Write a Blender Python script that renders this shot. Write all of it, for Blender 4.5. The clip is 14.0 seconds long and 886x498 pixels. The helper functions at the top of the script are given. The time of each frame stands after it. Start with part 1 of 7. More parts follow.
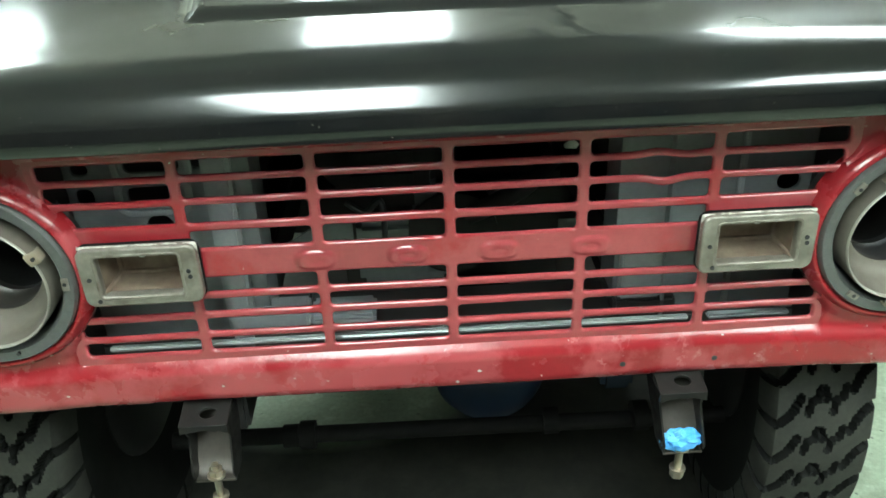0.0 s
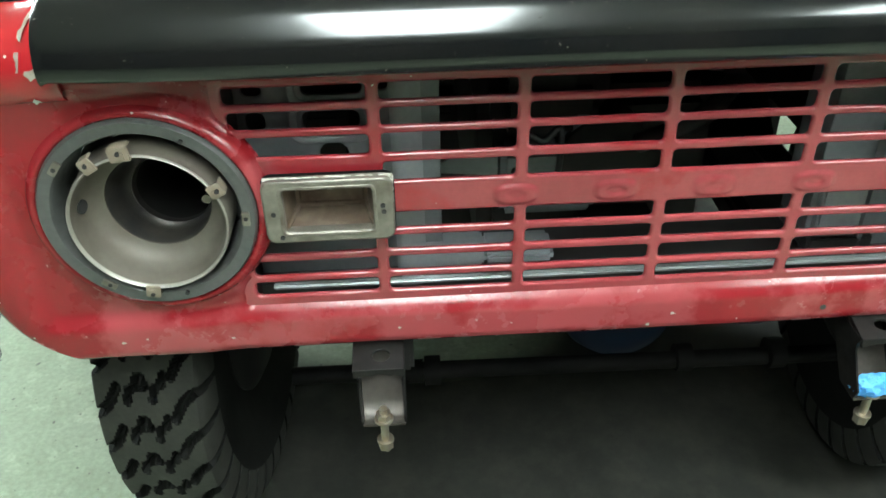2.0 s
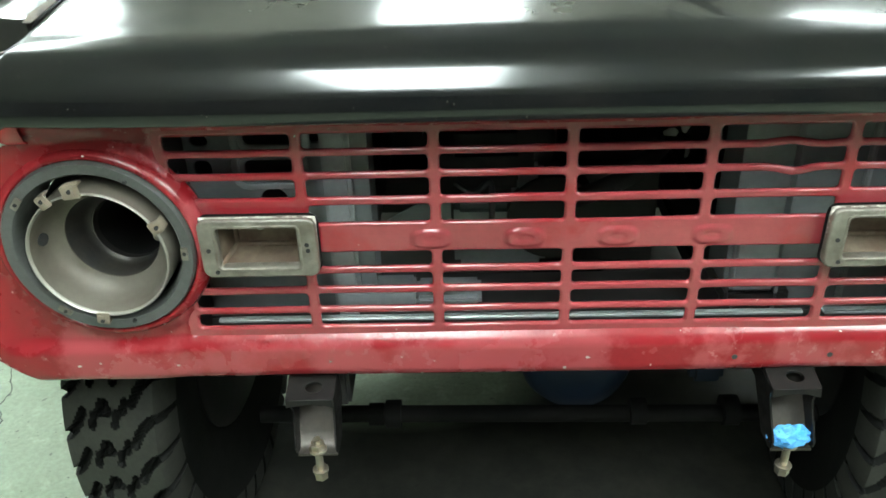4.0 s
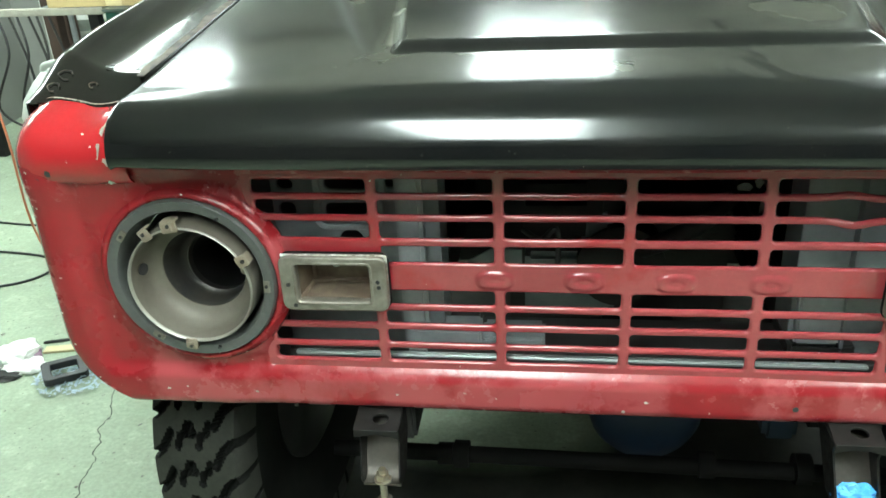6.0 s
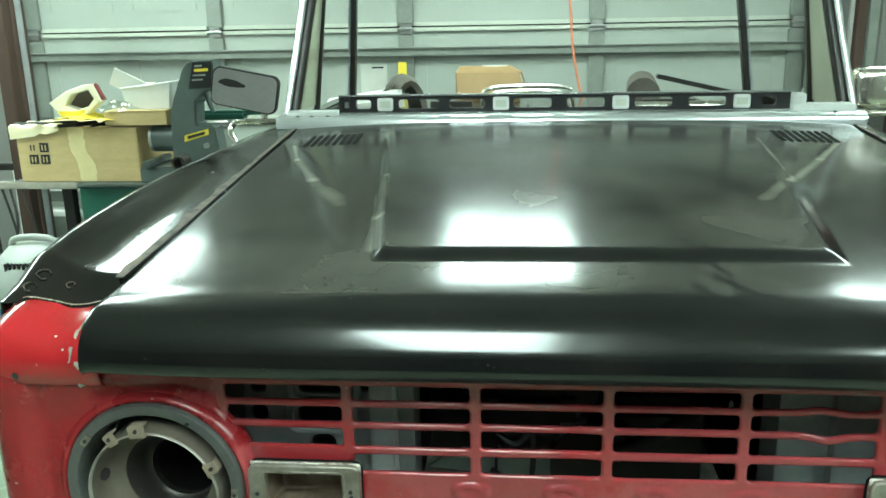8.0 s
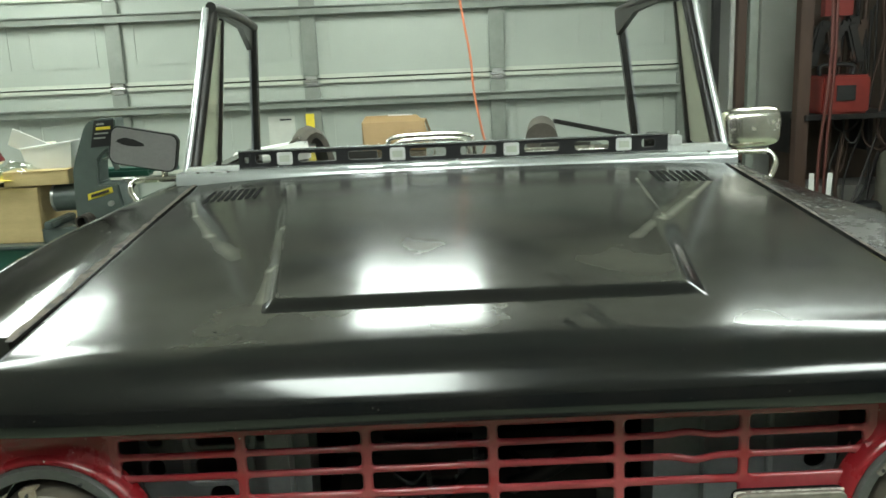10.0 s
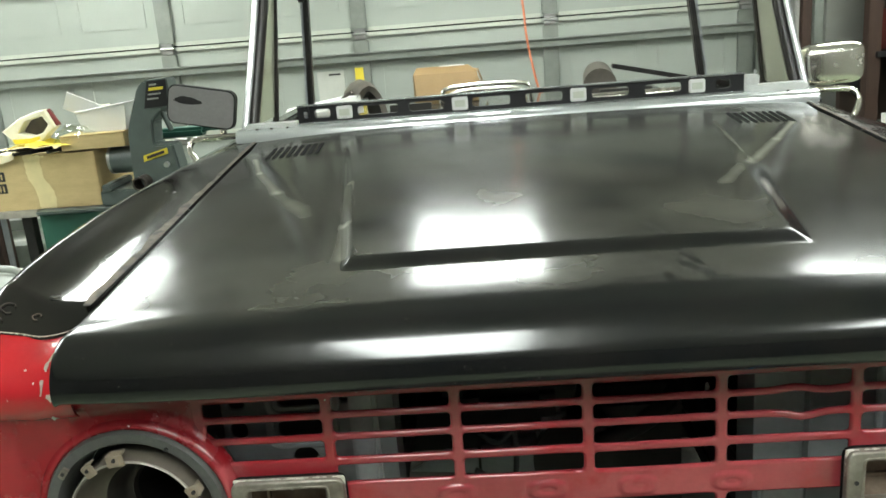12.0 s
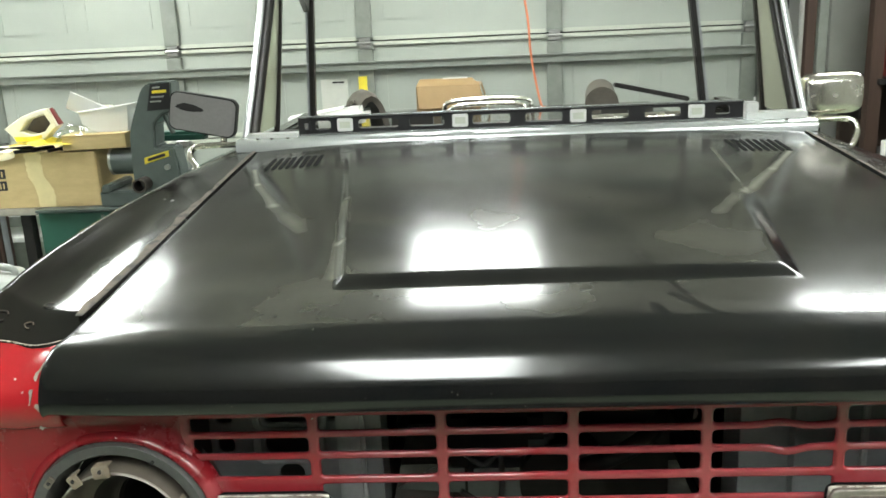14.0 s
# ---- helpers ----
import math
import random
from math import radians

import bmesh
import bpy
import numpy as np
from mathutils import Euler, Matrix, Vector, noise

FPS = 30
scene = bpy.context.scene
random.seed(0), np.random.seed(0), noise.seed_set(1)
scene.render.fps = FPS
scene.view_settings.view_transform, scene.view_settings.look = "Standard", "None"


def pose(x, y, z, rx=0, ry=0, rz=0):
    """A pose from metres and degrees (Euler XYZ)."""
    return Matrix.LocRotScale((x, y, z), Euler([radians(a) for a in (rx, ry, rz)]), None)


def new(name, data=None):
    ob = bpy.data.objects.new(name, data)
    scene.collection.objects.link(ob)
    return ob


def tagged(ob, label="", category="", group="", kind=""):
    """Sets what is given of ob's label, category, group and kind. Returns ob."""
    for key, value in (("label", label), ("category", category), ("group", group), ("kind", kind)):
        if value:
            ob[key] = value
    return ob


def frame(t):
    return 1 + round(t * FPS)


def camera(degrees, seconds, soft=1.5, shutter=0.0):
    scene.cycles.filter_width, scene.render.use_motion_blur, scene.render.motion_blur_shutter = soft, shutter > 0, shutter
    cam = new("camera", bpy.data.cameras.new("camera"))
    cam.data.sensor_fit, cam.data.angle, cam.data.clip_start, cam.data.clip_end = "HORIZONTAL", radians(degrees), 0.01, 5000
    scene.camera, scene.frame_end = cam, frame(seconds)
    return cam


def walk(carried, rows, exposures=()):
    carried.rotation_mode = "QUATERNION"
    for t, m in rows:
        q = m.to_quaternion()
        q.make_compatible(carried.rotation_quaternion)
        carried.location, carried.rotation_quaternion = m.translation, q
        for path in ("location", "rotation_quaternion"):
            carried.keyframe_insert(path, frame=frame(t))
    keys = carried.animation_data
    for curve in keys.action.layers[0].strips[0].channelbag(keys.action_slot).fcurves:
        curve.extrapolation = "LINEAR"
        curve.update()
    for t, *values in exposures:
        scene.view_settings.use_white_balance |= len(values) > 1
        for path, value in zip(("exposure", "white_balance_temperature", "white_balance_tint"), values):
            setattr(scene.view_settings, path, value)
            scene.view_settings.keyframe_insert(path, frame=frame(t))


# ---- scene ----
cam = camera(55.4, 14.0, soft=1.6)
PATH = [
    (0, -0.042, -1.0683, 1.5401, 60.631, 1.993, -2.798),
    (0.5, -0.086, -1.0504, 1.521, 58.102, 3.351, 1.458),
    (1, -0.182, -1.0065, 1.5353, 56.886, 2.956, 1.323),
    (1.5, -0.28, -0.9554, 1.5342, 55.408, 2.488, -0.011),
    (2, -0.332, -0.9545, 1.5161, 55.028, 0.991, -3.351),
    (2.5, -0.31, -0.9636, 1.5327, 55.874, 0.361, -5.375),
    (5, -0.09, -1.109, 1.5306, 61.936, 2.618, 5.569),
    (5.5, -0.1, -1.1148, 1.5339, 62.727, 2.969, 6.585),
    (6, -0.102, -1.1229, 1.5484, 63.612, 2.838, 7.193),
    (6.5, -0.112, -1.1092, 1.5596, 64.541, 2.428, 6.289),
    (7, -0.151, -1.1049, 1.5804, 68.668, 1.67, 5.478),
    (7.5, -0.142, -1.0992, 1.6081, 72.209, 1.283, 5.104),
    (8, -0.125, -1.1091, 1.6097, 74.647, 1.093, 5.058),
    (10.5, -0.058, -1.172, 1.6306, 77.423, 3.134, -3.753),
    (11, -0.062, -1.1516, 1.6203, 76.816, 3.668, -6.25),
    (11.5, -0.11, -1.125, 1.6127, 75.816, 4.956, -1.074),
    (12, -0.123, -1.1088, 1.6147, 74.542, 4.436, 2.015),
    (12.5, -0.122, -1.1048, 1.6145, 74.616, 3.727, 1.619),
    (13, -0.112, -1.1077, 1.6166, 74.322, 3.462, 2.155),
    (13.5, -0.103, -1.1134, 1.622, 74.237, 3.279, 2.381),
    (14, -0.112, -1.1093, 1.6388, 75.045, 2.508, 2.474),
]
walk(cam, [(t, pose(x, y, z, rx, ry, rz)) for t, x, y, z, rx, ry, rz in PATH],
     exposures=[(0, 0.70, 6030, 0), (1.0, 0.63, 6080, 3), (2.5, 0.59, 6080, 5), (5.8, 0.61, 6090, 1), (6.6, 0.58, 6090, -3), (7.5, 0.30, 5950, -11), (8.1, 0.17, 5950, -10),
                (10.4, -0.22, 6500, 6), (11.2, -0.25, 6500, 8), (12.4, 0.13, 6500, 12), (14, 0.14, 6500, 13)])

# ---- light: fluorescent ceiling fixtures are the only light of the closed garage ----
LAMP = 21.0
LAMP_COLOUR = (0.93, 1.0, 0.95, 1)
scene.view_settings.exposure = 0.0
world = bpy.data.worlds.new("world")
scene.world = world
world.use_nodes = True
world.node_tree.nodes["Background"].inputs[0].default_value = (0.8, 0.9, 1.0, 1)
world.node_tree.nodes["Background"].inputs[1].default_value = 0.0


# ---- materials ----
def material(name, colour, rough=0.5, metal=0.0, second=None, scale=8.0, amount=0.5, fine=0.0, fine_scale=120.0,
             bump=0.0, bump_scale=60.0, speck=None, speck_scale=40.0, speck_cut=0.68, rough_var=0.0, coat=0.0, stretch=(1, 1, 1),
             third=None, third_scale=3.0, third_cut=0.55, third_soft=0.08, island=0.0):
    """Base colour varied by broad patches, a third colour with ragged edges, fine grain, specks and relief."""
    m = bpy.data.materials.new(name)
    m.use_nodes = True
    nt = m.node_tree
    n, l = nt.nodes, nt.links
    b = n["Principled BSDF"]
    b.inputs["Roughness"].default_value = rough
    b.inputs["Metallic"].default_value = metal
    b.inputs["Coat Weight"].default_value = coat
    b.inputs["Coat Roughness"].default_value = 0.08
    tc = n.new("ShaderNodeTexCoord")
    mp = n.new("ShaderNodeMapping")
    mp.inputs["Scale"].default_value = stretch
    l.new(tc.outputs["Object"], mp.inputs["Vector"])

    def tex(s, detail=6.0, ro=0.6):
        t = n.new("ShaderNodeTexNoise")
        t.inputs["Scale"].default_value = s
        t.inputs["Detail"].default_value = detail
        t.inputs["Roughness"].default_value = ro
        l.new(mp.outputs["Vector"], t.inputs["Vector"])
        return t

    def ramp(src, lo, hi):
        r = n.new("ShaderNodeMapRange")
        r.inputs["From Min"].default_value = lo
        r.inputs["From Max"].default_value = hi
        l.new(src, r.inputs["Value"])
        return r.outputs["Result"]

    def mix(fac, a, c):
        x = n.new("ShaderNodeMix")
        x.data_type = "RGBA"
        l.new(fac, x.inputs[0])
        if isinstance(a, tuple):
            x.inputs[6].default_value = (*a, 1)
        else:
            l.new(a, x.inputs[6])
        x.inputs[7].default_value = (*c, 1)
        return x.outputs[2]

    out = colour
    broad = tex(scale)
    if second is None:
        second = tuple(v * 0.72 for v in colour)
    f = ramp(broad.outputs["Fac"], 0.5 - 0.22, 0.5 + 0.22)
    g = n.new("ShaderNodeMath")
    g.operation = "MULTIPLY"
    l.new(f, g.inputs[0])
    g.inputs[1].default_value = amount
    out = mix(g.outputs[0], out, second)
    if third:
        t3 = tex(third_scale, 8.0, 0.55)
        out = mix(ramp(t3.outputs["Fac"], third_cut, third_cut + third_soft), out, third)
    if fine:
        ft = tex(fine_scale, 3.0)
        h = n.new("ShaderNodeMath")
        h.operation = "MULTIPLY"
        l.new(ramp(ft.outputs["Fac"], 0.35, 0.7), h.inputs[0])
        h.inputs[1].default_value = fine
        out = mix(h.outputs[0], out, tuple(v * 0.45 for v in colour))
    if speck:
        st = tex(speck_scale, 2.0, 0.5)
        out = mix(ramp(st.outputs["Fac"], speck_cut, speck_cut + 0.02), out, speck)
    l.new(out, b.inputs["Base Color"])
    if rough_var:
        rr = n.new("ShaderNodeMapRange")
        rr.inputs["From Min"].default_value = 0.3
        rr.inputs["From Max"].default_value = 0.7
        rr.inputs["To Min"].default_value = max(0.02, rough - rough_var)
        rr.inputs["To Max"].default_value = min(1.0, rough + rough_var)
        rt = tex(scale * 1.7, 8.0, 0.65)
        l.new(rt.outputs["Fac"], rr.inputs["Value"])
        l.new(rr.outputs["Result"], b.inputs["Roughness"])
    if bump:
        bt = tex(bump_scale, 6.0, 0.6)
        bn = n.new("ShaderNodeBump")
        bn.inputs["Strength"].default_value = bump
        bn.inputs["Distance"].default_value = 0.002
        l.new(bt.outputs["Fac"], bn.inputs["Height"])
        l.new(bn.outputs["Normal"], b.inputs["Normal"])
    return m


RED = material("red_paint", (0.305, 0.052, 0.058), 0.15, second=(0.20, 0.024, 0.031), scale=8, amount=0.85, fine=0.14, fine_scale=160,
               speck=(0.62, 0.57, 0.54), speck_scale=110, speck_cut=0.775, rough_var=0.1, bump=0.05, bump_scale=25,
               third=(0.26, 0.020, 0.026), third_scale=3.6, third_cut=0.56, third_soft=0.05, coat=0.35)
RED_PANEL = material("red_panel_paint", (0.265, 0.014, 0.019), 0.26, second=(0.16, 0.008, 0.012), scale=6, amount=0.85, fine=0.08, fine_scale=140,
                     speck=(0.6, 0.56, 0.52), speck_scale=85, speck_cut=0.745, rough_var=0.08, bump=0.05, bump_scale=22, coat=0.08)


def faded(m, colour, z_low, z_high, scale):
    """Paint bleached towards the lower edge, in ragged patches."""
    nt = m.node_tree
    n, l = nt.nodes, nt.links
    b = n["Principled BSDF"]
    tc = n.new("ShaderNodeTexCoord")
    sep = n.new("ShaderNodeSeparateXYZ")
    l.new(tc.outputs["Object"], sep.inputs[0])
    low = n.new("ShaderNodeMapRange")
    low.inputs["From Min"].default_value, low.inputs["From Max"].default_value = z_high, z_low
    low.inputs["To Min"].default_value, low.inputs["To Max"].default_value = -0.03, 0.075
    l.new(sep.outputs["Z"], low.inputs["Value"])
    t = n.new("ShaderNodeTexNoise")
    t.inputs["Scale"].default_value, t.inputs["Detail"].default_value, t.inputs["Roughness"].default_value = scale, 8, 0.6
    l.new(tc.outputs["Object"], t.inputs["Vector"])
    side = n.new("ShaderNodeMath")
    side.operation = "ABSOLUTE"
    l.new(sep.outputs["X"], side.inputs[0])
    out = n.new("ShaderNodeMapRange")
    out.inputs["From Min"].default_value, out.inputs["From Max"].default_value = 0.73, 0.82
    out.inputs["To Max"].default_value = -0.2
    l.new(side.outputs[0], out.inputs["Value"])
    mid = n.new("ShaderNodeMath")
    l.new(t.outputs["Fac"], mid.inputs[0])
    l.new(out.outputs["Result"], mid.inputs[1])
    add = n.new("ShaderNodeMath")
    l.new(mid.outputs[0], add.inputs[0])
    l.new(low.outputs["Result"], add.inputs[1])
    cut = n.new("ShaderNodeMapRange")
    cut.inputs["From Min"].default_value, cut.inputs["From Max"].default_value = 0.52, 0.585
    l.new(add.outputs[0], cut.inputs["Value"])
    x = n.new("ShaderNodeMix")
    x.data_type = "RGBA"
    l.new(cut.outputs["Result"], x.inputs[0])
    l.new(b.inputs["Base Color"].links[0].from_socket, x.inputs[6])
    x.inputs[7].default_value = (*colour, 1)
    l.new(x.outputs[2], b.inputs["Base Color"])


faded(RED_PANEL, (0.30, 0.047, 0.053), 0.765, 0.81, 6.0)


def worn(m, bare, scuff):
    """Rims of the panel rubbed to dark bare metal, and pale scuffs scattered over it."""
    nt = m.node_tree
    n, l = nt.nodes, nt.links
    b = n["Principled BSDF"]
    tc = n.new("ShaderNodeTexCoord")
    sep = n.new("ShaderNodeSeparateXYZ")
    l.new(tc.outputs["Object"], sep.inputs[0])

    def calc(op, *vals):
        k = n.new("ShaderNodeMath")
        k.operation = op
        for i, v in enumerate(vals):
            if isinstance(v, (int, float)):
                k.inputs[i].default_value = v
            else:
                l.new(v, k.inputs[i])
        return k.outputs[0]

    def spots(scale, detail, stretch):
        mp = n.new("ShaderNodeMapping")
        mp.inputs["Scale"].default_value = stretch
        l.new(tc.outputs["Object"], mp.inputs["Vector"])
        t = n.new("ShaderNodeTexNoise")
        t.inputs["Scale"].default_value, t.inputs["Detail"].default_value, t.inputs["Roughness"].default_value = scale, detail, 0.65
        l.new(mp.outputs["Vector"], t.inputs["Vector"])
        return t.outputs["Fac"]

    def lay(fac, colour):
        x = n.new("ShaderNodeMix")
        x.data_type = "RGBA"
        l.new(fac, x.inputs[0])
        l.new(b.inputs["Base Color"].links[0].from_socket, x.inputs[6])
        x.inputs[7].default_value = (*colour, 1)
        l.new(x.outputs[2], b.inputs["Base Color"])

    def ramp(v, lo, hi, top):
        r = n.new("ShaderNodeMapRange")
        r.inputs["From Min"].default_value, r.inputs["From Max"].default_value = lo, hi
        r.inputs["To Max"].default_value = top
        l.new(v, r.inputs["Value"])
        return r.outputs["Result"]

    lay(ramp(spots(16, 9, (1, 1, 0.7)), 0.62, 0.68, 0.55), scuff)
    # distance from the rounded lower corners and the side edges
    dx = calc("MAXIMUM", calc("DIVIDE", calc("SUBTRACT", calc("ABSOLUTE", sep.outputs["X"]), 0.765), 0.142), 0.0)
    dz = calc("MAXIMUM", calc("DIVIDE", calc("SUBTRACT", 0.845, sep.outputs["Z"]), 0.14), 0.0)
    rim = calc("SQRT", calc("ADD", calc("MULTIPLY", dx, dx), calc("MULTIPLY", dz, dz)))
    near = ramp(rim, 0.88, 1.0, 0.38)
    lay(ramp(calc("ADD", near, spots(24, 10, (1, 1, 1))), 0.80, 0.84, 0.9), bare)


worn(RED_PANEL, (0.10, 0.075, 0.065), (0.46, 0.19, 0.19))
RED_GLOSS = material("glossy_red_paint", (0.38, 0.016, 0.02), 0.16, second=(0.3, 0.014, 0.018), scale=9, amount=0.6,
                     speck=(0.5, 0.47, 0.43), speck_scale=40, speck_cut=0.70, coat=0.5, bump=0.06, bump_scale=18)
PRIMER = material("chipped_primer", (0.42, 0.37, 0.31), 0.6, second=(0.16, 0.1, 0.07), scale=90, amount=0.9, fine=0.3, fine_scale=200)
CHIP = material("bare_chip", (0.5, 0.46, 0.42), 0.6, second=(0.35, 0.3, 0.26), scale=120, amount=0.8)
RUST = material("rusty_edge", (0.092, 0.066, 0.046), 0.6, second=(0.19, 0.16, 0.125), scale=45, amount=0.9, fine=0.5, fine_scale=170, third=(0.025, 0.02, 0.017), third_scale=38, third_cut=0.50, third_soft=0.1)
GASKET = material("black_gasket", (0.006, 0.006, 0.006), 0.9, scale=40, amount=0.5)
GASKET.node_tree.nodes["Principled BSDF"].inputs["Specular IOR Level"].default_value = 0.1
CLIP = material("dirty_clip", (0.23, 0.20, 0.155), 0.55, second=(0.2, 0.15, 0.1), scale=70, amount=0.9)
CAVITY = material("stained_cavity", (0.24, 0.19, 0.14), 0.4, second=(0.075, 0.035, 0.02), scale=26, amount=0.9, fine=0.35, metal=0.25)
TRIM = material("polished_trim", (0.8, 0.83, 0.83), 0.22, metal=0.6, scale=20, amount=0.3)
BLACK = material("black_paint", (0.0026, 0.0033, 0.0038), 0.15, second=(0.010, 0.009, 0.008), scale=9, amount=0.7, fine=0.0,
                 speck=(0.16, 0.15, 0.12), speck_scale=260, speck_cut=0.745, rough_var=0.03, bump=0.004, bump_scale=7)
BLACK.node_tree.nodes["Principled BSDF"].inputs["Specular IOR Level"].default_value = 0.70


def dust(m, colour, most, scale, rough, flat=(0.972, 0.997), span=(0.89, 1.12), marks=(), layer=0.0, sheen=0.0):
    """Dust that has settled on upward faces, thicker in ragged patches."""
    nt = m.node_tree
    n, l = nt.nodes, nt.links
    b = n["Principled BSDF"]
    geo = n.new("ShaderNodeNewGeometry")
    sep = n.new("ShaderNodeSeparateXYZ")
    l.new(geo.outputs["Normal"], sep.inputs[0])
    up = n.new("ShaderNodeMapRange")
    up.inputs["From Min"].default_value, up.inputs["From Max"].default_value = flat
    l.new(sep.outputs["Z"], up.inputs["Value"])
    tc = n.new("ShaderNodeTexCoord")
    t = n.new("ShaderNodeTexNoise")
    t.inputs["Scale"].default_value, t.inputs["Detail"].default_value, t.inputs["Roughness"].default_value = scale, 6, 0.42
    l.new(tc.outputs["Object"], t.inputs["Vector"])
    both = n.new("ShaderNodeMath")
    both.operation = "MULTIPLY_ADD"
    l.new(up.outputs["Result"], both.inputs[0])
    both.inputs[1].default_value = 0.5
    l.new(t.outputs["Fac"], both.inputs[2])
    k = n.new("ShaderNodeMapRange")
    k.inputs["From Min"].default_value, k.inputs["From Max"].default_value = span
    k.inputs["To Max"].default_value = most
    grain = n.new("ShaderNodeTexNoise")
    grain.inputs["Scale"].default_value, grain.inputs["Detail"].default_value, grain.inputs["Roughness"].default_value = scale * 6.0, 8, 0.62
    l.new(tc.outputs["Object"], grain.inputs["Vector"])
    add = n.new("ShaderNodeMath")
    add.operation = "MULTIPLY_ADD"
    l.new(grain.outputs["Fac"], add.inputs[0])
    add.inputs[1].default_value = 0.14
    l.new(both.outputs[0], add.inputs[2])
    less = n.new("ShaderNodeMath")
    less.operation = "SUBTRACT"
    l.new(add.outputs[0], less.inputs[0])
    less.inputs[1].default_value = 0.07
    l.new(less.outputs[0], k.inputs["Value"])
    k.interpolation_type = "SMOOTHSTEP"
    thick = k.outputs[0]
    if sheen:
        # greenish sheen on the dust, standing in for the garage door's reflection
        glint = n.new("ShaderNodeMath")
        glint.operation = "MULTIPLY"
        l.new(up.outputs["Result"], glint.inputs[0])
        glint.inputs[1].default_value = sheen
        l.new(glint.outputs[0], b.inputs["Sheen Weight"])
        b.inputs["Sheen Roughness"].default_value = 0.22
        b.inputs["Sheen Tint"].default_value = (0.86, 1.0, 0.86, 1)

    def vec(op, p, q):
        v = n.new("ShaderNodeVectorMath")
        v.operation = op
        for i, w in enumerate((p, q)):
            if isinstance(w, tuple):
                v.inputs[i].default_value = w
            else:
                l.new(w, v.inputs[i])
        return v

    if marks:
        # wiped streaks and pale ones, some painting ridge light: soft bands along short lines, with a ragged edge
        flatten = vec("MULTIPLY", tc.outputs["Object"], (1, 1, 0)).outputs[0]
        rag = n.new("ShaderNodeTexNoise")
        rag.inputs["Scale"].default_value, rag.inputs["Detail"].default_value = 60, 6
        l.new(tc.outputs["Object"], rag.inputs["Vector"])
        pale = n.new("ShaderNodeValue").outputs[0]
        swing = n.new("ShaderNodeMapRange")
        swing.inputs["To Min"].default_value, swing.inputs["To Max"].default_value = 0.75, 1.25
        l.new(rag.outputs["Fac"], swing.inputs["Value"])
    for (xa, ya), (xb, yb), width, amount in marks:
        away = vec("SUBTRACT", flatten, (xa, ya, 0)).outputs[0]
        run = (xb - xa, yb - ya, 0)
        along = n.new("ShaderNodeMath")
        along.operation, along.use_clamp = "DIVIDE", True
        l.new(vec("DOT_PRODUCT", away, run).outputs["Value"], along.inputs[0])
        along.inputs[1].default_value = run[0] ** 2 + run[1] ** 2
        foot = n.new("ShaderNodeVectorMath")
        foot.operation = "SCALE"
        foot.inputs[0].default_value = run
        l.new(along.outputs[0], foot.inputs["Scale"])
        gap = vec("DISTANCE", away, foot.outputs[0])
        rough_gap = n.new("ShaderNodeMath")
        rough_gap.operation = "MULTIPLY"
        l.new(gap.outputs["Value"], rough_gap.inputs[0])
        l.new(swing.outputs["Result"], rough_gap.inputs[1])
        band = n.new("ShaderNodeMapRange")
        band.interpolation_type = "SMOOTHSTEP"
        band.inputs["From Min"].default_value, band.inputs["From Max"].default_value = width, 0.0
        band.inputs["To Max"].default_value = amount
        l.new(rough_gap.outputs[0], band.inputs["Value"])
        total = n.new("ShaderNodeMath")
        total.use_clamp = True
        l.new(thick, total.inputs[0])
        l.new(band.outputs["Result"], total.inputs[1])
        thick = total.outputs[0]
        if amount > 0:
            more = n.new("ShaderNodeMath")
            more.use_clamp = True
            l.new(pale, more.inputs[0])
            l.new(band.outputs["Result"], more.inputs[1])
            pale = more.outputs[0]
    if layer:
        # a matt film over the paint, which also dulls its gloss
        film = n.new("ShaderNodeBsdfDiffuse")
        film.inputs["Color"].default_value = (*colour, 1)
        if marks:
            # positive streaks turn paler, those on the ridges painting light caught there
            tone = n.new("ShaderNodeMix")
            tone.data_type = "RGBA"
            l.new(pale, tone.inputs[0])
            tone.inputs[6].default_value, tone.inputs[7].default_value = (*colour, 1), (0.27, 0.275, 0.23, 1)
            l.new(tone.outputs[2], film.inputs["Color"])
        cover = n.new("ShaderNodeMath")
        cover.operation, cover.use_clamp = "MULTIPLY", True
        l.new(thick, cover.inputs[0])
        cover.inputs[1].default_value = layer
        over = n.new("ShaderNodeMixShader")
        l.new(cover.outputs[0], over.inputs[0])
        l.new(b.outputs[0], over.inputs[1])
        l.new(film.outputs[0], over.inputs[2])
        l.new(over.outputs[0], n["Material Output"].inputs["Surface"])
    else:
        x = n.new("ShaderNodeMix")
        x.data_type = "RGBA"
        l.new(thick, x.inputs[0])
        l.new(b.inputs["Base Color"].links[0].from_socket, x.inputs[6])
        x.inputs[7].default_value = (*colour, 1)
        l.new(x.outputs[2], b.inputs["Base Color"])
    y = n.new("ShaderNodeMix")
    y.data_type = "FLOAT"
    t2 = n.new("ShaderNodeTexNoise")
    t2.inputs["Scale"].default_value, t2.inputs["Detail"].default_value = scale * 9.0, 4
    l.new(tc.outputs["Object"], t2.inputs["Vector"])
    r2 = n.new("ShaderNodeMapRange")
    r2.inputs["From Min"].default_value, r2.inputs["From Max"].default_value = 0.3, 0.7
    r2.inputs["To Min"].default_value, r2.inputs["To Max"].default_value = 0.45, 0.85
    l.new(t2.outputs["Fac"], r2.inputs["Value"])
    k2 = n.new("ShaderNodeMath")
    k2.operation = "MULTIPLY"
    l.new(up.outputs["Result"], k2.inputs[0])
    l.new(r2.outputs["Result"], k2.inputs[1])
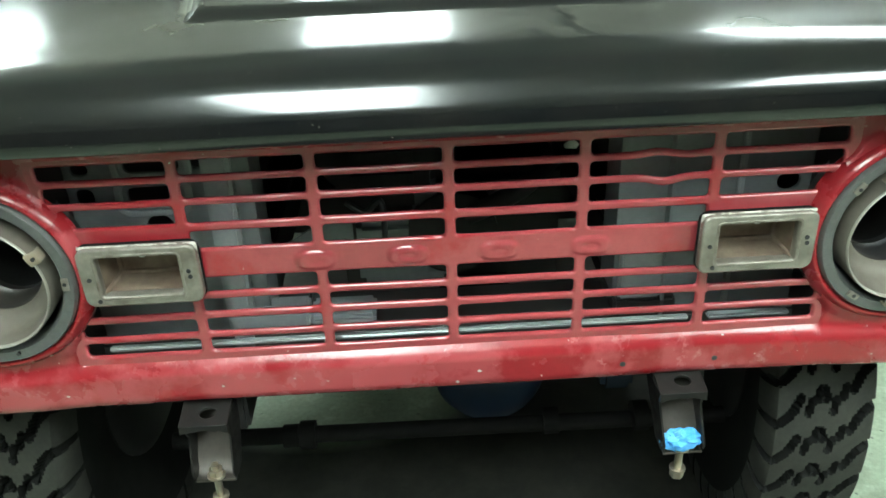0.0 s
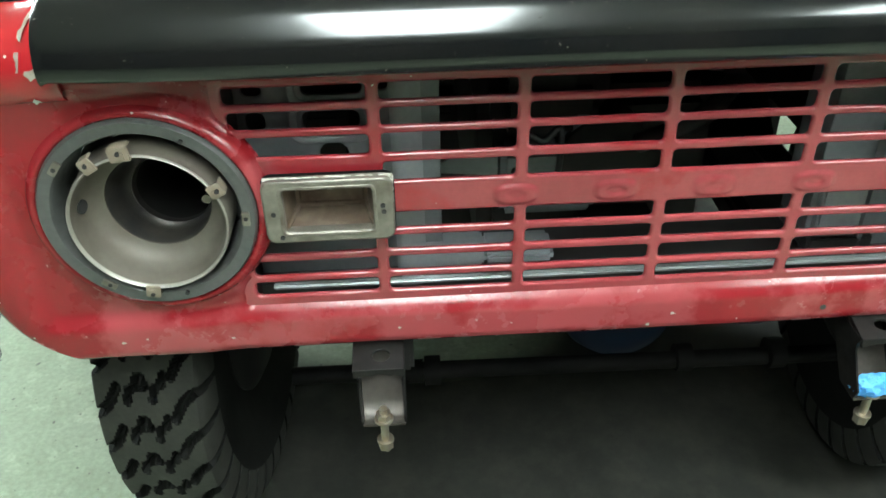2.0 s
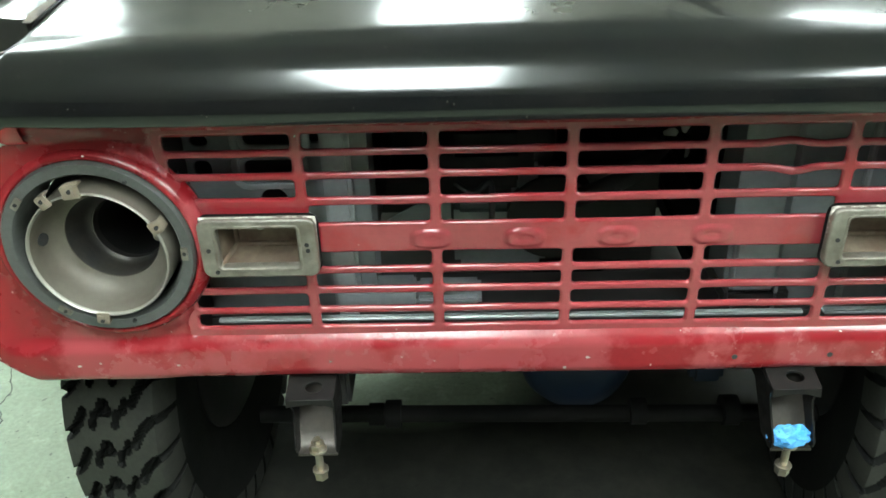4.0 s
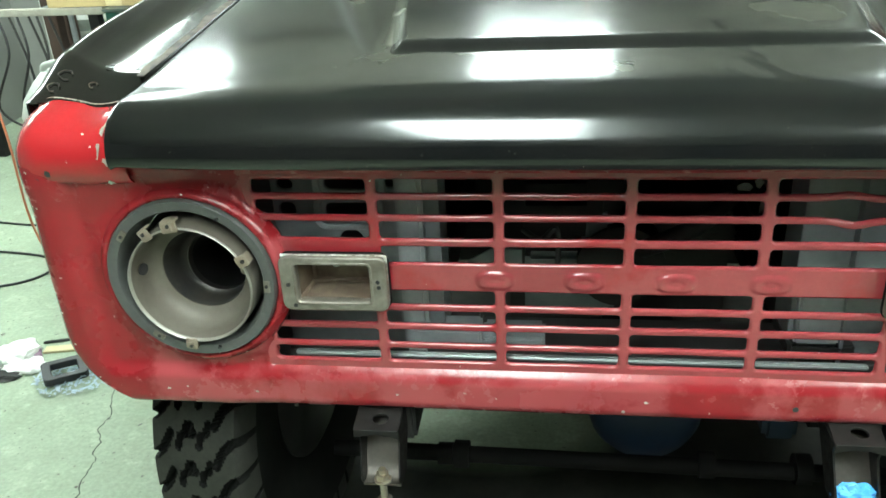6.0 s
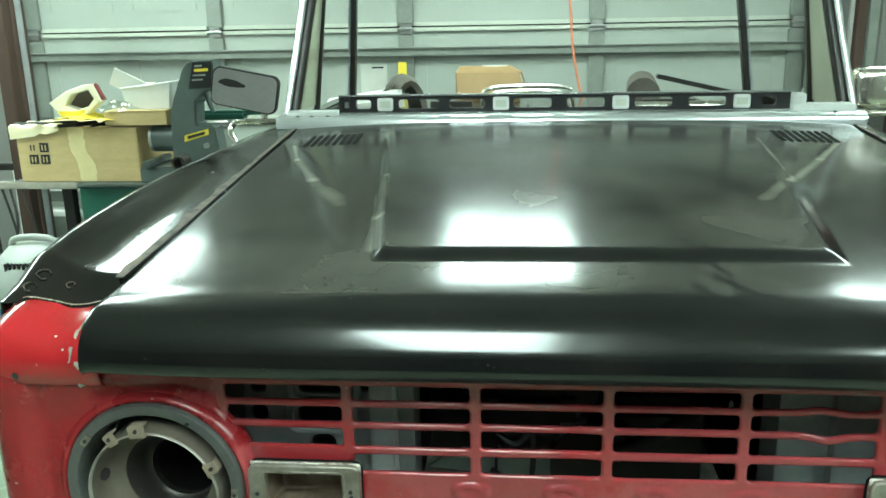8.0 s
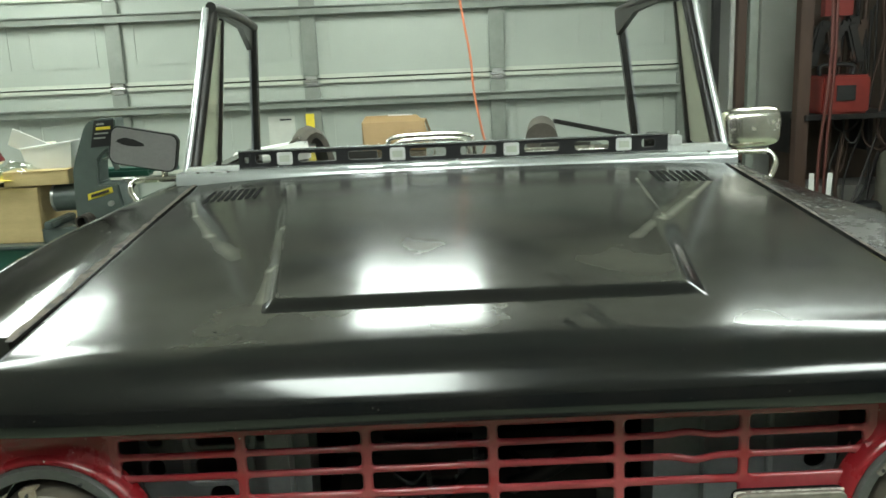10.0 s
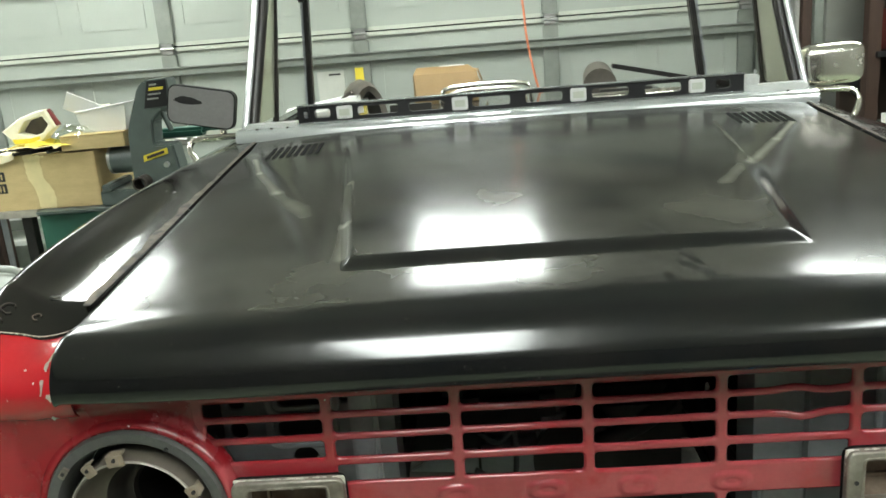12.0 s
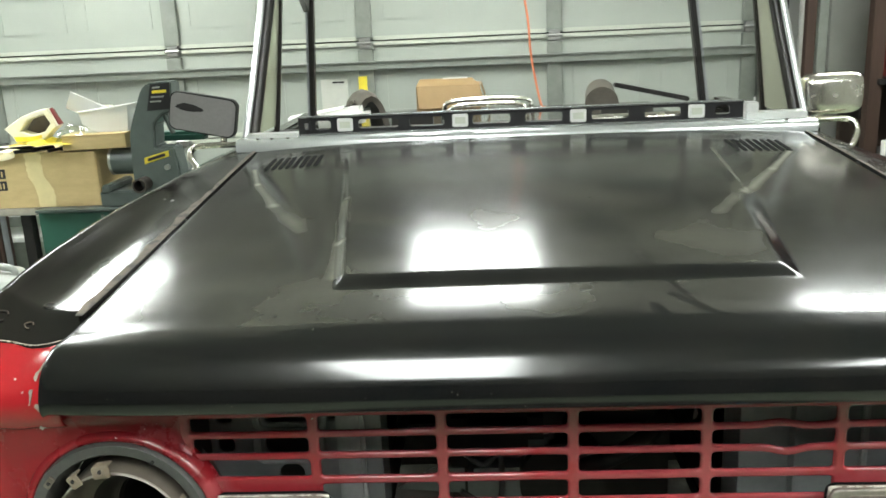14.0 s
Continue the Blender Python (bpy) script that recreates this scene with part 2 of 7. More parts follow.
    l.new(k2.outputs[0], y.inputs[0])
    l.new(b.inputs["Roughness"].links[0].from_socket, y.inputs[2])
    y.inputs[3].default_value = rough
    l.new(y.outputs[0], b.inputs["Roughness"])


# negative amounts wipe dust off, positive ones lay pale streaks
WIPES_AND_GLINTS = [((0.128, 0.200), (0.152, 0.105), 0.011, -0.5), ((0.152, 0.105), (0.172, 0.050), 0.010, -0.4), ((0.150, 0.052), (0.196, -0.018), 0.012, -0.55),
         ((0.116, 0.020), (0.134, -0.022), 0.011, -0.5), ((0.679, 0.175), (0.636, 0.010), 0.012, -0.35), ((-0.23, 0.585), (-0.20, 0.62), 0.012, -0.4),
         ((-0.352, 0.158), (-0.372, 0.32), 0.024, 0.5), ((-0.372, 0.32), (-0.402, 0.60), 0.018, 0.42), ((-0.402, 0.60), (-0.460, 0.98), 0.012, 0.32), ((0.408, 0.58), (0.442, 0.97), 0.009, 0.4),
         # from the vents inwards: light along the pressed ridges, painted as pale film
         ((-0.690, 0.965), (-0.640, 0.80), 0.013, 0.75), ((-0.640, 0.80), (-0.556, 0.60), 0.020, 0.5), ((-0.556, 0.60), (-0.460, 0.41), 0.030, 0.30),
         ((0.618, 0.94), (0.520, 0.76), 0.014, 0.7), ((0.520, 0.76), (0.400, 0.56), 0.020, 0.55), ((0.400, 0.56), (0.310, 0.41), 0.028, 0.4)]
dust(BLACK, (0.115, 0.113, 0.092), 0.62, 5.5, 0.16, flat=(0.970, 0.993), span=(0.68, 1.34), marks=WIPES_AND_GLINTS, layer=0.8, sheen=0.11)
BLACK_WORN = material("worn_black_paint", (0.004, 0.004, 0.004), 0.09, second=(0.022, 0.019, 0.016), scale=9, amount=0.8,
                      speck=(0.4, 0.4, 0.38), speck_scale=40, speck_cut=0.73, rough_var=0.06, bump=0.03, bump_scale=12)
BLACK_WORN.node_tree.nodes["Principled BSDF"].inputs["Specular IOR Level"].default_value = 0.55
# fender dust and sheen are lifted to paint in the door's reflection too
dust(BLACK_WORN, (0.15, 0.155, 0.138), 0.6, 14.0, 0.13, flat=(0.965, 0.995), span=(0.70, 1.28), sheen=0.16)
DUSTY_BLACK = material("dusty_black_paint", (0.012, 0.012, 0.011), 0.2, second=(0.035, 0.034, 0.03), scale=9, amount=0.8,
                       speck=(0.4, 0.4, 0.38), speck_scale=34, speck_cut=0.72, rough_var=0.1, bump=0.03, bump_scale=12, stretch=(1, 0.5, 1))
DUSTY_BLACK.node_tree.nodes["Principled BSDF"].inputs["Specular IOR Level"].default_value = 0.14
dust(DUSTY_BLACK, (0.125, 0.122, 0.105), 0.7, 9.0, 0.3, flat=(0.955, 0.995), span=(0.76, 1.26))
RING = material("grey_ring_metal", (0.115, 0.115, 0.108), 0.48, metal=0.3, scale=20, amount=0.6, fine=0.3, rough_var=0.15)
BUCKET = material("dusty_bucket_metal", (0.18, 0.162, 0.132), 0.55, metal=0.25, second=(0.085, 0.062, 0.045), scale=9, amount=0.7, fine=0.25,
                  fine_scale=90, rough_var=0.15)
TUBE_DARK = material("dark_tube_metal", (0.035, 0.036, 0.042), 0.4, metal=0.5, second=(0.1, 0.085, 0.065), scale=14, amount=0.8, fine=0.2)
RIM_METAL = material("worn_rim_metal", (0.33, 0.3, 0.26), 0.35, metal=0.6, second=(0.1, 0.07, 0.05), scale=40, amount=0.9, fine=0.3)
LIP = material("bucket_rim_metal", (0.36, 0.34, 0.29), 0.42, metal=0.4, scale=25, amount=0.6, fine=0.2)
HOUSING = material("tarnished_housing", (0.30, 0.275, 0.235), 0.38, metal=0.5, second=(0.08, 0.055, 0.035), scale=30, amount=0.8, fine=0.35,
                   fine_scale=70, bump=0.1, bump_scale=90)
SEALANT = material("old_sealant", (0.62, 0.59, 0.52), 0.7, scale=60, amount=0.7, bump=0.4, bump_scale=120)
GALV = material("grey_primer_panel", (0.26, 0.278, 0.285), 0.42, metal=0.1, second=(0.145, 0.156, 0.165), scale=9, amount=0.8, fine=0.2)
GALV_LIGHT = material("pale_grey_panel", (0.36, 0.38, 0.39), 0.4, metal=0.15, second=(0.24, 0.25, 0.26), scale=12, amount=0.8, fine=0.2)
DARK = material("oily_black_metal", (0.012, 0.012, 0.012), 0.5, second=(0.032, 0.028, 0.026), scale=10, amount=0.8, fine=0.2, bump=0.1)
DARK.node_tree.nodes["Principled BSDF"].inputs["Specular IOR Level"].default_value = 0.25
OILY_GREY = material("oily_grey_metal", (0.035, 0.034, 0.033), 0.4, second=(0.02, 0.018, 0.017), scale=12, amount=0.8, fine=0.2)
# near-black metal with its gloss cut, for the underbody parts
UNDERBODY_BLACK = material("underbody_black_metal", (0.006, 0.006, 0.006), 0.7, second=(0.014, 0.012, 0.011), scale=12, amount=0.8)
UNDERBODY_BLACK.node_tree.nodes["Principled BSDF"].inputs["Specular IOR Level"].default_value = 0.08
BRACKET_BLACK = material("worn_black_bracket", (0.006, 0.006, 0.006), 0.42, second=(0.018, 0.015, 0.013), scale=26, amount=0.9, fine=0.2,
                         speck=(0.16, 0.15, 0.13), speck_scale=60, speck_cut=0.78, rough_var=0.1, bump=0.06, bump_scale=90)
BRACKET_BLACK.node_tree.nodes["Principled BSDF"].inputs["Specular IOR Level"].default_value = 0.2
STEEL = material("bare_steel_bracket", (0.085, 0.075, 0.064), 0.45, metal=0.6, second=(0.07, 0.055, 0.045), scale=26, amount=0.8, fine=0.3,
                 rough_var=0.15, bump=0.08, bump_scale=80)
BOLT = material("plated_bolt", (0.36, 0.33, 0.28), 0.35, metal=0.8, scale=60, amount=0.6, second=(0.3, 0.2, 0.1))
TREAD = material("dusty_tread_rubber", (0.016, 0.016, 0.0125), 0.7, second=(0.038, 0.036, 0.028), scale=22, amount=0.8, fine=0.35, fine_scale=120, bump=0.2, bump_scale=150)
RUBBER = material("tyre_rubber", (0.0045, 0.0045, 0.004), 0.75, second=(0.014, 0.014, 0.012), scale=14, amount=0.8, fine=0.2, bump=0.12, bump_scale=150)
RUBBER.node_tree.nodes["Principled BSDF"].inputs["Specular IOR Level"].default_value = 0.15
CHROME = material("chrome", (0.92, 0.89, 0.82), 0.24, metal=1.0, second=(0.66, 0.61, 0.52), scale=18, amount=0.6, rough_var=0.06)
BRIGHT = material("brushed_bright_trim", (0.7, 0.72, 0.72), 0.25, metal=0.9, scale=30, amount=0.4)
COWL = material("pale_grey_cowl", (0.72, 0.74, 0.72), 0.35, second=(0.6, 0.6, 0.57), scale=12, amount=0.6, fine=0.15)
FRAME_DARK = material("rusty_dark_frame", (0.010, 0.010, 0.010), 0.35, second=(0.032, 0.026, 0.019), scale=25, amount=0.9, fine=0.2)
BLUE_ENGINE = material("blue_engine_enamel", (0.004, 0.020, 0.065), 0.5, scale=14, amount=0.8, second=(0.01, 0.02, 0.04))
TAPE_BLUE = material("blue_masking_tape", (0.05, 0.3, 0.75), 0.6, second=(0.2, 0.5, 0.85), scale=40, amount=0.7, bump=0.5, bump_scale=90)
BLACK_PLASTIC = material("black_plastic", (0.015, 0.015, 0.016), 0.4, scale=20, amount=0.5)
GLASS_VIAL = material("pale_vial", (0.65, 0.68, 0.58), 0.2, scale=40, amount=0.3)
WHITE_PLASTIC = material("white_plastic", (0.75, 0.76, 0.73), 0.4, scale=10, amount=0.25, second=(0.6, 0.6, 0.56))
MIRROR_DULL = material("dusty_mirror", (0.36, 0.345, 0.345), 0.35, metal=0.35, second=(0.3, 0.285, 0.28), scale=16, amount=0.7, fine=0.15)
SMUDGE = material("dark_smudge", (0.02, 0.018, 0.018), 0.8, scale=60, amount=0.6)
CONCRETE = material("greenish_concrete", (0.345, 0.405, 0.29), 0.6, second=(0.255, 0.30, 0.21), scale=5, amount=0.85, fine=0.42, fine_scale=75,
                    speck=(0.13, 0.135, 0.11), speck_scale=46, speck_cut=0.70, bump=0.3, bump_scale=55, rough_var=0.12,
                    third=(0.39, 0.44, 0.325), third_scale=17, third_cut=0.54, third_soft=0.12)


def darkened(m, colour, other, centre, radii, clear):
    """Oil stain and truck shade painted into the concrete, with a ragged soft outline and uneven depth."""
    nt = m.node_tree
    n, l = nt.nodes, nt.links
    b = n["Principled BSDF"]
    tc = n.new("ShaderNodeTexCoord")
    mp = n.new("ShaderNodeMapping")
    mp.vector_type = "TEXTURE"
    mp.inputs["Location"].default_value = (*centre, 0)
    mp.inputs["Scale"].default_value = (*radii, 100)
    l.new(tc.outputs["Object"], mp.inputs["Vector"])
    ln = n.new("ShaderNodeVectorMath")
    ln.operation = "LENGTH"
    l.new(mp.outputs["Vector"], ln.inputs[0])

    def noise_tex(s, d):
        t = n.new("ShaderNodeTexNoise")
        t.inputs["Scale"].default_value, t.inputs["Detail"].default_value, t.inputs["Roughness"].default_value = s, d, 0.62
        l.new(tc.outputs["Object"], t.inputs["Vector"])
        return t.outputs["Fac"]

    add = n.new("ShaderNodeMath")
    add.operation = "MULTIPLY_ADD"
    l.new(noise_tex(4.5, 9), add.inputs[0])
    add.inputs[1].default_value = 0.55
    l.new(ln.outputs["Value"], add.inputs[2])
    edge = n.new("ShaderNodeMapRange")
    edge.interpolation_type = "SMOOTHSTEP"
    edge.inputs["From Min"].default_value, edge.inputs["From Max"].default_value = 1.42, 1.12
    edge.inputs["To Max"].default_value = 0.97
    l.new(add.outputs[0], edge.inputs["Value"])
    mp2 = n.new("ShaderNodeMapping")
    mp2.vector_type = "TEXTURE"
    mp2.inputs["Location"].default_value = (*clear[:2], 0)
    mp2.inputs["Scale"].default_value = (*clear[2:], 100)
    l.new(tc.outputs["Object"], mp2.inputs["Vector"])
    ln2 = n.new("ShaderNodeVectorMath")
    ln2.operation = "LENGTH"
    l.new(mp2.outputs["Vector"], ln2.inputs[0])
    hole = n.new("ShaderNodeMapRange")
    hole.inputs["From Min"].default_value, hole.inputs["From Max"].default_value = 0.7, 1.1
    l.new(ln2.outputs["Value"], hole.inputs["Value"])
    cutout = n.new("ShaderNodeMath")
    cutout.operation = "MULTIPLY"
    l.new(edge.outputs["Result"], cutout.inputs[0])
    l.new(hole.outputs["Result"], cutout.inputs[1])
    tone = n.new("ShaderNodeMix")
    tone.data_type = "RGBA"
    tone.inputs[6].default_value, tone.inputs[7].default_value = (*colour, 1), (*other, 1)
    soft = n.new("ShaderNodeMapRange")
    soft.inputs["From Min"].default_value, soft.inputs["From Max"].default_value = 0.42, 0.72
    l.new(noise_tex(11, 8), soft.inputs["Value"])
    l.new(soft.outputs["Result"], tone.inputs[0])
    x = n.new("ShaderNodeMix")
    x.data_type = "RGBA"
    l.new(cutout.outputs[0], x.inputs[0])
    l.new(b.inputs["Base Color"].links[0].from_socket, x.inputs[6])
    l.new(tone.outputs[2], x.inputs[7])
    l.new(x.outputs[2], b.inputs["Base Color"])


# painted shade lies under the truck's front; the last four numbers leave a pale gap
darkened(CONCRETE, (0.010, 0.0088, 0.0075), (0.033, 0.029, 0.024), (0.05, 0.55), (0.89, 1.75), (-0.33, 0.83, 0.40, 0.20))
CRACK = material("dark_crack", (0.05, 0.05, 0.045), 0.9, scale=60, amount=0.5)
DOOR = material("grey_garage_door", (0.375, 0.405, 0.355), 0.5, second=(0.325, 0.35, 0.31), scale=3, amount=0.7, fine=0.06, bump=0.04, bump_scale=40)
TIMBER = material("dark_old_timber", (0.035, 0.03, 0.025), 0.7, second=(0.02, 0.017, 0.014), scale=5, amount=0.8, stretch=(0.2, 1, 1))
DOOR_TRIM = material("galvanised_stile", (0.26, 0.28, 0.245), 0.45, metal=0.25, second=(0.19, 0.205, 0.18), scale=14, amount=0.7, fine=0.12)
DOOR_LIGHT = material("pale_joint", (0.5, 0.53, 0.45), 0.5, scale=10, amount=0.4)
WALL = material("painted_wall", (0.3, 0.3, 0.275), 0.75, second=(0.25, 0.25, 0.23), scale=2, amount=0.7, fine=0.1, bump=0.06)
CEIL = material("ceiling_board", (0.6, 0.6, 0.56), 0.8, scale=2, amount=0.4)
CARD = material("cardboard", (0.60, 0.46, 0.225), 0.7, second=(0.44, 0.33, 0.155), scale=9, amount=0.7, fine=0.1, bump=0.05, stretch=(1, 1, 3))
# darker copy of the cardboard, painting a box that gets less light
CARD_SHADED = material("shaded_cardboard", (0.27, 0.175, 0.075), 0.7, second=(0.22, 0.14, 0.06), scale=9, amount=0.7, fine=0.1)
TAPE = material("packing_tape", (0.78, 0.67, 0.36), 0.3, scale=20, amount=0.5)
INK = material("printed_ink", (0.02, 0.02, 0.02), 0.7, scale=40, amount=0.4)
SAW = material("dark_grey_enamel", (0.10, 0.125, 0.115), 0.38, second=(0.065, 0.075, 0.07), scale=10, amount=0.7, fine=0.1, rough_var=0.1)
GREEN = material("green_enamel", (0.03, 0.12, 0.085), 0.4, second=(0.02, 0.08, 0.06), scale=8, amount=0.7, fine=0.1)
YELLOW = material("yellow_fibreglass", (0.42, 0.36, 0.085), 0.45, second=(0.30, 0.25, 0.06), scale=8, amount=0.7, fine=0.15)
YELLOW_LABEL = material("yellow_label", (0.75, 0.6, 0.05), 0.5, scale=20, amount=0.4)
ALU = material("aluminium", (0.52, 0.52, 0.5), 0.35, metal=0.85, second=(0.4, 0.4, 0.38), scale=20, amount=0.7, fine=0.2)
NOTICE = material("aged_notice_paper", (0.55, 0.56, 0.5), 0.7, scale=14, amount=0.5)
PAPER_YELLOW = material("pale_yellow_paper", (0.75, 0.66, 0.4), 0.7, scale=20, amount=0.5, second=(0.8, 0.76, 0.6))
PAPER = material("white_paper", (0.78, 0.78, 0.74), 0.7, scale=20, amount=0.3, second=(0.65, 0.65, 0.62))
WOOD = material("dark_brown_timber", (0.058, 0.030, 0.019), 0.7, second=(0.034, 0.018, 0.012), scale=6, amount=0.8, fine=0.25, stretch=(6, 6, 0.6))
RED_PLASTIC = material("orange_red_enamel", (0.19, 0.020, 0.014), 0.45, second=(0.12, 0.011, 0.009), scale=9, amount=0.7)
ORANGE = material("orange_cord", (0.62, 0.2, 0.1), 0.5, scale=30, amount=0.4)
BLUE_PLASTIC = material("blue_plastic", (0.03, 0.13, 0.42), 0.4, scale=8, amount=0.5)
LIDGREY = material("pale_grey_plastic", (0.42, 0.44, 0.4), 0.45, scale=10, amount=0.4)
FABRIC = material("dark_upholstery", (0.045, 0.042, 0.036), 0.8, scale=15, amount=0.7, fine=0.3)
HOSE = material("black_hose", (0.010, 0.009, 0.009), 0.55, scale=15, amount=0.5, second=(0.035, 0.028, 0.025))
TANK = material("grey_green_cylinder_paint", (0.10, 0.095, 0.07), 0.6, scale=8, amount=0.8, second=(0.045, 0.04, 0.03), fine=0.3)


def glow_material(name, colour, strength):
    m = bpy.data.materials.new(name)
    m.use_nodes = True
    b = m.node_tree.nodes["Principled BSDF"]
    b.inputs["Base Color"].default_value = (0.8, 0.8, 0.8, 1)
    b.inputs["Emission Color"].default_value = colour
    b.inputs["Emission Strength"].default_value = strength
    return m


def clear_material(name, tint, alpha_mix, dusty=0.0):
    """Thin glass: mostly clear, with gloss."""
    m = bpy.data.materials.new(name)
    m.use_nodes = True
    n, l = m.node_tree.nodes, m.node_tree.links
    out = n["Material Output"]
    t = n.new("ShaderNodeBsdfTransparent")
    t.inputs[0].default_value = tint
    g = n.new("ShaderNodeBsdfGlossy")
    g.inputs["Roughness"].default_value = 0.05
    x = n.new("ShaderNodeMixShader")
    x.inputs[0].default_value = alpha_mix
    l.new(t.outputs[0], x.inputs[1])
    l.new(g.outputs[0], x.inputs[2])
    d = n.new("ShaderNodeBsdfDiffuse")
    d.inputs[0].default_value = (0.62, 0.62, 0.52, 1)
    y = n.new("ShaderNodeMixShader")
    y.inputs[0].default_value = dusty
    l.new(x.outputs[0], y.inputs[1])
    l.new(d.outputs[0], y.inputs[2])
    l.new(y.outputs[0], out.inputs["Surface"])
    return m


DIFFUSER = glow_material("fluorescent_diffuser", LAMP_COLOUR, LAMP)
QUARTER_GLASS = clear_material("quarter_glass", (0.85, 0.88, 0.78, 1), 0.06, 0.35)
BAG_FILM = clear_material("clear_film", (0.85, 0.88, 0.84, 1), 0.1)


# ---- mesh helpers ----
def link(name, bm, mat, parent=None, label="", smooth=None):
    """One bmesh as one mesh object under a thing or a part."""
    me = bpy.data.meshes.new(name)
    bm.to_mesh(me)
    bm.free()
    if mat is not None:
        me.materials.append(mat)
    if smooth is not None:
        for p in me.polygons:
            p.use_smooth = True
        if smooth < 180:
            me.set_sharp_from_angle(angle=radians(smooth))
    ob = new(name, me)
    if parent is not None:
        ob.parent = parent
    if label:
        ob["label"] = label
    return ob


def part(name, bm, mat, parent, label="", smooth=40):
    return link(name, bm, mat, parent, label, smooth)


def thing(name, label, category, at=(0, 0, 0), group="", kind=""):
    ob = new(name)
    ob.location = at
    return tagged(ob, label, category, group, kind)


def box(bm, x0, x1, y0, y1, z0, z1, bevel=0.0, segs=2, m=None):
    """A bevelled box into bm."""
    r = bmesh.ops.create_cube(bm, size=1)
    vs = r["verts"]
    for v in vs:
        v.co = Vector(((x0 + x1) / 2 + v.co.x * (x1 - x0), (y0 + y1) / 2 + v.co.y * (y1 - y0), (z0 + z1) / 2 + v.co.z * (z1 - z0)))
    if bevel:
        es = {e for v in vs for e in v.link_edges}
        r2 = bmesh.ops.bevel(bm, geom=list(es), offset=bevel, segments=segs, affect="EDGES", clamp_overlap=True)
        vs = list({v for f in r2["faces"] for v in f.verts} | {v for v in vs if v.is_valid})
    if m is not None:
        bmesh.ops.transform(bm, matrix=m, verts=vs)
    return bm


def boxes(*rows, bevel=0.0):
    bm = bmesh.new()
    for r in rows:
        box(bm, *r, bevel=bevel)
    return bm


def rod(bm, a, b, r0, r1=None, segs=16, caps=True):
    """A round bar from a to b."""
    a, b = Vector(a), Vector(b)
    r1 = r0 if r1 is None else r1
    d = (b - a).normalized()
    u = d.orthogonal().normalized()
    w = d.cross(u)
    rings = []
    for p, r in ((a, r0), (b, r1)):
        rings.append([bm.verts.new(p + r * (math.cos(t) * u + math.sin(t) * w)) for t in (2 * math.pi * i / segs for i in range(segs))])
    for i in range(segs):
        j = (i + 1) % segs
        bm.faces.new((rings[0][i], rings[0][j], rings[1][j], rings[1][i]))
    if caps:
        bm.faces.new(list(reversed(rings[0])))
        bm.faces.new(rings[1])
    return bm


def tube(points, r, segs=10, smooth_steps=6, closed=False):
    """A bent tube along a smoothed line of points."""
    bm = bmesh.new()
    pts = [Vector(p) for p in points]
    line = []
    n = len(pts)
    for i in range(n - 1):
        p0, p1, p2, p3 = pts[max(i - 1, 0)], pts[i], pts[i + 1], pts[min(i + 2, n - 1)]
        for k in range(smooth_steps):
            t = k / smooth_steps
            line.append(0.5 * ((2 * p1) + (p2 - p0) * t + (2 * p0 - 5 * p1 + 4 * p2 - p3) * t * t + (3 * p1 - p0 - 3 * p2 + p3) * t ** 3))
    line.append(pts[-1])
    u = None
    prev = None
    for i, p in enumerate(line):
        d = (line[min(i + 1, len(line) - 1)] - line[max(i - 1, 0)]).normalized()
        u = d.orthogonal().normalized() if u is None else (u - d * u.dot(d)).normalized()
        w = d.cross(u)
        ring = [bm.verts.new(p + r * (math.cos(a) * u + math.sin(a) * w)) for a in (2 * math.pi * k / segs for k in range(segs))]
        if prev:
            for k in range(segs):
                j = (k + 1) % segs
                bm.faces.new((prev[k], prev[j], ring[j], ring[k]))
        else:
            bm.faces.new(list(reversed(ring)))
        prev = ring
    bm.faces.new(prev)
    return bm


def revolve(profile, segs=64, axis="y", centre=(0, 0, 0), arc=(0, 2 * math.pi), start=None):
    """Spin (radius, along) pairs round an axis."""
    bm = bmesh.new()
    full = abs(arc[1] - arc[0] - 2 * math.pi) < 1e-6
    cols = []
    for i in range(segs if full else segs + 1):
        a = arc[0] + (arc[1] - arc[0]) * i / segs
        c, s = math.cos(a), math.sin(a)
        col = []
        for r, h in profile:
            co = {"y": (r * c, h, r * s), "z": (r * c, r * s, h), "x": (h, r * c, r * s)}[axis]
            col.append(bm.verts.new(Vector(co) + Vector(centre)))
        cols.append(col)
    n = len(cols)
    for i in range(n if full else n - 1):
        p, q = cols[i], cols[(i + 1) % n]
        for k in range(len(profile) - 1):
            bm.faces.new((p[k], q[k], q[k + 1], p[k + 1]))
    bmesh.ops.remove_doubles(bm, verts=bm.verts, dist=1e-6)
    bmesh.ops.recalc_face_normals(bm, faces=bm.faces)
    return bm


def grid(rows, closed=False):
    """Quads through rows of points."""
    bm = bmesh.new()
    vs = [[bm.verts.new(p) for p in row] for row in rows]
    for a, b in zip(vs, vs[1:]):
        for i in range(len(a) - 1):
            bm.faces.new((a[i], a[i + 1], b[i + 1], b[i]))
    return bm


def thicken(bm, d):
    bmesh.ops.recalc_face_normals(bm, faces=bm.faces)
    bmesh.ops.solidify(bm, geom=list(bm.faces), thickness=d)
    return bm


def ease(a, b, x):
    t = min(1.0, max(0.0, (x - a) / (b - a)))
    return t * t * (3 - 2 * t)


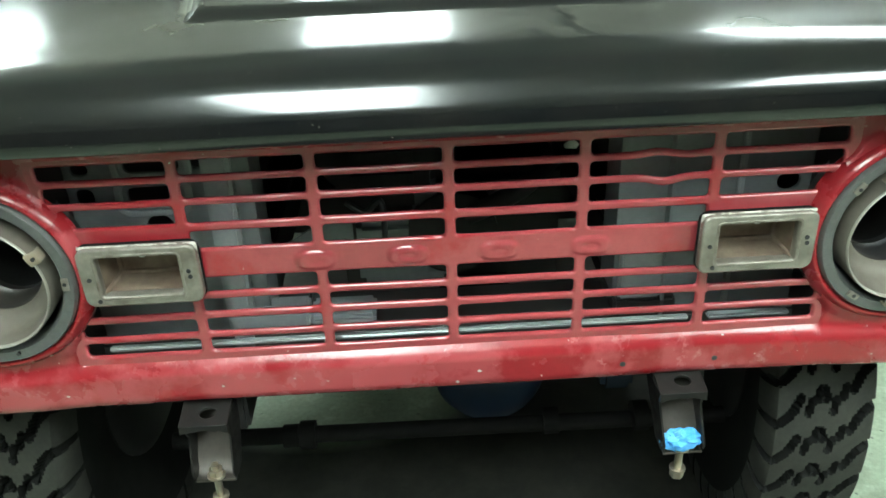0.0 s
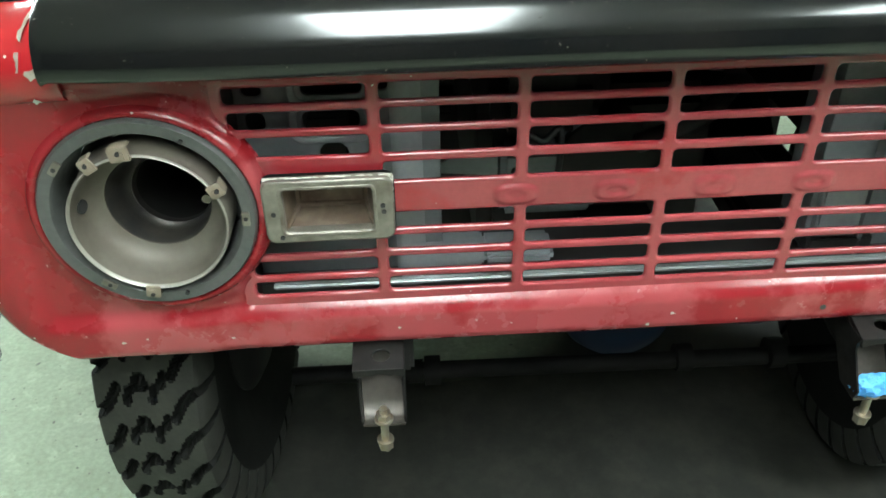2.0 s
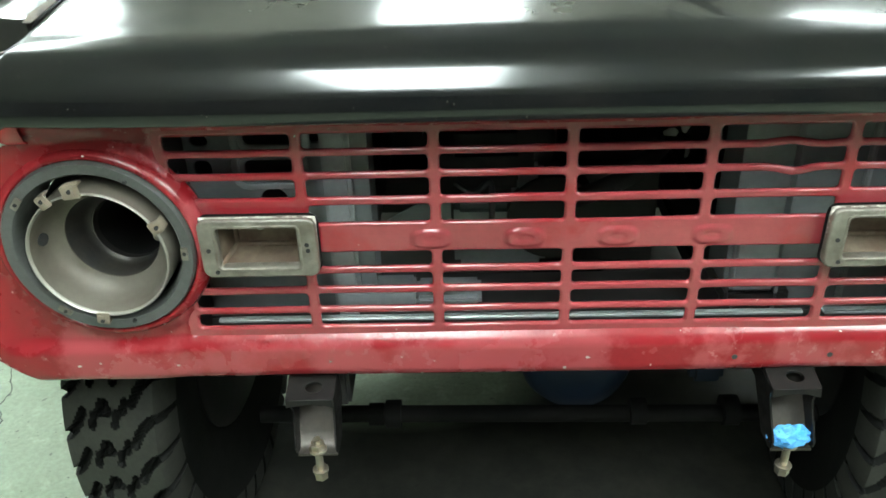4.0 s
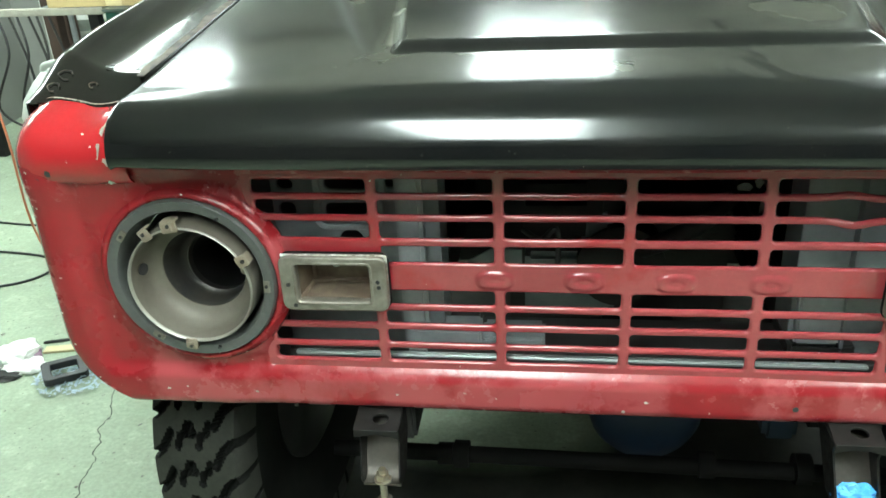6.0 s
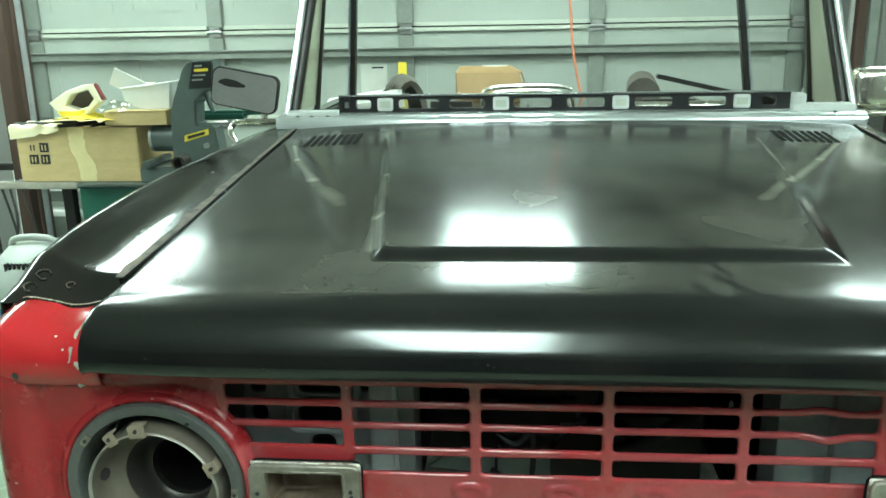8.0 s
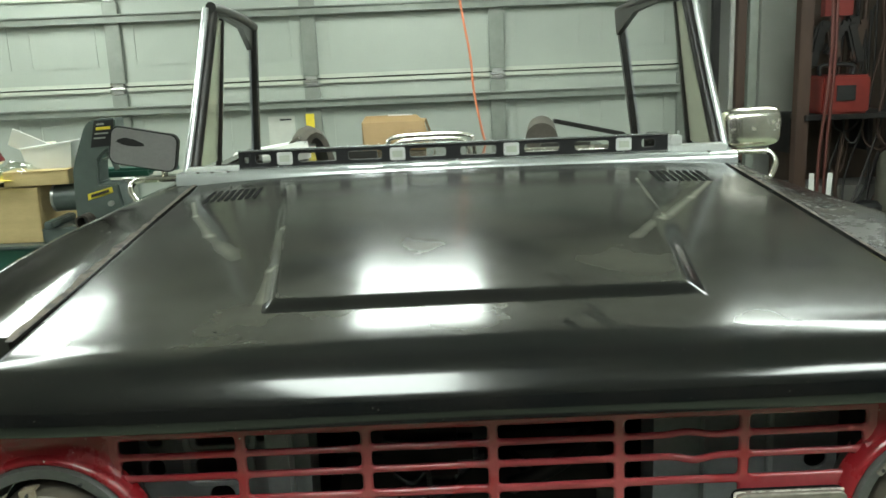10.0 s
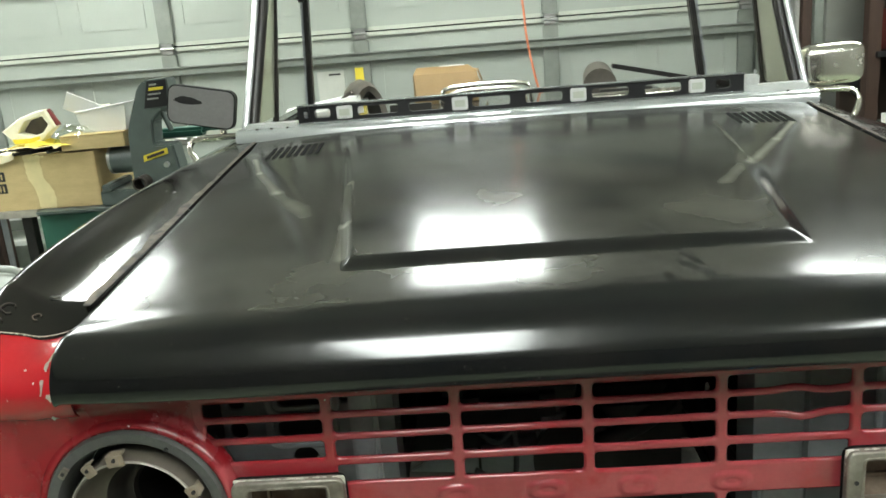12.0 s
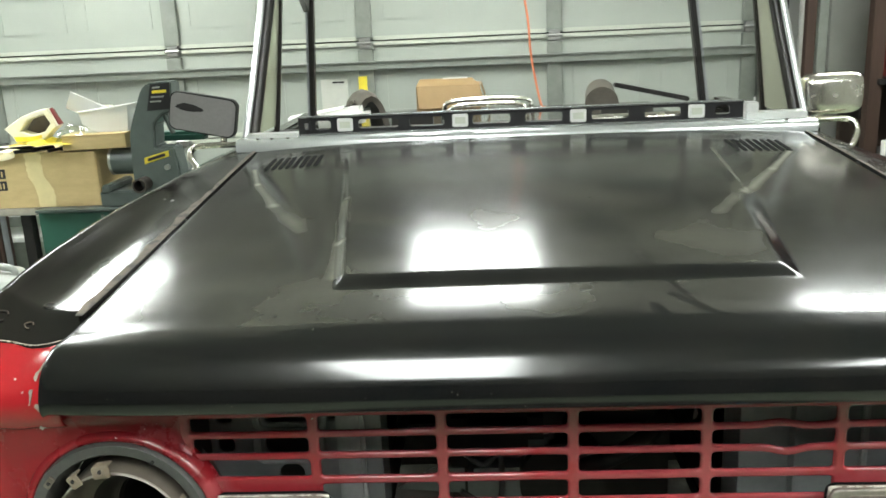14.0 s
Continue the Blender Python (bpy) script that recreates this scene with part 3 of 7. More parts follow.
def rounded_loop(x0, x1, z0, z1, r, skew=0.0, steps=4):
    """Corners of a rounded rectangle in the xz plane."""
    r = min(r, (x1 - x0) / 2.01, (z1 - z0) / 2.01)
    pts = []
    for cx, cz, a0 in ((x1 - r, z1 - r, 0), (x0 + r, z1 - r, 90), (x0 + r, z0 + r, 180), (x1 - r, z0 + r, 270)):
        for k in range(steps + 1):
            a = radians(a0 + 90 * k / steps)
            pts.append((cx + r * math.cos(a), cz + r * math.sin(a)))
    return pts


def sheet(loops, y, depth, bevel, mat, name, parent, label=""):
    """A flat stamped sheet in the xz plane: the first loop is its outline, the others are holes."""
    cu = bpy.data.curves.new(name, "CURVE")
    cu.dimensions, cu.fill_mode = "2D", "BOTH"
    cu.extrude, cu.bevel_depth, cu.bevel_resolution = depth / 2, bevel, 2
    for loop in loops:
        sp = cu.splines.new("POLY")
        sp.points.add(len(loop) - 1)
        for p, (a, b) in zip(sp.points, loop):
            p.co = (a, b, 0, 1)
        sp.use_cyclic_u = True
    tmp = bpy.data.objects.new("tmp", cu)
    me = bpy.data.meshes.new_from_object(tmp)
    bpy.data.objects.remove(tmp)
    me.transform(pose(0, y, 0, 90, 0, 0))
    me.materials.clear()
    me.materials.append(mat)
    for p in me.polygons:
        p.use_smooth = True
    me.set_sharp_from_angle(angle=radians(35))
    me.name = name
    ob = new(name, me)
    ob.parent = parent
    if label:
        ob["label"] = label
    return ob

# ---- the garage ----
X0, X1, Y0, Y1, H = -3.6, 3.4, -4.2, 4.05, 2.62
bm = bmesh.new()
box(bm, X0 - 0.2, X1 + 0.2, Y0 - 0.2, Y1 + 0.2, -0.15, 0.0)
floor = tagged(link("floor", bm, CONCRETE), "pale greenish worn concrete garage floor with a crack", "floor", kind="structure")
bm = boxes((X0, X1, Y0, Y1, H, H + 0.12))
tagged(link("ceiling", bm, CEIL), "plain pale painted garage ceiling", "ceiling", kind="structure")
for nm, dims in (("wall_west", (X0 - 0.15, X0, Y0, Y1, 0, H)), ("wall_east", (X1, X1 + 0.15, Y0, Y1, 0, H))):
    tagged(link(nm, boxes(dims), WALL), "plain pale painted garage wall", "wall", kind="structure")
# unseen wall set dark only so the hood's nose mirrors something dark
tagged(link("wall_south", boxes((X0 - 0.15, X1 + 0.15, Y0 - 0.15, Y0, 0, H)), TIMBER), "unseen far wall of the garage, set dark to blacken the hood nose", "wall", kind="structure")
DOOR_X0, DOOR_X1 = -3.15, 1.52
bm = boxes((X0, DOOR_X0, Y1 - 0.02, Y1 + 0.15, 0, H), (DOOR_X1, X1, Y1 - 0.02, Y1 + 0.15, 0, H), (DOOR_X0, DOOR_X1, Y1 - 0.02, Y1 + 0.15, 2.5, H))
tagged(link("wall_north", bm, WALL), "pale painted wall round the garage door", "wall", kind="structure")
tagged(link("trim", boxes((DOOR_X0 - 0.1, DOOR_X1 + 0.1, 3.90, 4.02, 2.29, H), bevel=0.004), TIMBER), "dark timber header over the garage door", "header beam", kind="structure")

# sectional garage door
door = thing("door_1", "closed pale grey sectional steel garage door with raised panels and stiles", "garage door", (0, 3.95, 0), kind="structure")
JOINTS = (0.0, 0.50, 1.03, 1.56, 2.09, 2.28)
STILES = (-3.06, -1.93, -0.79, 0.31, 1.42)
for z0, z1 in zip(JOINTS, JOINTS[1:]):
    bm = boxes((DOOR_X0, DOOR_X1, 0.0, 0.045, z0 + 0.003, z1 - 0.003), bevel=0.004)
    for a, b in zip(STILES, STILES[1:]):
        w = (b - a - 0.1) / 2
        for k in range(2):
            c = a + 0.05 + w * (k + 0.5)
            for sx0, sx1, sz0, sz1 in ((c - w / 2 + 0.06, c + w / 2 - 0.06, z0 + 0.12, z0 + 0.128), (c - w / 2 + 0.06, c + w / 2 - 0.06, z1 - 0.128, z1 - 0.12),
                                       (c - w / 2 + 0.06, c - w / 2 + 0.068, z0 + 0.128, z1 - 0.128), (c + w / 2 - 0.068, c + w / 2 - 0.06, z0 + 0.128, z1 - 0.128)):
                box(bm, sx0, sx1, -0.005, 0.001, sz0, sz1)
    part("door_section", bm, DOOR, door)
    for x in STILES:
        part("stile", boxes((x - 0.045, x + 0.045, -0.028, -0.001, z0 + 0.02, z1 - 0.045), bevel=0.004), DOOR_TRIM, door)
        bm = boxes((x - 0.032, x + 0.032, -0.034, -0.001, z1 - 0.04, z1 + 0.018), bevel=0.003)
        rod(bm, (x - 0.04, -0.036, z1 - 0.01), (x + 0.04, -0.036, z1 - 0.01), 0.008)
        if z1 < 2.2:
            part("hinge", bm, ALU, door)
        else:
            bm.free()
    if z1 < 2.2:
        for a, b in zip(STILES, STILES[1:]):
            part("joint_rail", boxes((a + 0.05, b - 0.05, -0.022, -0.002, z1 - 0.028, z1 - 0.006), (a + 0.05, b - 0.05, -0.016, -0.002, z1 + 0.002, z1 + 0.026), bevel=0.003), DOOR_LIGHT, door)
    if 1.2 < z1 < 2.2:
        part("strut", boxes((DOOR_X0 + 0.02, DOOR_X1 - 0.02, -0.06, -0.03, z1 - 0.165, z1 - 0.125), (DOOR_X0 + 0.02, DOOR_X1 - 0.02, -0.075, -0.03, z1 - 0.125, z1 - 0.115), bevel=0.004), DOOR_TRIM, door)
part("warning_label", boxes((-0.84, -0.79, -0.034, -0.029, 1.19, 1.36)), YELLOW_LABEL, door, "yellow warning sticker")
part("paper_notice", boxes((-1.07, -0.91, -0.008, -0.0055, 1.13, 1.35)), NOTICE, door, "white paper notice")
part("notice_bar", boxes((-1.0, -0.93, -0.011, -0.0085, 1.325, 1.335)), INK, door)

# ceiling lights: wrap-round fluorescent fixtures
# (-3.1, 1.65) is added fill for the bench corner; others mirror in the hood
FIXTURES = ((-0.19, 2.75, 0.62, 0.85), (-0.31, -1.22, 0.56, 1.8), (1.85, 1.95, 1.25, 0.50), (-2.36, 2.96, 0.52, 0.96), (-3.1, 1.65, 0.65, 1.3), (1.75, -1.3, 1.25, 0.70))
for x, y, w, d in FIXTURES:
    lamp = thing("ceiling_light", "unseen lit fluorescent ceiling fixture with a white diffuser", "ceiling light", (x, y, H - 0.12), group="ceiling fixtures")
    part("housing", boxes((-w / 2 - 0.02, w / 2 + 0.02, -d / 2 - 0.02, d / 2 + 0.02, 0.06, 0.12), bevel=0.006), WHITE_PLASTIC, lamp)
    part("diffuser", boxes((-w / 2, w / 2, -d / 2, d / 2, 0.0, 0.06), bevel=0.012), DIFFUSER, lamp)

# ---- the truck ----
truck = thing("truck", "old off-road truck under repair, red grille and black hood", "truck")
SLOT_ROWS = ((1.086, 1.107), (1.052, 1.074), (1.014, 1.040), (0.974, 1.000), (0.902, 0.925), (0.868, 0.889), (0.833, 0.855), (0.800, 0.821))
OUTER = (0.547, 0.545, 0.534, 0, 0, 0.531, 0.543, 0.545)
LIGHT_X, LIGHT_Z = 0.658, 0.947
BV = 0.0042
GROW = 0.0006


def dented(loop):
    """Spread points along the long edges and press in the two bent bars."""
    out = []
    for p, q in zip(loop, loop[1:] + loop[:1]):
        k = max(1, int(math.hypot(q[0] - p[0], q[1] - p[1]) / 0.012))
        for i in range(k):
            x, z = p[0] + (q[0] - p[0]) * i / k, p[1] + (q[1] - p[1]) * i / k
            low = math.exp(-((z - 1.044) / 0.009) ** 2)
            high = math.exp(-((z - 1.080) / 0.009) ** 2)
            bend = math.exp(-((x - 0.298) / 0.022) ** 2)
            z += -0.0075 * bend * low + 0.004 * high * (math.exp(-((x - 0.285) / 0.02) ** 2) - 0.5 * math.exp(-((x - 0.33) / 0.015) ** 2))
            z += 0.0008 * noise.noise(Vector((x * 11, z * 9, 1.7)))
            out.append((x, z))
    return out


arc = [(LIGHT_X - 0.134 * math.cos(a), LIGHT_Z + 0.134 * math.sin(a)) for a in (radians(-46 + 92 * k / 16) for k in range(17))]
loops = [[(-0.566, 0.785), (0.566, 0.785)] + arc + [(0.566, 1.122), (-0.566, 1.122)] + [(-x, z) for x, z in reversed(arc)]]
for (z0, z1), end in zip(SLOT_ROWS, OUTER):
    for a, b in ((0.0085, 0.1775), (0.1945, 0.3615), (0.3785, end)):
        if b == 0:
            continue
        for s in (1, -1):
            x0, x1 = sorted((s * a, s * b))
            loops.append(dented(rounded_loop(x0 - BV - GROW, x1 + BV + GROW, z0 - BV - GROW, z1 + BV + GROW, 0.0095)))
for s in (1, -1):
    loops.append(rounded_loop(s * 0.4325 - 0.069, s * 0.4325 + 0.069, 0.9095, 0.9895, 0.006))
grille = sheet(loops, -0.02, 0.001, BV, RED, "grille", truck, "faded red stamped grille with slots")


# surround of the grille: a stamped shell with rolled edges, round lamp collars and a recess
def half_width(z):
    if z < 0.845:
        return 0.765 + 0.142 * math.sqrt(max(0.0, 1 - ((0.845 - z) / 0.14) ** 2))
    return 0.907 - 0.006 * ease(0.95, 1.13, z)


def shell_y(x, z):
    ax = abs(x)
    # a shallow dish round each lamp inside a proud rim and lower strip
    rim = max(ease(0.085, 0.045, half_width(z) - ax), ease(0.79, 0.765, z), ease(1.105, 1.135, z) * ease(0.60, 0.70, ax))
    y = -0.0262 - 0.0055 * ease(0.565, 0.64, ax) - 0.0125 * rim
    inside = min(ease(-0.004, 0.008, 0.559 - ax), ease(-0.002, 0.008, z - 0.786), ease(-0.004, 0.012, 1.116 - z))
    y = y * (1 - inside) - 0.0135 * inside
    d = math.hypot(ax - LIGHT_X, z - LIGHT_Z)
    collar = -0.034
    k = ease(0.168, 0.150, d)
    y = y * (1 - k) + collar * k
    y -= 0.0075 * ease(1.05, 1.115, z) * ease(0.70, 0.76, ax)
    edge = min(half_width(z) - ax, (z - 0.703) * 1.2)
    if edge < 0.032:
        y += 0.032 - math.sqrt(max(0.0, 0.032 ** 2 - (0.032 - max(0.0, edge)) ** 2))
    y += 0.004 * noise.noise(Vector((x * 4, z * 4, 3.1)))
    return y


zs = [0.705 + 0.14 * (1 - math.cos(math.pi / 2 * k / 34)) for k in range(34)] + [0.845 + 0.0055 * k for k in range(54)]
us = [-1 + 2 * k / 400 for k in range(401)]
rows = []
for z in zs:
    w = half_width(z)
    rows.append([(u * w, shell_y(u * w, z), z) for u in us])
bm = grid(rows)
gone = []
for f in bm.faces:
    c = f.calc_center_median()
    if abs(c.x) < 0.548 and 0.797 < c.z < 1.105 and math.hypot(abs(c.x) - LIGHT_X, c.z - LIGHT_Z) > 0.142 or math.hypot(abs(c.x) - LIGHT_X, c.z - LIGHT_Z) < 0.134:
        gone.append(f)
bmesh.ops.delete(bm, geom=gone, context="FACES")
for f in bm.faces:
    f.normal_flip()
part("grille_surround", bm, RED_PANEL, truck, "faded red stamped panel, scuffed and chipped", smooth=180)
for s in (-1, 1):
    bm = revolve([(0.1325, -0.030), (0.1350, -0.0400), (0.1370, -0.0430), (0.1400, -0.0440), (0.1440, -0.0418), (0.1480, -0.0370), (0.1515, -0.0310), (0.1540, -0.0240), (0.1550, -0.012)], 96, centre=(s * LIGHT_X, 0, LIGHT_Z + 0.002))
    part("lamp_collar", bm, RED_PANEL, truck, "red rolled collar round the lamp opening", smooth=80)
# rolled lower flange behind the edge
part("lower_flange", boxes((-0.76, 0.76, -0.004, 0.03, 0.702, 0.706), bevel=0.001), RED_PANEL, truck)
for x in (0.257, 0.40):
    part("bolt_hole", rod(bmesh.new(), (x, shell_y(x, 0.741) - 0.0006, 0.741), (x, -0.01, 0.741), 0.0045, segs=14), SMUDGE, truck)

rng = random.Random(17)
CHIPS = [(rng.uniform(-0.84, 0.84), rng.uniform(0.714, 0.752), rng.uniform(0.0010, 0.0030)) for k in range(16)]
CHIPS += [(e * (half_width(z) - rng.uniform(0.008, 0.035)), z, rng.uniform(0.0010, 0.0034)) for e in (-1, 1) for z in (rng.uniform(0.76, 1.1) for k in range(8))]
for x, z, r in CHIPS:
    bm = bmesh.new()
    pts = []
    for k in range(8):
        a = 2 * math.pi * k / 8
        q = r * rng.uniform(0.55, 1.35)
        px, pz = x + q * math.cos(a) * 1.2, z + q * math.sin(a) * 0.9
        if abs(px) > half_width(pz) - 0.001:
            px = math.copysign(half_width(pz) - 0.001, px)
        pts.append(bm.verts.new((px, shell_y(px, max(pz, 0.706)) - 0.0009, pz)))
    bm.faces.new(pts)
    part("paint_chip", bm, CHIP, truck)

# raised plain badges on the centre band
for x, hollow in ((-0.193, False), (-0.062, True), (0.068, False), (0.200, True)):
    rows = []
    for i in range(29):
        u = -1 + i / 14
        row = []
        for j in range(17):
            v = -1 + j / 8
            r = (abs(u) ** 3.0 + abs(v) ** 3.0) ** (1 / 3.0)
            h = ease(1.0, 0.66, r)
            q = math.hypot(u / 0.5, v / 0.42)
            h -= (0.55 if hollow else 0.3) * ease(1.0, 0.6, q)
            row.append((x + 0.031 * u, -0.0248 - 0.0036 * h, 0.9465 + 0.0165 * v))
        rows.append(row)
    bm = grid(rows)
    for f in bm.faces:
        f.normal_flip()
    part("badge_pad", bm, RED, grille, smooth=180)

# red corner caps between hood and fender
for s in (-1, 1):
    prof = [(-0.042, 1.108), (-0.0505, 1.115), (-0.0565, 1.130), (-0.060, 1.150), (-0.056, 1.174), (-0.043, 1.193), (-0.02, 1.206), (0.008, 1.213), (0.03, 1.216)]
    rows = []
    for i in range(25):
        t = i / 24
        x = 0.716 + 0.185 * t
        roll = max(0.0, (t - 0.72) / 0.28)
        row = []
        for k, (y, z) in enumerate(prof):
            dip = -0.012 * math.exp(-((t - 0.35) / 0.25) ** 2) * ease(2, 6, k)
            row.append((s * x, y + 0.035 * (1 - math.sqrt(max(0, 1 - roll ** 2))), z - 0.045 * (1 - math.sqrt(max(0, 1 - roll ** 2))) * ease(1, 5, k) + dip + 0.002 * noise.noise(Vector((x * 30, k, s)))))
        rows.append(row)
    # down the side
    for j in range(1, 5):
        rows.append([(s * (0.901 + 0.002 * j), y + 0.035 + 0.02 * j, z - 0.045 * ease(1, 5, k)) for k, (y, z) in enumerate(prof)])
    bm = thicken(grid(rows), 0.003)
    cap = part("corner_cap", bm, RED_GLOSS, truck, "glossy red corner with chipped edges", smooth=50)
    for i, k, r, mat in ((3, 3, 0.0065, PRIMER), (4, 1, 0.0035, CHIP), (16, 2, 0.0055, SMUDGE), (19, 1, 0.0065, SMUDGE), (21, 2, 0.004, CHIP), (22, 0, 0.005, PRIMER), (8, 5, 0.002, CHIP), (6, 4, 0.0016, CHIP)):
        c = Vector(rows[i][k])
        du, dv = (Vector(rows[i + 1][k]) - c).normalized(), (Vector(rows[i][k + 1]) - c).normalized()
        out = du.cross(dv).normalized()
        if out.y > 0:
            out.negate()
        crng = random.Random(i * 7 + k)
        bm = bmesh.new()
        bm.faces.new([bm.verts.new(c + out * 0.0022 + (du * math.cos(a) * 1.1 + dv * math.sin(a)) * r * crng.uniform(0.6, 1.25)) for a in (2 * math.pi * q / 9 for q in range(9))])
        part("paint_chip", thicken(bm, 0.0006), mat, cap)
    # primer showing where the paint is chipped along the top and inner edges
    rng = random.Random(4 + s)
    top_edge = [Vector(r[-1]) for r in rows[:25]]
    inner = [Vector(p) for p in rows[1]]
    for line, side, lift in ((top_edge, Vector((0, -1, 0)), Vector((0, 0, 0.004))), (inner[3:], Vector((s, 0, 0)), Vector((0, -0.0035, 0.003)))):
        fine = []
        for a, b in zip(line, line[1:]):
            fine += [a.lerp(b, k / 6) for k in range(6)]
        bm = bmesh.new()
        prev = None
        for i, p in enumerate(fine):
            wd = 0.0022 + 0.0045 * noise.noise(Vector((i * 0.31, s * 3.0, len(line)))) + 0.002 * rng.random()
            slant = Vector((s * 0.028 * max(0.0, 1 - i / 30), 0, 0)) if line is not top_edge else Vector((0, 0, 0))
            a = bm.verts.new(p + lift + slant)
            b = bm.verts.new(p + lift + slant + side * max(0.0008, wd))
            if prev and wd > 0.0012:
                bm.faces.new((prev[0], prev[1], b, a))
            prev = (a, b)
        bmesh.ops.delete(bm, geom=[v for v in bm.verts if not v.link_faces], context="VERTS")
        part("chipped_edge", thicken(bm, 0.0008), PRIMER, cap, "pale chipped primer")

# hood
HOOD = [(-0.088, 1.150), (-0.104, 1.152), (-0.110, 1.160), (-0.111, 1.172), (-0.107, 1.188), (-0.098, 1.205), (-0.082, 1.220), (-0.058, 1.233), (-0.02, 1.243)]
SLOPES = ((-0.02, 0.190), (0.0, 0.142), (0.02, 0.113), (0.06, 0.094), (0.12, 0.084), (0.25, 0.074), (0.5, 0.0695), (0.8, 0.0685), (1.1, 0.066))
z, y = 1.243, -0.02
while y < 1.095:
    for (ya, sa), (yb, sb) in zip(SLOPES, SLOPES[1:]):
        if ya <= y + 0.01 <= yb:
            z += 0.02 * (sa + (sb - sa) * (y + 0.01 - ya) / (yb - ya))
    y += 0.02
    HOOD.append((y, z))
HOOD += [(1.165, z + 0.0072), (1.18, z + 0.0092), (1.19, z + 0.0065)]


def hood_line(n):
    """Evenly spread points of the hood's side view."""
    out = []
    pts = [Vector(p) for p in HOOD]
    for i in range(len(pts) - 1):
        p0, p1, p2, p3 = pts[max(i - 1, 0)], pts[i], pts[i + 1], pts[min(i + 2, len(pts) - 1)]
        steps = max(2, int((p2 - p1).length / n))
        for k in range(steps):
            t = k / steps
            out.append(0.5 * ((2 * p1) + (p2 - p0) * t + (2 * p0 - 5 * p1 + 4 * p2 - p3) * t * t + (3 * p1 - p0 - 3 * p2 + p3) * t ** 3))
    out.append(pts[-1])
    return out


def hood_half(y):
    return 0.718 + 0.024 * ease(-0.1, 1.2, y)


def hood_rise(x, y):
    ax = abs(x)
    side = 0.345 + 0.115 * (y - 0.15) / 0.85
    soft = 0.010 if x < 0 else 0.016 + 0.020 * ease(0.3, 0.6, y)
    up = 0.0092 * min(ease(0.100, 0.147, y), ease(side + soft, side - soft, ax) if y > 0 else 0)
    up *= ease(1.0, 0.40, y) * 0.68 + 0.32 * ease(1.17, 1.08, y)
    # pressed ridges running from the vents inwards
    for sx, (xa, ya), (xb, yb), high in ((-1, (0.70, 0.985), (0.44, 0.39), 0.0006), (1, (0.63, 0.985), (0.29, 0.39), 0.0006)):
        t = (y - yb) / (ya - yb)
        if x * sx > 0 and 0 < t < 1:
            line = xb + (xa - xb) * t - 0.02 * math.sin(math.pi * t)
            up += high * math.exp(-((ax - line) / 0.018) ** 2) * ease(0, 0.25, t) * ease(1.0, 0.85, t)
    return up - 0.010 * (ax / 0.72) ** 4 - 0.006 * (ax / 0.72) ** 2


def hood_z(x, y):
    for (ya, za), (yb, zb) in zip(HOOD[8:], HOOD[9:]):
        if ya <= y <= yb:
            return za + (zb - za) * (y - ya) / (yb - ya) + hood_rise(x, y)
    return 1.24


rows = []
for p in hood_line(0.0065):
    w = hood_half(p.x)
    row = []
    for k in range(321):
        u = -1 + 2 * k / 320
        x = u * w
        k2 = ease(-0.09, 0.03, p.x)
        edge = max(0.0, (abs(u) - 0.985) / 0.015)
        row.append((x, p.x + 0.012 * (abs(u)) ** 6 * (1 - k2), p.y + hood_rise(x, p.x) * k2 - 0.0035 * edge ** 2))
    rows.append(row)
bm = grid(rows)
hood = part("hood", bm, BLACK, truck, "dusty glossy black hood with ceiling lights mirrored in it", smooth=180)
hood.data.flip_normals()
# louvre slots near the rear corners
for s in (-1, 1):
    for k in range(8):
        x = (0.534 if s < 0 else 0.500) + 0.0178 * k
        bm = bmesh.new()
        vs = []
        for p, w in ((Vector((s * x, 0.947, 0)), 0.0024), (Vector((s * x, 0.953, 0)), 0.0052), (Vector((s * (x + 0.003), 1.070, 0)), 0.0052), (Vector((s * (x + 0.003), 1.077, 0)), 0.0024)):
            vs.append([bm.verts.new((p.x + e * w, p.y, hood_z(p.x + e * w, p.y) + 0.0012)) for e in (-1, 1)])
        for a, b in zip(vs, vs[1:]):
            bm.faces.new((a[0], a[1], b[1], b[0]))
        r = bmesh.ops.extrude_face_region(bm, geom=list(bm.faces))
        bmesh.ops.translate(bm, verts=[v for v in r["geom"] if isinstance(v, bmesh.types.BMVert)], vec=(0, 0, -0.004))
        bmesh.ops.recalc_face_normals(bm, faces=bm.faces)
        part("vent_slot", bm, GASKET, hood)

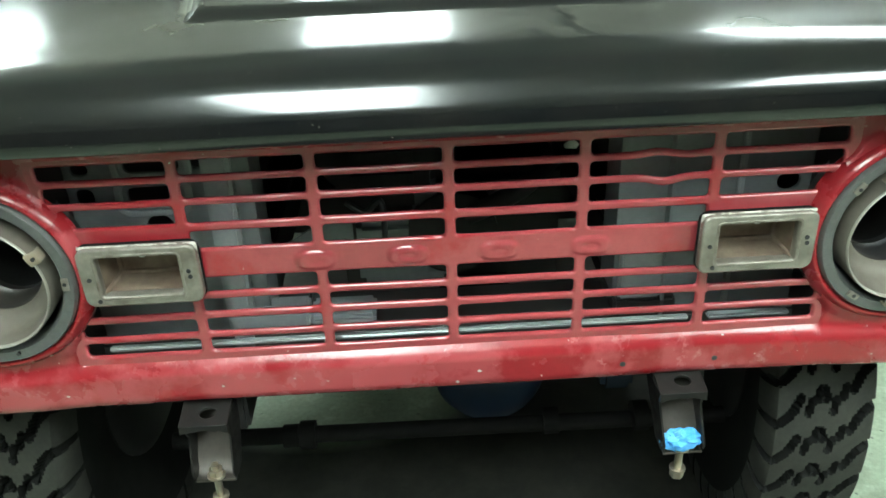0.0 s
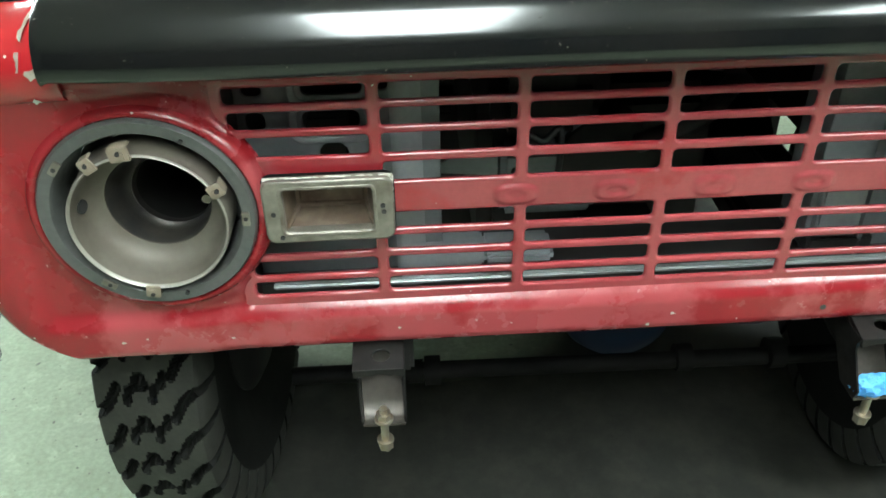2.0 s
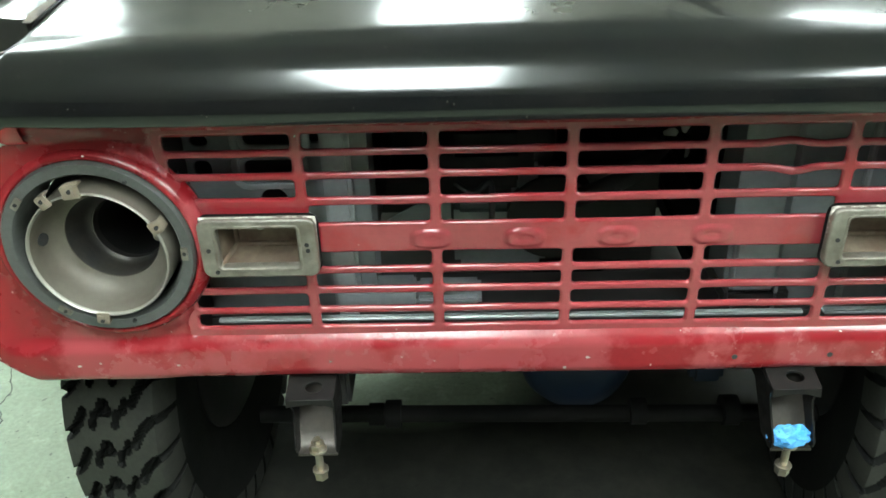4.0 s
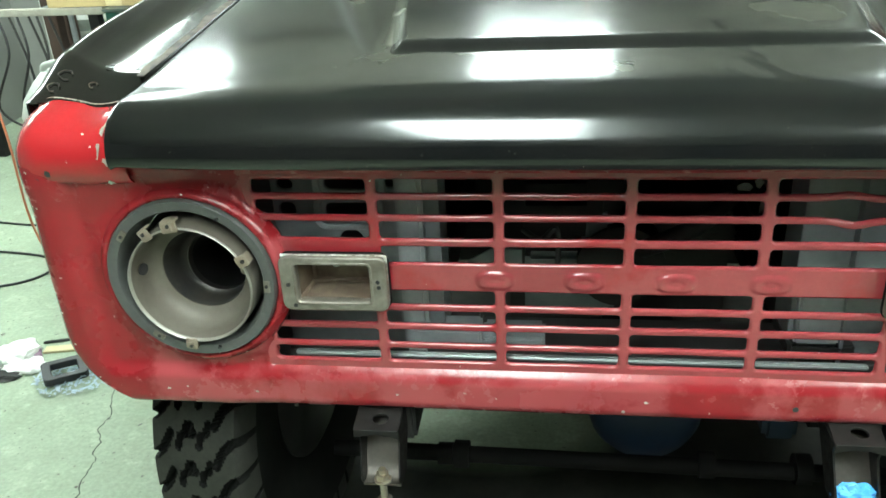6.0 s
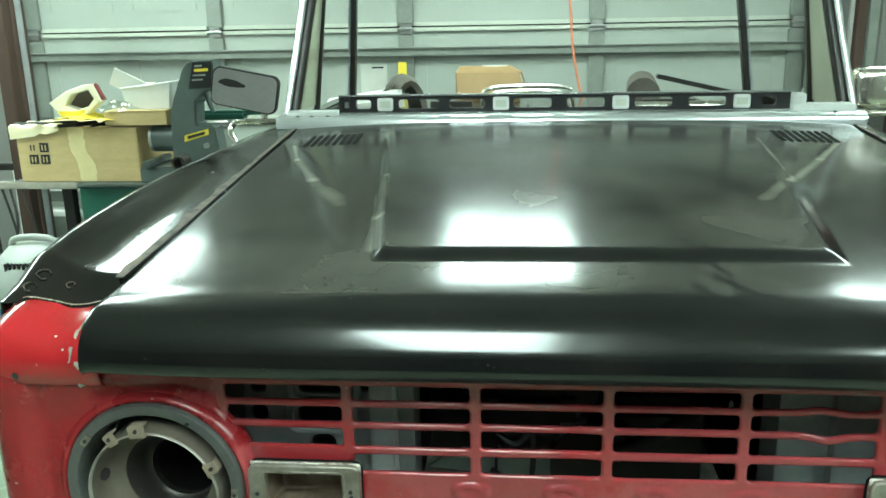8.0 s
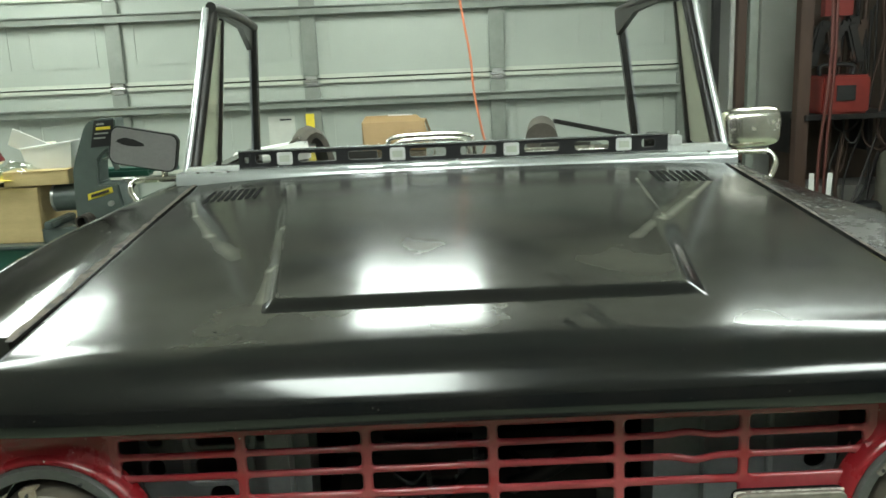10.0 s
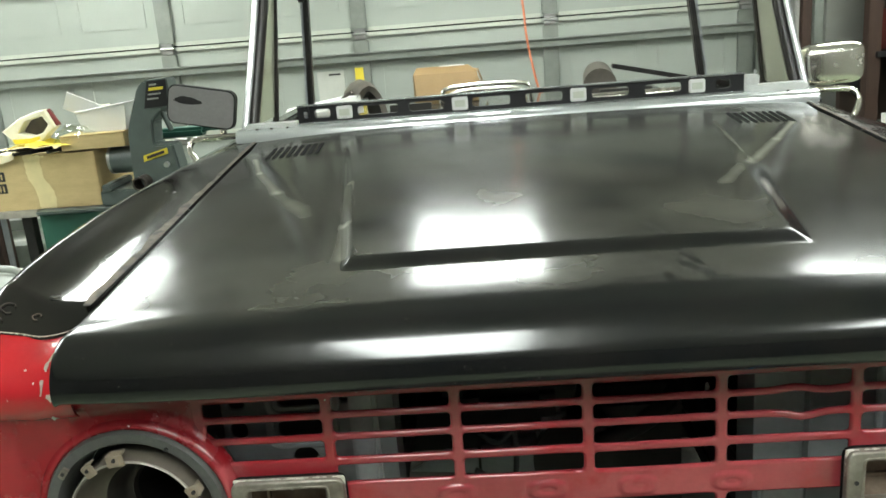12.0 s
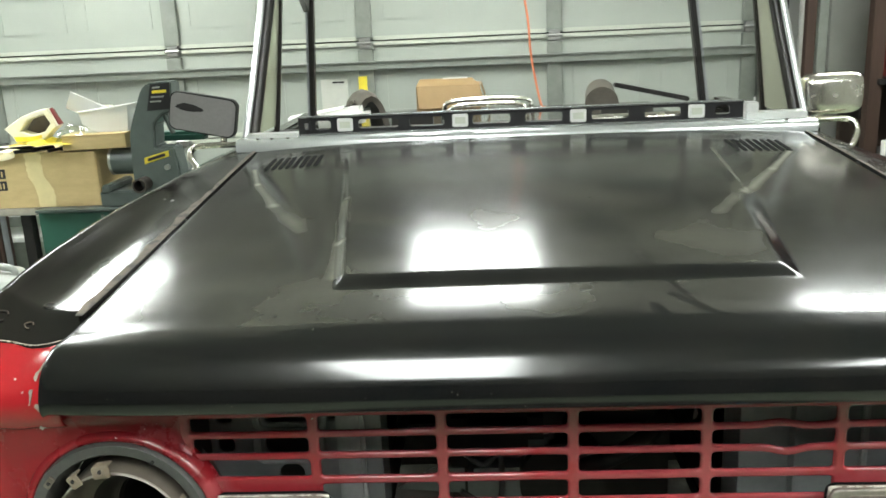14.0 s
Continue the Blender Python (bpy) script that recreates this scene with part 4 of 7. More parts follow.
# fenders
CROWN = {-1: ((0.0, 1.262), (0.115, 1.268), (0.19, 1.279), (0.29, 1.288), (0.42, 1.296), (0.60, 1.301), (0.95, 1.304), (1.4, 1.303)),
         1: ((0.0, 1.262), (0.115, 1.266), (0.19, 1.272), (0.29, 1.277), (0.42, 1.280), (0.60, 1.283), (0.95, 1.277), (1.4, 1.277))}
for s in (-1, 1):
    rows = []
    ys = [0.022 + 0.008 * k for k in range(16)] + [0.166 + 0.02 * k for k in range(59)]
    for y in ys:
        hz = 1.2475 + 0.07 * y
        sil = next(za + (zb - za) * (y - ya) / (yb - ya) for (ya, za), (yb, zb) in zip(CROWN[s], CROWN[s][1:]) if ya <= y <= yb)
        w0 = hood_half(y) + (0.0012 if s < 0 else 0.0035)
        row = [(s * (w0 - 0.03), y, hz - 0.04), (s * (w0 - 0.001), y, hz - 0.03), (s * (w0 + 0.0015), y, hz - 0.0115), (s * (w0 + 0.03), y, hz - 0.0135)]
        for t in (0.22, 0.33, 0.44, 0.55, 0.64, 0.72, 0.80, 0.88):
            u = t / 0.88
            row.append((s * (w0 + 0.03 + (0.862 - w0 - 0.03) * u), y, (hz - 0.0145) + (sil - hz + 0.0145) * u ** (2.8 if s < 0 else 1.2) + 0.001 * noise.noise(Vector((y * 9, t * 5, s)))))
        for a in (25, 50, 75, 90):
            row.append((s * (0.862 + 0.035 * math.sin(radians(a))), y, sil - 0.035 * (1 - math.cos(radians(a)))))
        row += [(s * 0.902, y, sil - 0.1), (s * 0.905, y, sil - 0.3)]
        # the front end drops from a bend line to the corner cap
        low = []
        for px, py, pz in row:
            cap = 1.2125 - 0.0115 * math.exp(-((abs(px) - 0.783) / 0.048) ** 2)
            bend = 0.078 + 0.035 * ease(0.74, 0.86, abs(px))
            u = min(1.0, (y - 0.022) / (bend - 0.022))
            g = 1 - (1 - u) ** (1.2 if s < 0 else 1.7)
            low.append((px, py, min(pz, cap + (pz - cap) * g) if pz > 1.19 else pz - 0.03 * (1 - g)))
        row = low
        rows.append(row)
    bm = thicken(grid(rows), 0.003)
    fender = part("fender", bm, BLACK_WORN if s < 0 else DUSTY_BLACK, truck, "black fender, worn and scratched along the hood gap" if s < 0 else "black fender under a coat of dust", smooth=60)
    if s < 0:
        for sx, sy, sr in ((0.868, 0.050, 0.0085), (0.853, 0.068, 0.0095), (0.80, 0.062, 0.006), (0.79, 0.105, 0.007)):
            near = min((v for v in fender.data.vertices if v.normal.z > 0.2), key=lambda v: (abs(v.co.x) - sx) ** 2 + (v.co.y - sy) ** 2)
            turn = near.normal.to_track_quat("Z", "Y").to_matrix()
            ring = [near.co + near.normal * 0.0025 + turn @ Vector((sr * math.cos(a) * (1 + 0.2 * math.sin(3 * a)), sr * math.sin(a), 0)) for a in (2 * math.pi * q / 14 for q in range(12))]
            part("scuff", tube([tuple(p) for p in ring], 0.0009, segs=6, smooth_steps=2), RUST, fender, "pale scuffed ring")
    # bare rusty edge beside the hood gap
    rng = random.Random(9 + s)
    bm = bmesh.new()
    prev = None
    for i in range(180):
        y = 0.06 + 1.2 * i / 179
        hz = 1.2475 + 0.07 * y
        w0 = hood_half(y) + (0.0012 if s < 0 else 0.0035)
        wd = (0.005 + 0.009 * ease(0.9, 0.3, y) * ease(0.05, 0.15, y) if s < 0 else 0.0012) * (1 + 1.1 * noise.noise(Vector((y * 17, s * 5.0, 0.3)))) + 0.002 * rng.random()
        a = bm.verts.new((s * (w0 + 0.0010), y, hz - 0.0110))
        b = bm.verts.new((s * (w0 + 0.005 + max(0.0004, wd)), y, hz - 0.0108))
        if prev:
            bm.faces.new((prev[0], prev[1], b, a))
        prev = (a, b)
    part("rusty_edge", thicken(bm, 0.001), RUST, fender, "rusty chipped edge")


# headlight openings
def headlight(cx):
    ring = part("headlight_ring", revolve([(0.1345, -0.030), (0.1345, -0.044), (0.1315, -0.049), (0.1175, -0.0475), (0.1150, -0.0445), (0.1095, -0.012), (0.106, 0.02), (0.106, 0.03), (0.1345, 0.03)], 72, centre=(cx, 0, LIGHT_Z + 0.003)), RING, truck, "dull grey headlight mounting ring", smooth=40)
    side = 1 if cx < 0 else -1
    cz, bx = LIGHT_Z - 0.003, cx + side * 0.001

    def lean(bm):
        """The rear tube points inwards and down."""
        for v in bm.verts:
            deep = max(0.0, v.co.y - 0.004)
            v.co.x += side * 0.16 * deep
            v.co.z -= 0.20 * deep
        return bm

    bowl = part("bucket", revolve([(0.1005, 0.004), (0.0995, -0.046), (0.0975, -0.054), (0.0955, -0.0545), (0.0940, -0.047), (0.0922, -0.030), (0.0885, -0.014), (0.0820, -0.005), (0.0725, 0.0005), (0.0680, 0.002), (0.0672, 0.005), (0.1005, 0.005)], 72, centre=(bx, 0, cz)),
                BUCKET, ring, "dusty empty headlight bucket", smooth=50)
    part("inner_tube", lean(revolve([(0.0674, 0.004), (0.0660, 0.008), (0.0625, 0.038), (0.0575, 0.046), (0.0540, 0.048), (0.0525, 0.0465), (0.0515, 0.050), (0.0515, 0.058), (0.072, 0.058), (0.0674, 0.004)], 64, centre=(bx, 0, cz))), TUBE_DARK, bowl, "dark rear tube", smooth=40)
    part("drain_hole", rod(bmesh.new(), (bx - 0.0925, -0.022, cz + 0.012), (bx - 0.0865, -0.024, cz + 0.012), 0.0095, segs=18), SMUDGE, bowl)
    part("bucket_rim", revolve([(0.0985, -0.0530), (0.0985, -0.0560), (0.0972, -0.0572), (0.0955, -0.0560), (0.0945, -0.0520)], 72, centre=(bx, 0, cz)), LIP, ring, smooth=60)
    part("backing", revolve([(0.1075, 0.0305), (0.1075, 0.034), (0.09, 0.034), (0.09, 0.0305), (0.1075, 0.0305)], 48, centre=(cx, 0, LIGHT_Z)), DARK, ring)
    part("tail_tube", lean(revolve([(0.0535, 0.053), (0.052, 0.24), (0.0, 0.25)], 40, centre=(bx, 0, cz))), DARK, ring)
    part("adjuster", lean(rod(bmesh.new(), (bx + side * 0.050, 0.030, cz - 0.012), (bx + side * 0.050, 0.044, cz - 0.012), 0.0065, segs=14)), RIM_METAL, ring, "pale adjuster screw")
    for ang in (97, 121, 27, -98):
        m = Matrix.Translation((bx, 0, cz)) @ Matrix.Rotation(-radians(ang), 4, "Y") @ Matrix.Translation((0.0985, -0.0585, 0))
        wide = 0.013 if ang == 97 else 0.0095
        bm = bmesh.new()
        box(bm, -0.006, 0.013, -0.0015, 0.0015, -wide, wide, bevel=0.0014, m=m)
        box(bm, 0.0105, 0.0135, -0.001, 0.016, -wide + 0.001, wide - 0.001, bevel=0.001, m=m)
        box(bm, -0.002, 0.008, -0.004, -0.001, -0.006, 0.003, bevel=0.001, m=m)
        tab = part("tab", bm, CLIP, ring, "pale clip", smooth=30)
        bm = rod(bmesh.new(), m @ Vector((0.006, -0.0046, 0.0)), m @ Vector((0.006, 0.0, 0.0)), 0.0030, segs=10)
        part("screw_hole", bm, SMUDGE, tab)
    for ang, clip in ((142, True), (-3, True), (-125, True), (-77, False), (60, False)):
        m = Matrix.Translation((cx, 0, LIGHT_Z + 0.003)) @ Matrix.Rotation(-radians(ang), 4, "Y") @ Matrix.Translation((0.122, -0.0488, 0))
        if clip:
            bm = bmesh.new()
            box(bm, -0.006, 0.004, -0.0022, 0.0015, -0.011, 0.009, bevel=0.001, m=m)
            part("ring_clip", bm, RIM_METAL, ring, "small dirty clip", smooth=30)
        part("screw_hole", rod(bmesh.new(), m @ Vector((-0.001, -0.0032, 0)), m @ Vector((-0.001, 0.002, 0)), 0.0028, segs=10), SMUDGE, ring)


for s in (-1, 1):
    headlight(s * LIGHT_X)


# turn-signal housings
def signal(cx):
    x0, x1, z0, z1 = cx - 0.079, cx + 0.079, 0.9065, 0.9915
    body = sheet([rounded_loop(x0, x1, z0, z1, 0.010), rounded_loop(cx - 0.060, cx + 0.058, z0 + 0.0095, z1 - 0.0075, 0.008)], -0.042, 0.012, 0.003, HOUSING, "signal_housing", truck, "tarnished empty turn-signal housing")
    a0, a1, c0, c1 = cx - 0.0595, cx + 0.0575, z0 + 0.0098, z1 - 0.0078
    b0, b1, d0, d1 = cx - 0.046, cx + 0.046, z0 + 0.019, z1 - 0.014
    yf, yb = -0.042, 0.008
    bm = bmesh.new()
    f = [bm.verts.new(v) for v in ((a0, yf, c0), (a1, yf, c0), (a1, yf, c1), (a0, yf, c1))]
    b = [bm.verts.new(v) for v in ((b0, yb, d0), (b1, yb, d0), (b1, yb, d1), (b0, yb, d1))]
    for i in range(4):
        j = (i + 1) % 4
        bm.faces.new((f[i], f[j], b[j], b[i]))
    bm.faces.new(b)
    for fc in bm.faces:
        fc.normal_flip()
    bmesh.ops.bevel(bm, geom=[e for e in bm.edges if not e.is_boundary], offset=0.005, segments=3, affect="EDGES")
    part("cavity", bm, CAVITY, body, "stained pale inside", smooth=60)
    part("bulb_notch", rod(bmesh.new(), (cx + 0.002, -0.03, z1 - 0.013), (cx + 0.002, 0.0, z1 - 0.017), 0.009, segs=14), WHITE_PLASTIC, body)
    for sx, sz in ((cx - 0.0695, 0.948), (cx + 0.068, 0.955), (cx + 0.069, 0.946), (cx - 0.062, 0.913)):
        part("screw_hole", rod(bmesh.new(), (sx, -0.0525, sz), (sx, -0.048, sz), 0.0032, segs=10), SMUDGE, body)
    sheet([rounded_loop(cx - 0.0612, cx + 0.0592, z0 + 0.0083, z1 - 0.0063, 0.008), rounded_loop(cx - 0.0592, cx + 0.0572, z0 + 0.0103, z1 - 0.0083, 0.007)], -0.0495, 0.002, 0.0012, RIM_METAL, "opening_rim", body, "pale rolled rim")
    sheet([rounded_loop(x0 - 0.0035, x1 + 0.0035, z0 - 0.0035, z1 + 0.003, 0.012), rounded_loop(x0 + 0.004, x1 - 0.004, z0 + 0.004, z1 - 0.004, 0.008)], -0.034, 0.004, 0.001, GASKET, "gasket", body, "black rubber gasket")
    bm = bmesh.new()
    random.seed(int(cx * 100))
    inner = x1 if cx < 0 else x0
    end = x0 if cx < 0 else x1
    path = [(end + (inner - end) * k / 34, -0.0415 - 0.0012 * random.random(), z1 + 0.0012 + 0.0012 * random.random()) for k in range(35)]
    path += [(inner + (0.0012 if cx < 0 else -0.0012), -0.0415, z1 - 0.055 * k / 16 + 0.0006 * random.random()) for k in range(17)]
    for a, b in zip(path, path[1:]):
        rod(bm, a, b, 0.0012 + 0.0016 * random.random(), segs=8)
    part("sealant_bead", bm, SEALANT, body, "lumpy old sealant", smooth=60)


for s in (-1, 1):
    signal(s * 0.4325)

# radiator support behind the grille
hl = [rounded_loop(a, b, c, d, 0.012) for a, b, c, d in ((-0.545, -0.515, 1.05, 1.072), (-0.545, -0.515, 1.000, 1.032), (-0.468, -0.384, 1.05, 1.075), (-0.47, -0.39, 0.998, 1.031), (-0.354, -0.31, 1.002, 1.026), (-0.372, -0.35, 1.053, 1.072))]
hl.append([(-0.43 + 0.022 * math.cos(a), 0.965 + 0.02 * math.sin(a)) for a in (2 * math.pi * k / 20 for k in range(20))])
sup = sheet([[(-0.552, 0.74), (-0.287, 0.74), (-0.287, 1.125), (-0.552, 1.125)]] + hl, 0.075, 0.004, 0.002, GALV, "radiator_support", truck, "grey sheet-metal radiator support with punched openings")
for a, b, c, d in ((-0.468, -0.384, 1.05, 1.075), (-0.47, -0.39, 0.998, 1.031)):
    lo, li = rounded_loop(a - 0.014, b + 0.014, c - 0.012, d + 0.012, 0.018), rounded_loop(a - 0.008, b + 0.008, c - 0.007, d + 0.007, 0.015)
    sheet([lo, li], 0.070, 0.002, 0.0025, GALV_LIGHT, "pressed_rib", sup)
sheet([[(0.262, 0.74), (0.552, 0.74), (0.552, 1.125), (0.262, 1.125)], [(0.52 + 0.02 * math.cos(a), 0.985 + 0.018 * math.sin(a)) for a in (2 * math.pi * k / 20 for k in range(20))]], 0.075, 0.004, 0.002, GALV, "radiator_support", truck, "grey sheet-metal radiator support")
for dims in ((-0.292, -0.287, 0.078, 0.16, 0.76, 1.12), (0.262, 0.267, 0.078, 0.16, 0.76, 1.12), (0.335, 0.34, 0.05, 0.072, 0.76, 1.11)):
    part("support_flange", boxes(dims), GALV, truck)
part("lower_crossmember", boxes((-0.62, 0.62, 0.05, 0.17, 0.735, 0.77), (-0.29, -0.23, 0.06, 0.16, 0.77, 0.786), (0.26, 0.36, 0.05, 0.16, 0.77, 0.80), bevel=0.005), OILY_GREY, truck, "dark grey lower cross panel")
part("bright_strip", boxes((-0.53, 0.37, 0.012, 0.024, 0.780, 0.7870), bevel=0.002), TRIM, truck, "bright metal strip behind the lowest slots")
part("bright_strip", boxes((0.40, 0.53, 0.010, 0.026, 0.780, 0.788), bevel=0.003), GALV_LIGHT, truck)
part("support_ledge", boxes((-0.352, -0.31, 0.050, 0.074, 0.745, 1.12), bevel=0.006), GALV_LIGHT, truck, "pale grey upright flange")
part("support_ledge", boxes((-0.345, -0.225, 0.048, 0.10, 0.78, 0.812), bevel=0.004), GALV_LIGHT, truck, "pale grey foot of the support")
part("support_ledge", boxes((-0.225, -0.12, 0.055, 0.12, 0.775, 0.795), bevel=0.006), GALV_LIGHT, truck)
part("support_ledge", boxes((0.268, 0.335, 0.055, 0.074, 0.745, 0.905), (0.268, 0.42, 0.045, 0.074, 0.895, 0.908), bevel=0.004), GALV_LIGHT, truck, "pale grey ledge of the support")
part("support_ledge", boxes((0.44, 0.448, 0.060, 0.074, 0.77, 1.11), bevel=0.002), GALV_LIGHT, truck)

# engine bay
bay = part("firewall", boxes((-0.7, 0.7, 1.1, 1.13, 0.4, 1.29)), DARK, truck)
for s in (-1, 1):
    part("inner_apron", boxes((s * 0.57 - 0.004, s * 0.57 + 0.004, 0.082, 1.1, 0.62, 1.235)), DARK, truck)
# added plates that close off the bright background past the aprons
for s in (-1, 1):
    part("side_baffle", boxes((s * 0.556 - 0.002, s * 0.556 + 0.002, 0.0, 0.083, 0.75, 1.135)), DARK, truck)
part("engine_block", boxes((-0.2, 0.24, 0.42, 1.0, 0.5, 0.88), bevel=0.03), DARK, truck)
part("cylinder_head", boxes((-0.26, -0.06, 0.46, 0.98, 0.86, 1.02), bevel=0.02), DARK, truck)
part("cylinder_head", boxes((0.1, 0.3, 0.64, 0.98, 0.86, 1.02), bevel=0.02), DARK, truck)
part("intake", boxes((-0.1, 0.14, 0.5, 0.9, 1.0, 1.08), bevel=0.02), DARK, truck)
# unseen lower body, added to keep light off the floor under the truck
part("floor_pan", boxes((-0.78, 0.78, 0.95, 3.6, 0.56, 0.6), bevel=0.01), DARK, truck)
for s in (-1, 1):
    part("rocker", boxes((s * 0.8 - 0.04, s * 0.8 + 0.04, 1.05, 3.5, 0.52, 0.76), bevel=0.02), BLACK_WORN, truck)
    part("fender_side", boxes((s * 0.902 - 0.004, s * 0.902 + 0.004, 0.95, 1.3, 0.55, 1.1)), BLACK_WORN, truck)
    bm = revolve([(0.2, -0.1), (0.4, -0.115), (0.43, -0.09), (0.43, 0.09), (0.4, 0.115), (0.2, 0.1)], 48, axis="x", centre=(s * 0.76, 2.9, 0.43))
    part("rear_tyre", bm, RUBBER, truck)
part("gearbox", boxes((-0.16, 0.2, 0.95, 1.7, 0.36, 0.6), bevel=0.05), UNDERBODY_BLACK, truck)
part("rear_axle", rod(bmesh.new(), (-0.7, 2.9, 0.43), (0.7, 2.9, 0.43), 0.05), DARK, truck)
part("sump", boxes((-0.06, 0.18, 0.3, 0.5, 0.52, 0.64), bevel=0.05), UNDERBODY_BLACK, truck)
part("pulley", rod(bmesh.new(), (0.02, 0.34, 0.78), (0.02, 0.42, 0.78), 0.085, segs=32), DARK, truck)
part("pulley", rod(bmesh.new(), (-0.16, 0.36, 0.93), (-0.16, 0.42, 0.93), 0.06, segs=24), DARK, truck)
part("timing_cover", boxes((-0.165, 0.012, 0.355, 0.42, 0.665, 0.80), (-0.055, 0.004, 0.35, 0.40, 0.79, 0.885), bevel=0.012), GALV, truck, "pale grey cover plate on the engine")
bm = bmesh.new()
bm.faces.new([bm.verts.new(v) for v in ((-0.30, 0.345, 0.772), (-0.17, 0.355, 0.755), (-0.17, 0.355, 0.808), (-0.23, 0.35, 0.812))])
part("pale_bracket", thicken(bm, 0.004), GALV, truck)
part("air_cleaner", revolve([(0.0, 0.36), (0.07, 0.365), (0.105, 0.385), (0.112, 0.42), (0.112, 0.55), (0.0, 0.56)], 40, centre=(-0.08, 0, 0.915)), OILY_GREY, truck, "dark rounded housing in the engine bay")
for xs in ((0.070, 0.113), (0.119, 0.160)):
    bm = bmesh.new()
    bm.faces.new([bm.verts.new(v) for v in ((xs[0], 0.45, 0.655), (xs[1], 0.45, 0.650), (xs[1], 0.455, 0.752), (xs[0], 0.455, 0.742 + (xs[0] - 0.07) * 0.3))])
    part("pale_plate", thicken(bm, 0.003), GALV_LIGHT, truck, "pale plate in the engine bay")
part("wire_loop", tube([(-0.16, 0.16, 0.945), (-0.13, 0.15, 0.93), (-0.105, 0.15, 0.95), (-0.10, 0.16, 0.91), (-0.105, 0.16, 0.86), (-0.13, 0.17, 0.845), (-0.17, 0.17, 0.87)], 0.005), BLACK_PLASTIC, truck, "bent black wire loop")
part("water_pump", boxes((-0.19, -0.02, 0.28, 0.36, 0.86, 0.965), bevel=0.03), DARK, truck)
part("hose", tube([(0.05, 0.26, 0.86), (0.09, 0.22, 0.90), (0.14, 0.22, 0.93), (0.19, 0.26, 0.96)], 0.017), HOSE, truck)
part("shroud_edge", boxes((-0.18, 0.24, 0.26, 0.27, 0.775, 0.787), bevel=0.003), GALV, truck)
# small ragged pale shapes behind the grille slots
rng = random.Random(41)
for tx, ty, tz, tw, th in ((0.285, 0.57, 0.852, 0.020, 0.010), (0.312, 0.57, 0.862, 0.010, 0.013), (0.322, 0.57, 0.805, 0.006, 0.014), (0.424, 0.51, 0.715, 0.017, 0.0055), (0.205, 0.46, 0.69, 0.020, 0.012)):
    bm = bmesh.new()
    bm.faces.new([bm.verts.new((tx + tw * rng.uniform(0.6, 1.2) * math.cos(a), ty, tz + th * rng.uniform(0.6, 1.2) * math.sin(a))) for a in (0.2, 1.1, 1.9, 2.8, 3.9, 5.2)])
    part("pale_tag", thicken(bm, 0.001), PAPER, truck)

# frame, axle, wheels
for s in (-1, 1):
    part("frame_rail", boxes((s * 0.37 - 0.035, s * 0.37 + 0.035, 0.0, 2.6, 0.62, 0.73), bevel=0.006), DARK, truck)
part("crossmember", boxes((-0.36, 0.36, 0.16, 0.24, 0.57, 0.63), bevel=0.012), UNDERBODY_BLACK, truck)
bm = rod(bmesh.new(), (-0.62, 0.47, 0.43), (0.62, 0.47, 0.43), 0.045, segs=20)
axle = part("axle", bm, UNDERBODY_BLACK, truck)
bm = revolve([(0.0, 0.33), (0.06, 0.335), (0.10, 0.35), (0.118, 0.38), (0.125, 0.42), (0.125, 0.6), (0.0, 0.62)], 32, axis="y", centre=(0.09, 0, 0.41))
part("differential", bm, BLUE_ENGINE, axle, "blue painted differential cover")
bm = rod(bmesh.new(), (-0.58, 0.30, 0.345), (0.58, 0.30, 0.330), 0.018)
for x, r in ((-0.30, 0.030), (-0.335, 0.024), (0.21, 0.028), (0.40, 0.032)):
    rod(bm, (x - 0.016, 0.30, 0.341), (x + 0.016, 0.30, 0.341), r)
part("tie_rod", bm, UNDERBODY_BLACK, truck)
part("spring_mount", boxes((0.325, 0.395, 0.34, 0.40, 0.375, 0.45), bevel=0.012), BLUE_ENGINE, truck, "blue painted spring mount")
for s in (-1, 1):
    part("shock_absorber", rod(bmesh.new(), (s * 0.45, 0.5, 0.46), (s * 0.42, 0.7, 0.75), 0.03), UNDERBODY_BLACK, truck)
    part("radius_arm", boxes((s * 0.42 - 0.03, s * 0.42 + 0.03, 0.3, 1.2, 0.44, 0.5), bevel=0.01), UNDERBODY_BLACK, truck)


def wheel_mesh(radius=0.432, half=0.104):
    """Carcass of the mud tyre."""
    bm = revolve([(0.20, -half * 0.75), (0.27, -half * 0.98), (0.34, -half * 1.06), (radius - 0.070, -half * 1.06), (radius - 0.030, -half * 0.75), (radius - 0.028, 0), (radius - 0.030, half * 0.75),
                  (radius - 0.070, half * 1.06), (0.34, half * 1.06), (0.27, half * 0.98), (0.20, half * 0.75)], 72, axis="x")
    return bm


